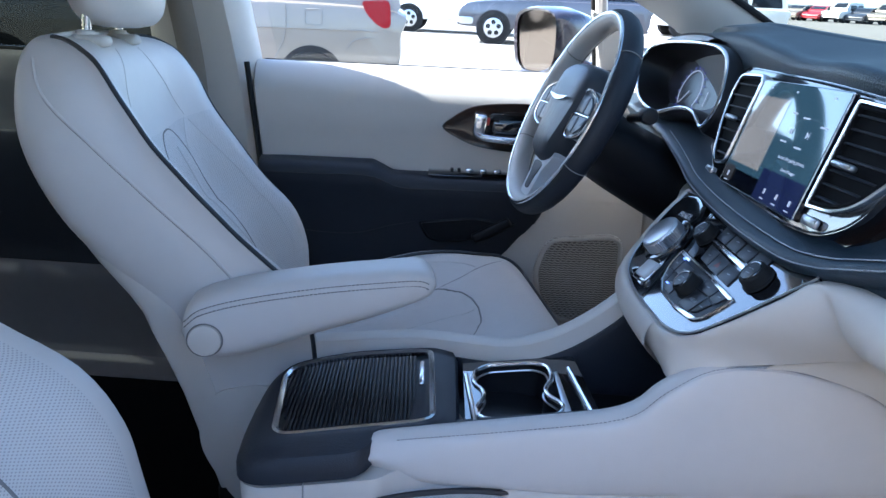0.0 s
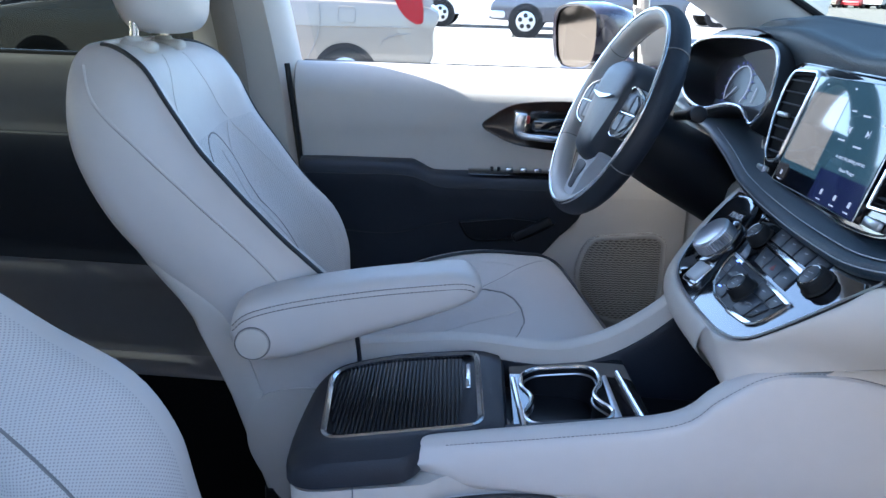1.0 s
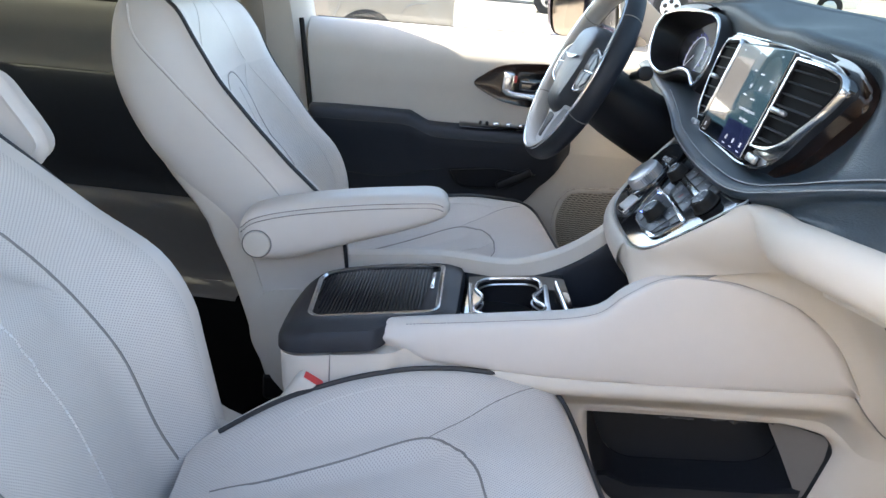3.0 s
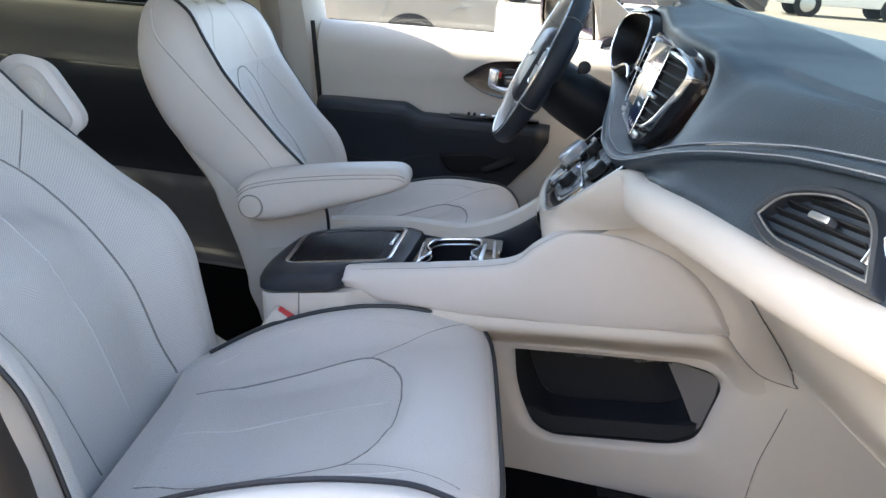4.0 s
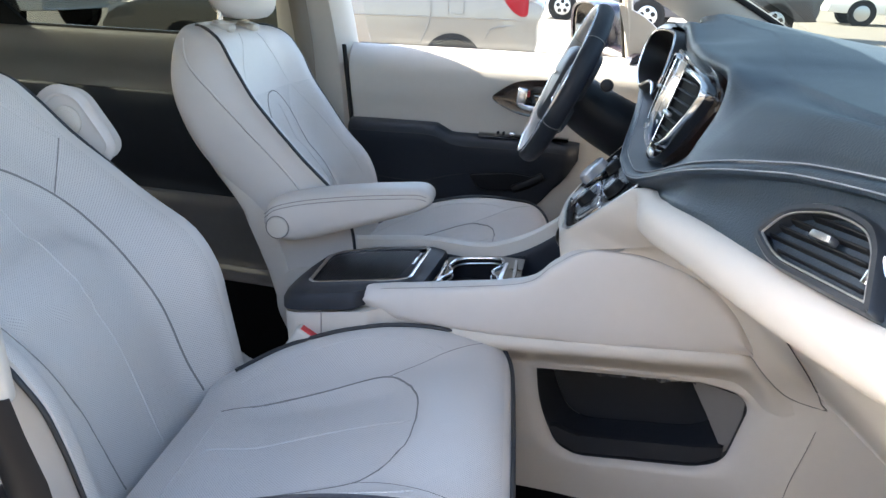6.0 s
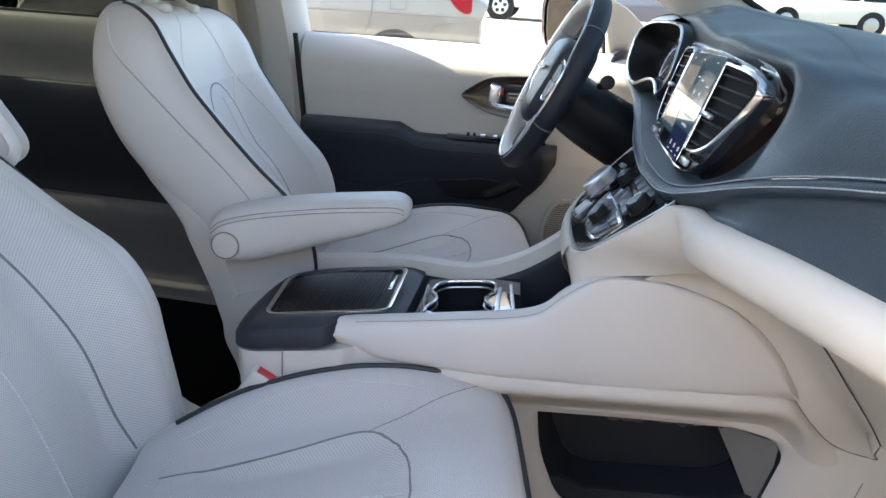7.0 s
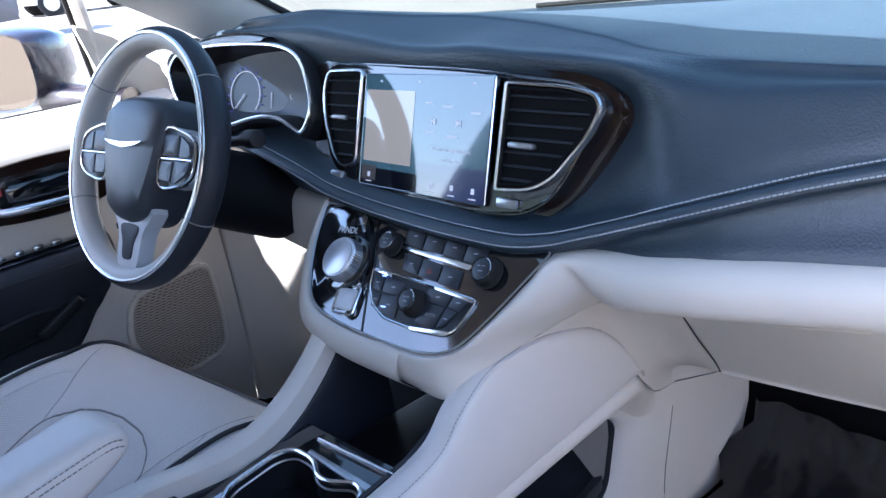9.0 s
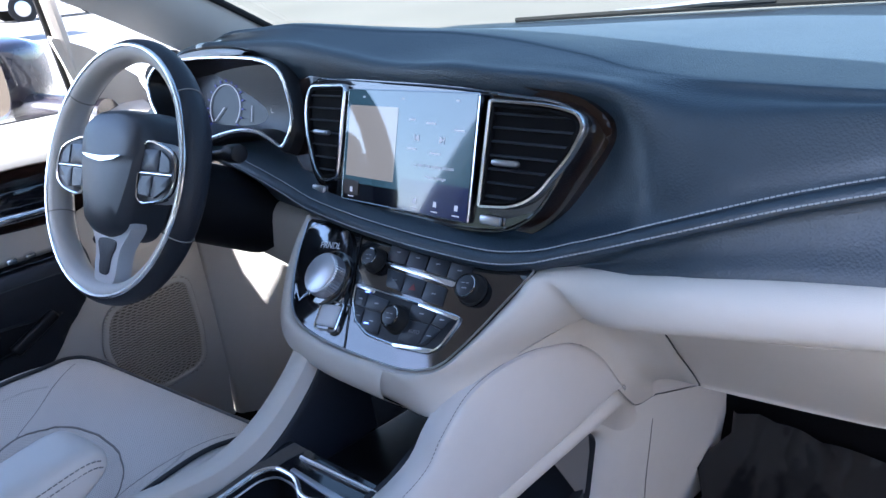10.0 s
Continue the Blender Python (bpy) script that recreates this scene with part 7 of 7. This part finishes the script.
    # beige shield and slide under the cushion
    shield = [(-0.27, 0.68), (-0.268, 0.62), (-0.25, 0.56), (-0.23, 0.52), (-0.20, 0.50), (0.20, 0.50), (0.27, 0.53), (0.27, 0.60), (0.05, 0.62), (-0.12, 0.60), (-0.20, 0.64), (-0.25, 0.70)]
    for s in (-1, 1):
        y = 0.245 if s > 0 else -0.205
        dome = [(-0.262, 0.585), (-0.258, 0.635), (-0.232, 0.664), (-0.18, 0.672), (-0.13, 0.660), (-0.10, 0.61), (-0.10, 0.52), (-0.18, 0.47), (-0.215, 0.49), (-0.245, 0.54)]
        o = [(p.x, p.y) for p in spline([(a, b, 0) for a, b in (dome if narrow and s < 0 else shield)], 4, True)]
        put("side_shield", plate(o, (0, y if s > 0 else y - 0.0, 0), (1, 0, 0), (0, 0, 1), -0.04 if s < 0 else 0.04, 0.014 if narrow and s < 0 else 0.008, 3), CREAM if s > 0 or narrow else BLACKP, "plastic side shield", mc)
    put("seat_frame", rbox((0.02, 0, 0.535), (0.46, 0.40, 0.10), 0.02), BLACKP, "black seat frame", mc)
    for s in (-1, 1):
        put("slide_rail", rbox((0.0, s * 0.18, 0.462), (0.50, 0.05, 0.05), 0.008), BLACKP, "black slide rail", mc)
    # headrest on two posts
    hx, hz = -0.452, 1.268
    rows = []
    for zz, w, d, sx in HEAD:
        rows.append([Vector((hx + sx + d * math.cos(a) * (1.0 if math.cos(a) > 0 else 0.85), w * (abs(math.sin(a)) ** 0.75) * (1 if math.sin(a) > 0 else -1), hz + zz)) for a in [2 * math.pi * i / 28 for i in range(28)]])
    put("headrest", loft(lerp_rows(rows, 4), ring=True, caps=True), LEATHER, "pale leather headrest")
    put("headrest_seam", tube([hx_ for hx_ in spline([(hx + 0.045, 0.088 * math.cos(a), hz + 0.02 + 0.082 * math.sin(a)) for a in [2 * math.pi * i / 16 for i in range(16)]], 3, True)], 0.0012, 5, True), SEAM)
    for s in (-1, 1):
        put("headrest_post", tube([(hx - 0.012, s * 0.072 - 0.02, hz - 0.05), (hx - 0.016, s * 0.072 - 0.02, hz - 0.12)], 0.0062, 10), CHROME, "chrome post")
        put("post_sleeve", join(rbox((hx - 0.010, s * 0.072 - 0.02, hz - 0.106), (0.05, 0.034, 0.016), 0.007), disc((hx - 0.016, s * 0.072 - 0.02, hz - 0.102), (0, 0, 1), 0.013, 0.010, 16, 0.004)), CREAM, "beige post sleeve")
    return ob, put, m


driver, put_d, md = seat((0.0, 0.39, 0.0), (0, 0, 0), (-0.048, 0, 0.044), "pale leather driver's seat with black piping beside the console", 0.0, 0.14)
passenger, put_p, mp = seat((0.0, -0.36, 0.0), (-0.025, 0.032, -0.015), (0, 0, 0), "pale leather passenger seat with black piping by the open door", 10.0)


def armrest_mesh():
    top = [(-0.314, 0.826), (-0.308, 0.852), (-0.287, 0.868), (-0.231, 0.883), (-0.141, 0.897), (-0.06, 0.905), (-0.018, 0.907), (0.0, 0.898), (0.004, 0.887)]
    low = [(-0.314, 0.818), (-0.304, 0.798), (-0.283, 0.786), (-0.234, 0.790), (-0.150, 0.817), (-0.08, 0.839), (-0.03, 0.858), (-0.006, 0.870), (0.003, 0.880)]
    rows = []
    for (tx, tz), (bx, bz) in zip(top, low):
        c, h = Vector(((tx + bx) / 2, -0.275, (tz + bz) / 2)), Vector(((tx - bx) / 2, 0, (tz - bz) / 2))
        w = 0.041 if -0.30 < tx < -0.01 else (0.036 if -0.31 < tx < 0.002 else 0.026)
        rows.append([c + h * (abs(math.sin(a)) ** 0.55) * (1 if math.sin(a) > 0 else -1) + Vector((0, w * (abs(math.cos(a)) ** 0.5) * (1 if math.cos(a) > 0 else -1), 0)) for a in [2 * math.pi * i / 32 for i in range(32)]])
    return loft(lerp_rows(rows, 4), ring=True, caps=True), top


arm_bm, arm_top = armrest_mesh()
arm = thing("armrest", (-0.1, 0.12, 0.85), "pale leather fold-down armrest on the driver's seat", "armrest")


def arm_put(nm, bm, mat, lab=""):
    bmesh.ops.transform(bm, matrix=md, verts=bm.verts)
    return under(arm, part(nm, bm, mat, None, lab))


arm_put("pad", arm_bm, LEATHER, "pale leather pad")
for dz in (0.012, 0.019):
    arm_put("stitching", stitches(spline([(x, -0.3145 - 0.0012, z - dz) for x, z in arm_top[1:8]], 5), 0.0052, 0.0038, 0.0008), SEAM)
arm_put("pivot_cap", disc((-0.284, -0.3135, 0.816), (0, -1, 0), 0.0205, 0.0065, 36, 0.0025), CREAM, "round beige pivot cap")
arm_put("cap_ring", tube([(-0.284 + 0.0215 * math.cos(a), -0.3172, 0.816 + 0.0215 * math.sin(a)) for a in [2 * math.pi * k / 36 for k in range(36)]], 0.0010, 5, True), SEAM, "thin gap round the cap")
arm_put("bracket", rbox((-0.28, -0.245, 0.81), (0.05, 0.05, 0.05), 0.01), CREAM, "beige bracket")
# the passenger's armrest is folded up along the backrest
arm2 = thing("armrest", (-0.4, -0.12, 0.9), "pale leather armrest folded up against the passenger seat", "armrest")
edge2 = [(p.x, p.y) for p in spline([(x, z, 0) for x, z in ((-0.503, 1.030), (-0.480, 1.050), (-0.452, 1.044), (-0.432, 1.018), (-0.412, 0.988), (-0.406, 0.972), (-0.418, 0.960), (-0.440, 0.962), (-0.474, 0.972), (-0.500, 0.998))], 4, True)]
pad2 = []
for y2, d2 in ((0.298, -0.020), (0.2975, -0.010), (0.294, -0.006), (0.295, -0.002), (0.301, 0.0), (0.318, 0.0), (0.325, -0.004), (0.328, -0.014)):
    pad2.append([mp @ Vector((x, y2, z)) for x, z in grow(edge2, d2)])
under(arm2, part("pad", loft(pad2, ring=True, caps=True), LEATHER, None, "pale leather pad"))
for r_, d_ in ((0.026, 0.004), (0.019, 0.007)):
    b_ = disc((-0.466, 0.2965, 1.011), (0, -1, 0), r_, d_, 32, 0.002)
    bmesh.ops.transform(b_, matrix=mp, verts=b_.verts)
    under(arm2, part("pivot_cap", b_, CREAM, None, "round beige cap"))
# buckle beside the passenger cushion
buckle = thing("seat_belt_buckle", (-0.09, -0.165, 0.62), "grey seat belt buckle with red release button", "buckle")
bt = Matrix.Translation((-0.098, -0.140, 0.668)) @ pose(0, 0, 0, 8, 32, 10) @ Matrix.Scale(0.85, 4)
under(buckle, part("housing", rbox((0, 0, 0), (0.055, 0.028, 0.085), 0.008, 3, None), CREAM, None, "beige plastic housing"))
buckle.children[-1].data.transform(bt)
under(buckle, part("release_button", rbox((0, 0, 0.041), (0.040, 0.016, 0.006), 0.002), REDTAG, None, "red release button"))
buckle.children[-1].data.transform(bt)
under(buckle, part("stalk", rbox((0, 0, -0.09), (0.035, 0.014, 0.12), 0.005), CREAM, None, "beige stalk"))
buckle.children[-1].data.transform(bt)

# ---- vehicles outside ----
def car(name, label, category, paint, profile, roofline, width, at, yaw, axles, wheel_r, window_x=(), spoked=False):
    """A parked vehicle: its side outline, its glasshouse outline, wheels and lamps."""
    ob = thing(name, at, label, category, "parked vehicles")
    w = width / 2
    made = []

    def put(nm, bm, mat, lab=""):
        bmesh.ops.transform(bm, matrix=Matrix.Translation(at) @ pose(0, 0, 0, math.degrees(math.atan(SLOPE)), 0, 0) @ pose(0, 0, 0, 0, 0, yaw), verts=bm.verts)
        return under(ob, part(nm, bm, mat, None, lab))

    prof = [(p.x, p.y) for p in spline([(a, b, 0) for a, b in profile], 5, True)]
    rows = []
    for f, k in ((-1.0, 0.86), (-0.985, 0.95), (-0.94, 1.0), (0.94, 1.0), (0.985, 0.95), (1.0, 0.86)):
        cx, cz = sum(a for a, b in prof) / len(prof), 0.65
        rows.append([(cx + (a - cx) * (0.94 + 0.06 * k), f * w, cz + (b - cz) * k) for a, b in prof])
    put("body", loft(rows, ring=True, caps=True), paint, "painted body")
    roof_ = [(p.x, p.y) for p in spline([(a, b, 0) for a, b in roofline], 4, True)]
    rows = []
    for f, k in ((-1, 0.0), (-0.5, 1.0), (0.5, 1.0), (1, 0.0)):
        rows.append([(a, (f if abs(f) == 1 else f * 2) * (w * 0.97 - (0.20 * w * max(0.0, (b - 0.95)) / 0.7)) if abs(f) == 1 else f * 1.9 * (w * 0.97 - (0.20 * w * max(0.0, (b - 0.95)) / 0.7)), b) for a, b in roof_])
    put("cabin", loft([rows[0], rows[-1]], ring=True, caps=True), paint, "painted cabin")
    for x0, x1, z0, z1 in window_x:
        for s in (-1, 1):
            def yy(z):
                return s * ((w * 0.97 - 0.20 * w * max(0.0, z - 0.95) / 0.7) + 0.004)
            bm = bmesh.new()
            o = rounded([(x0, z0), (x1, z0), (x1 - 0.08, z1), (x0 + 0.06, z1)], 0.06, 3)
            bm.faces.new([bm.verts.new((a, yy(b), b)) for a, b in o])
            r_ = bmesh.ops.solidify(bm, geom=bm.faces[:], thickness=0.006)
            put("window", bm, DARKGLASS, "dark window glass")
    # front and rear screens, a little proud of the cabin
    peak = max(b for a, b in roofline)
    for end in (-1, 1):
        slope_ = sorted(((a, b) for a, b in roof_ if b > 0.72 * peak - 0.02 and b < peak - 0.05 and (a - sum(q[0] for q in roof_) / len(roof_)) * end > 0), key=lambda p: p[1])
        if len(slope_) > 1:
            lines = []
            for a, b in slope_:
                half = w * 0.97 - 0.20 * w * max(0.0, b - 0.95) / 0.7 - 0.12
                lines.append([(a + end * 0.02 - end * 0.03 * (q / 3.0) ** 2, half * q / 3.0, b + 0.01) for q in (-3, -2, -1, 0, 1, 2, 3)])
            put("windscreen" if end > 0 else "rear_screen", loft(lines), DARKGLASS, "dark screen glass")
    for ax in axles:
        for s in (-1, 1):
            rows = []
            for d, q in ((-0.10, 0.62), (-0.11, 0.9), (-0.085, 1.0), (0.085, 1.0), (0.11, 0.9), (0.10, 0.62)):
                rows.append([(ax + wheel_r * q * math.cos(a), s * (w - 0.10) + d, wheel_r + wheel_r * q * math.sin(a)) for a in [2 * math.pi * i / 28 for i in range(28)]])
            put("tyre", loft(rows, ring=True, caps=True), RUBBER, "black tyre")
            put("rim", disc((ax, s * (w - 0.02), wheel_r), (0, s, 0), wheel_r * 0.62, 0.036, 24, 0.008), SATIN, "silver alloy rim")
            if spoked:
                gaps = [disc((ax + wheel_r * 0.36 * math.cos(a), s * w, wheel_r + wheel_r * 0.36 * math.sin(a)), (0, s, 0), wheel_r * 0.15, 0.019, 10, 0.0) for a in [2 * math.pi * i / 5 + 0.3 for i in range(5)]]
                put("rim_opening", join(*gaps), BLACKP, "dark gaps between spokes")
            put("wheel_arch", disc((ax, s * (w - 0.02), wheel_r), (0, s, 0), wheel_r * 1.10, 0.023, 32, 0.0), BLACKP, "dark wheel opening")
    return ob, put


VAN = [(-2.5, 0.45), (-2.53, 0.75), (-2.5, 1.0), (-1.5, 1.06), (0, 1.04), (1.2, 1.0), (2.1, 0.85), (2.45, 0.65), (2.48, 0.4), (2.3, 0.25), (0, 0.22), (-2.2, 0.28)]
VANROOF = [(-2.48, 0.98), (-2.42, 1.35), (-2.25, 1.68), (-1.5, 1.74), (0, 1.73), (0.5, 1.66), (1.1, 1.3), (1.5, 1.0), (0, 0.95), (-1.8, 0.95)]
put = car("minivan", "champagne silver minivan parked alongside with red tail lamps", "minivan", SILVER, VAN, VANROOF, 1.96, (-3.40, 7.66, SLOPE * 7.66), 187, (-1.62, 1.45), 0.305, ((-2.3, -1.0, 1.12, 1.55), (-0.9, 0.2, 1.12, 1.55), (0.28, 1.0, 1.10, 1.5)))[1]
for s in (-1, 1):
    put("tail_lamp", plate(rounded([(0.0, 0.06), (0.06, 0.04), (0.16, 0.09), (0.25, 0.19), (0.30, 0.30), (0.02, 0.32), (0.0, 0.20)], 0.04), (-2.42, s * 0.985, 0.79), (1, 0, 0), (0, 0, 1), 0.04 * -s, 0.0), REDLAMP, "red tail lamp")
SUV = [(-2.3, 0.5), (-2.35, 0.8), (-2.3, 1.08), (-1.0, 1.1), (1.0, 1.08), (2.0, 1.0), (2.35, 0.85), (2.38, 0.55), (2.2, 0.4), (0, 0.38), (-2.1, 0.42)]
SUVROOF = [(-2.28, 1.05), (-2.2, 1.5), (-2.0, 1.78), (-1, 1.82), (0.2, 1.8), (0.6, 1.6), (1.05, 1.1), (0, 1.0), (-1.8, 1.0)]
car("pickup", "white pickup truck with silver wheels parked across the lot", "truck", WHITE, SUV, SUVROOF, 1.95, (-0.9, 23.0, SLOPE * 23), 180, (-1.4, 1.35), 0.39, ((-2.1, -1.0, 1.15, 1.6), (-0.9, 0.4, 1.15, 1.6)), True)
put_suv = car("suv", "dark grey sport utility vehicle with a pale grille", "car", GREYCAR, SUV, SUVROOF, 1.95, (1.79, 19.3, SLOPE * 19.3), 178, (-1.4, 1.5), 0.39, ((-2.1, -1.0, 1.15, 1.6), (-0.9, 0.4, 1.15, 1.6)), True)[1]
put_suv("bumper", rbox((2.20, 0, 0.54), (0.44, 1.97, 0.26), 0.08, 3), SATIN, "pale bumper")
for k in range(4):
    put_suv("grille_bar", rbox((2.36, 0, 0.74 + 0.065 * k), (0.05, 1.1, 0.03), 0.01, 2), SATIN, "bright grille bar")
for s in (-1, 1):
    put_suv("headlamp", rbox((2.16, s * 0.76, 0.86), (0.36, 0.42, 0.16), 0.05, 3), LAMPGLASS, "clear headlamp")
# details of the minivan alongside
fuel = rounded([(-1.73, 0.84), (-1.56, 0.84), (-1.56, 0.99), (-1.73, 0.99)], 0.03, 3)
put("fuel_door", tube([(a, 0.984, b) for a, b in fuel], 0.005, 5, True), SEAM, "fuel door gap")
put("door_seam", tube(spline([(-1.36, 0.984, 1.02), (-1.37, 0.988, 0.85), (-1.33, 0.984, 0.66), (-1.22, 0.98, 0.45)], 5), 0.006, 5), SEAM, "sliding door gap")
put("bumper_seam", tube(spline([(-2.46, 0.90, 0.74), (-2.25, 0.984, 0.74), (-2.05, 0.985, 0.70), (-1.98, 0.984, 0.60)], 5), 0.006, 5), SEAM, "bumper gap")
put("side_crease", tube(spline([(-2.3, 0.982, 0.80), (-1.4, 0.986, 0.80), (1.0, 0.984, 0.78)], 5), 0.008, 6), SILVER)
for s in (-1, 1):
    put("headlamp", plate(rounded([(0.0, 0.0), (0.34, -0.02), (0.30, 0.12), (0.05, 0.16)], 0.04), (2.08, s * 0.93, 0.66), (1, 0, 0), (0, 0, 1), 0.05 * s, 0.0), LAMPGLASS, "clear headlamp")
BLUECAR = material("blue_paint", (0.03, 0.05, 0.22), 0.3, grain=0.05, coat=0.6)
REDCAR = material("red_paint", (0.42, 0.02, 0.03), 0.3, grain=0.05, coat=0.6)
TANCAR = material("beige_paint", (0.40, 0.34, 0.26), 0.35, grain=0.05, coat=0.5)
SEDAN = [(-2.2, 0.45), (-2.25, 0.7), (-2.1, 0.93), (-1.2, 0.96), (0.8, 0.94), (1.8, 0.82), (2.2, 0.62), (2.22, 0.4), (2.0, 0.24), (0, 0.22), (-2.0, 0.26)]
SEDANROOF = [(-1.85, 0.92), (-1.3, 1.28), (-0.8, 1.43), (0.0, 1.44), (0.5, 1.30), (1.15, 0.93), (0, 0.88), (-1.2, 0.88)]
SW = ((-1.25, -0.25, 0.98, 1.34), (-0.18, 0.62, 0.98, 1.34))
UW = ((-2.1, -1.0, 1.15, 1.6), (-0.9, 0.4, 1.15, 1.6))
for k, (paint, tone, tall) in enumerate(((GREYCAR, "dark grey", False), (TANCAR, "beige", False), (SILVER, "silver", False), (BLUECAR, "blue", False), (WHITE, "white", False), (REDCAR, "red", True), (WHITE, "white", False), (SILVER, "silver", False), (REDCAR, "red", False), (WHITE, "white", True), (GREYCAR, "dark grey", False), (SILVER, "silver", True), (TANCAR, "beige", False), (WHITE, "white", False), (BLUECAR, "blue", False), (GREYCAR, "dark grey", True), (SILVER, "silver", False), (WHITE, "white", False))):
    x, y = 19.0 + 1.68 * k, 83.0 - 0.9 * k
    car("parked_car", tone + " parked car in a row across the lot", "car", paint, SUV if tall else SEDAN, SUVROOF if tall else SEDANROOF, 1.85, (x, y, SLOPE * y), -142, (-1.4, 1.35), 0.34, UW if tall else SW)
car("delivery_truck", "white pickup truck parked beyond the bonnet", "truck", WHITE, SUV, SUVROOF, 1.95, (8.4, 28.0, SLOPE * 28), 180, (-1.4, 1.35), 0.40, UW)
car("parked_truck", "pale grey truck parked behind the minivan", "truck", WHITE, SUV, SUVROOF, 1.95, (-11.5, 10.2, SLOPE * 10.2), 180, (-1.4, 1.35), 0.40, UW)
car("parked_car", "dark grey car parked past the minivan", "car", GREYCAR, SEDAN, SEDANROOF, 1.85, (-8.0, 14.5, SLOPE * 14.5), 180, (-1.4, 1.35), 0.34, SW)
# unseen van, added to cut sky light and ground bounce on the passenger side
car("parked_van", "unseen beige van added along the passenger side to block light", "minivan", TANCAR, VAN, VANROOF, 1.96, (-0.6, -2.85, SLOPE * -2.85), 180, (-1.62, 1.45), 0.335, ((-2.3, -1.0, 1.12, 1.55), (-0.9, 0.2, 1.12, 1.55), (0.28, 1.0, 1.10, 1.5)))
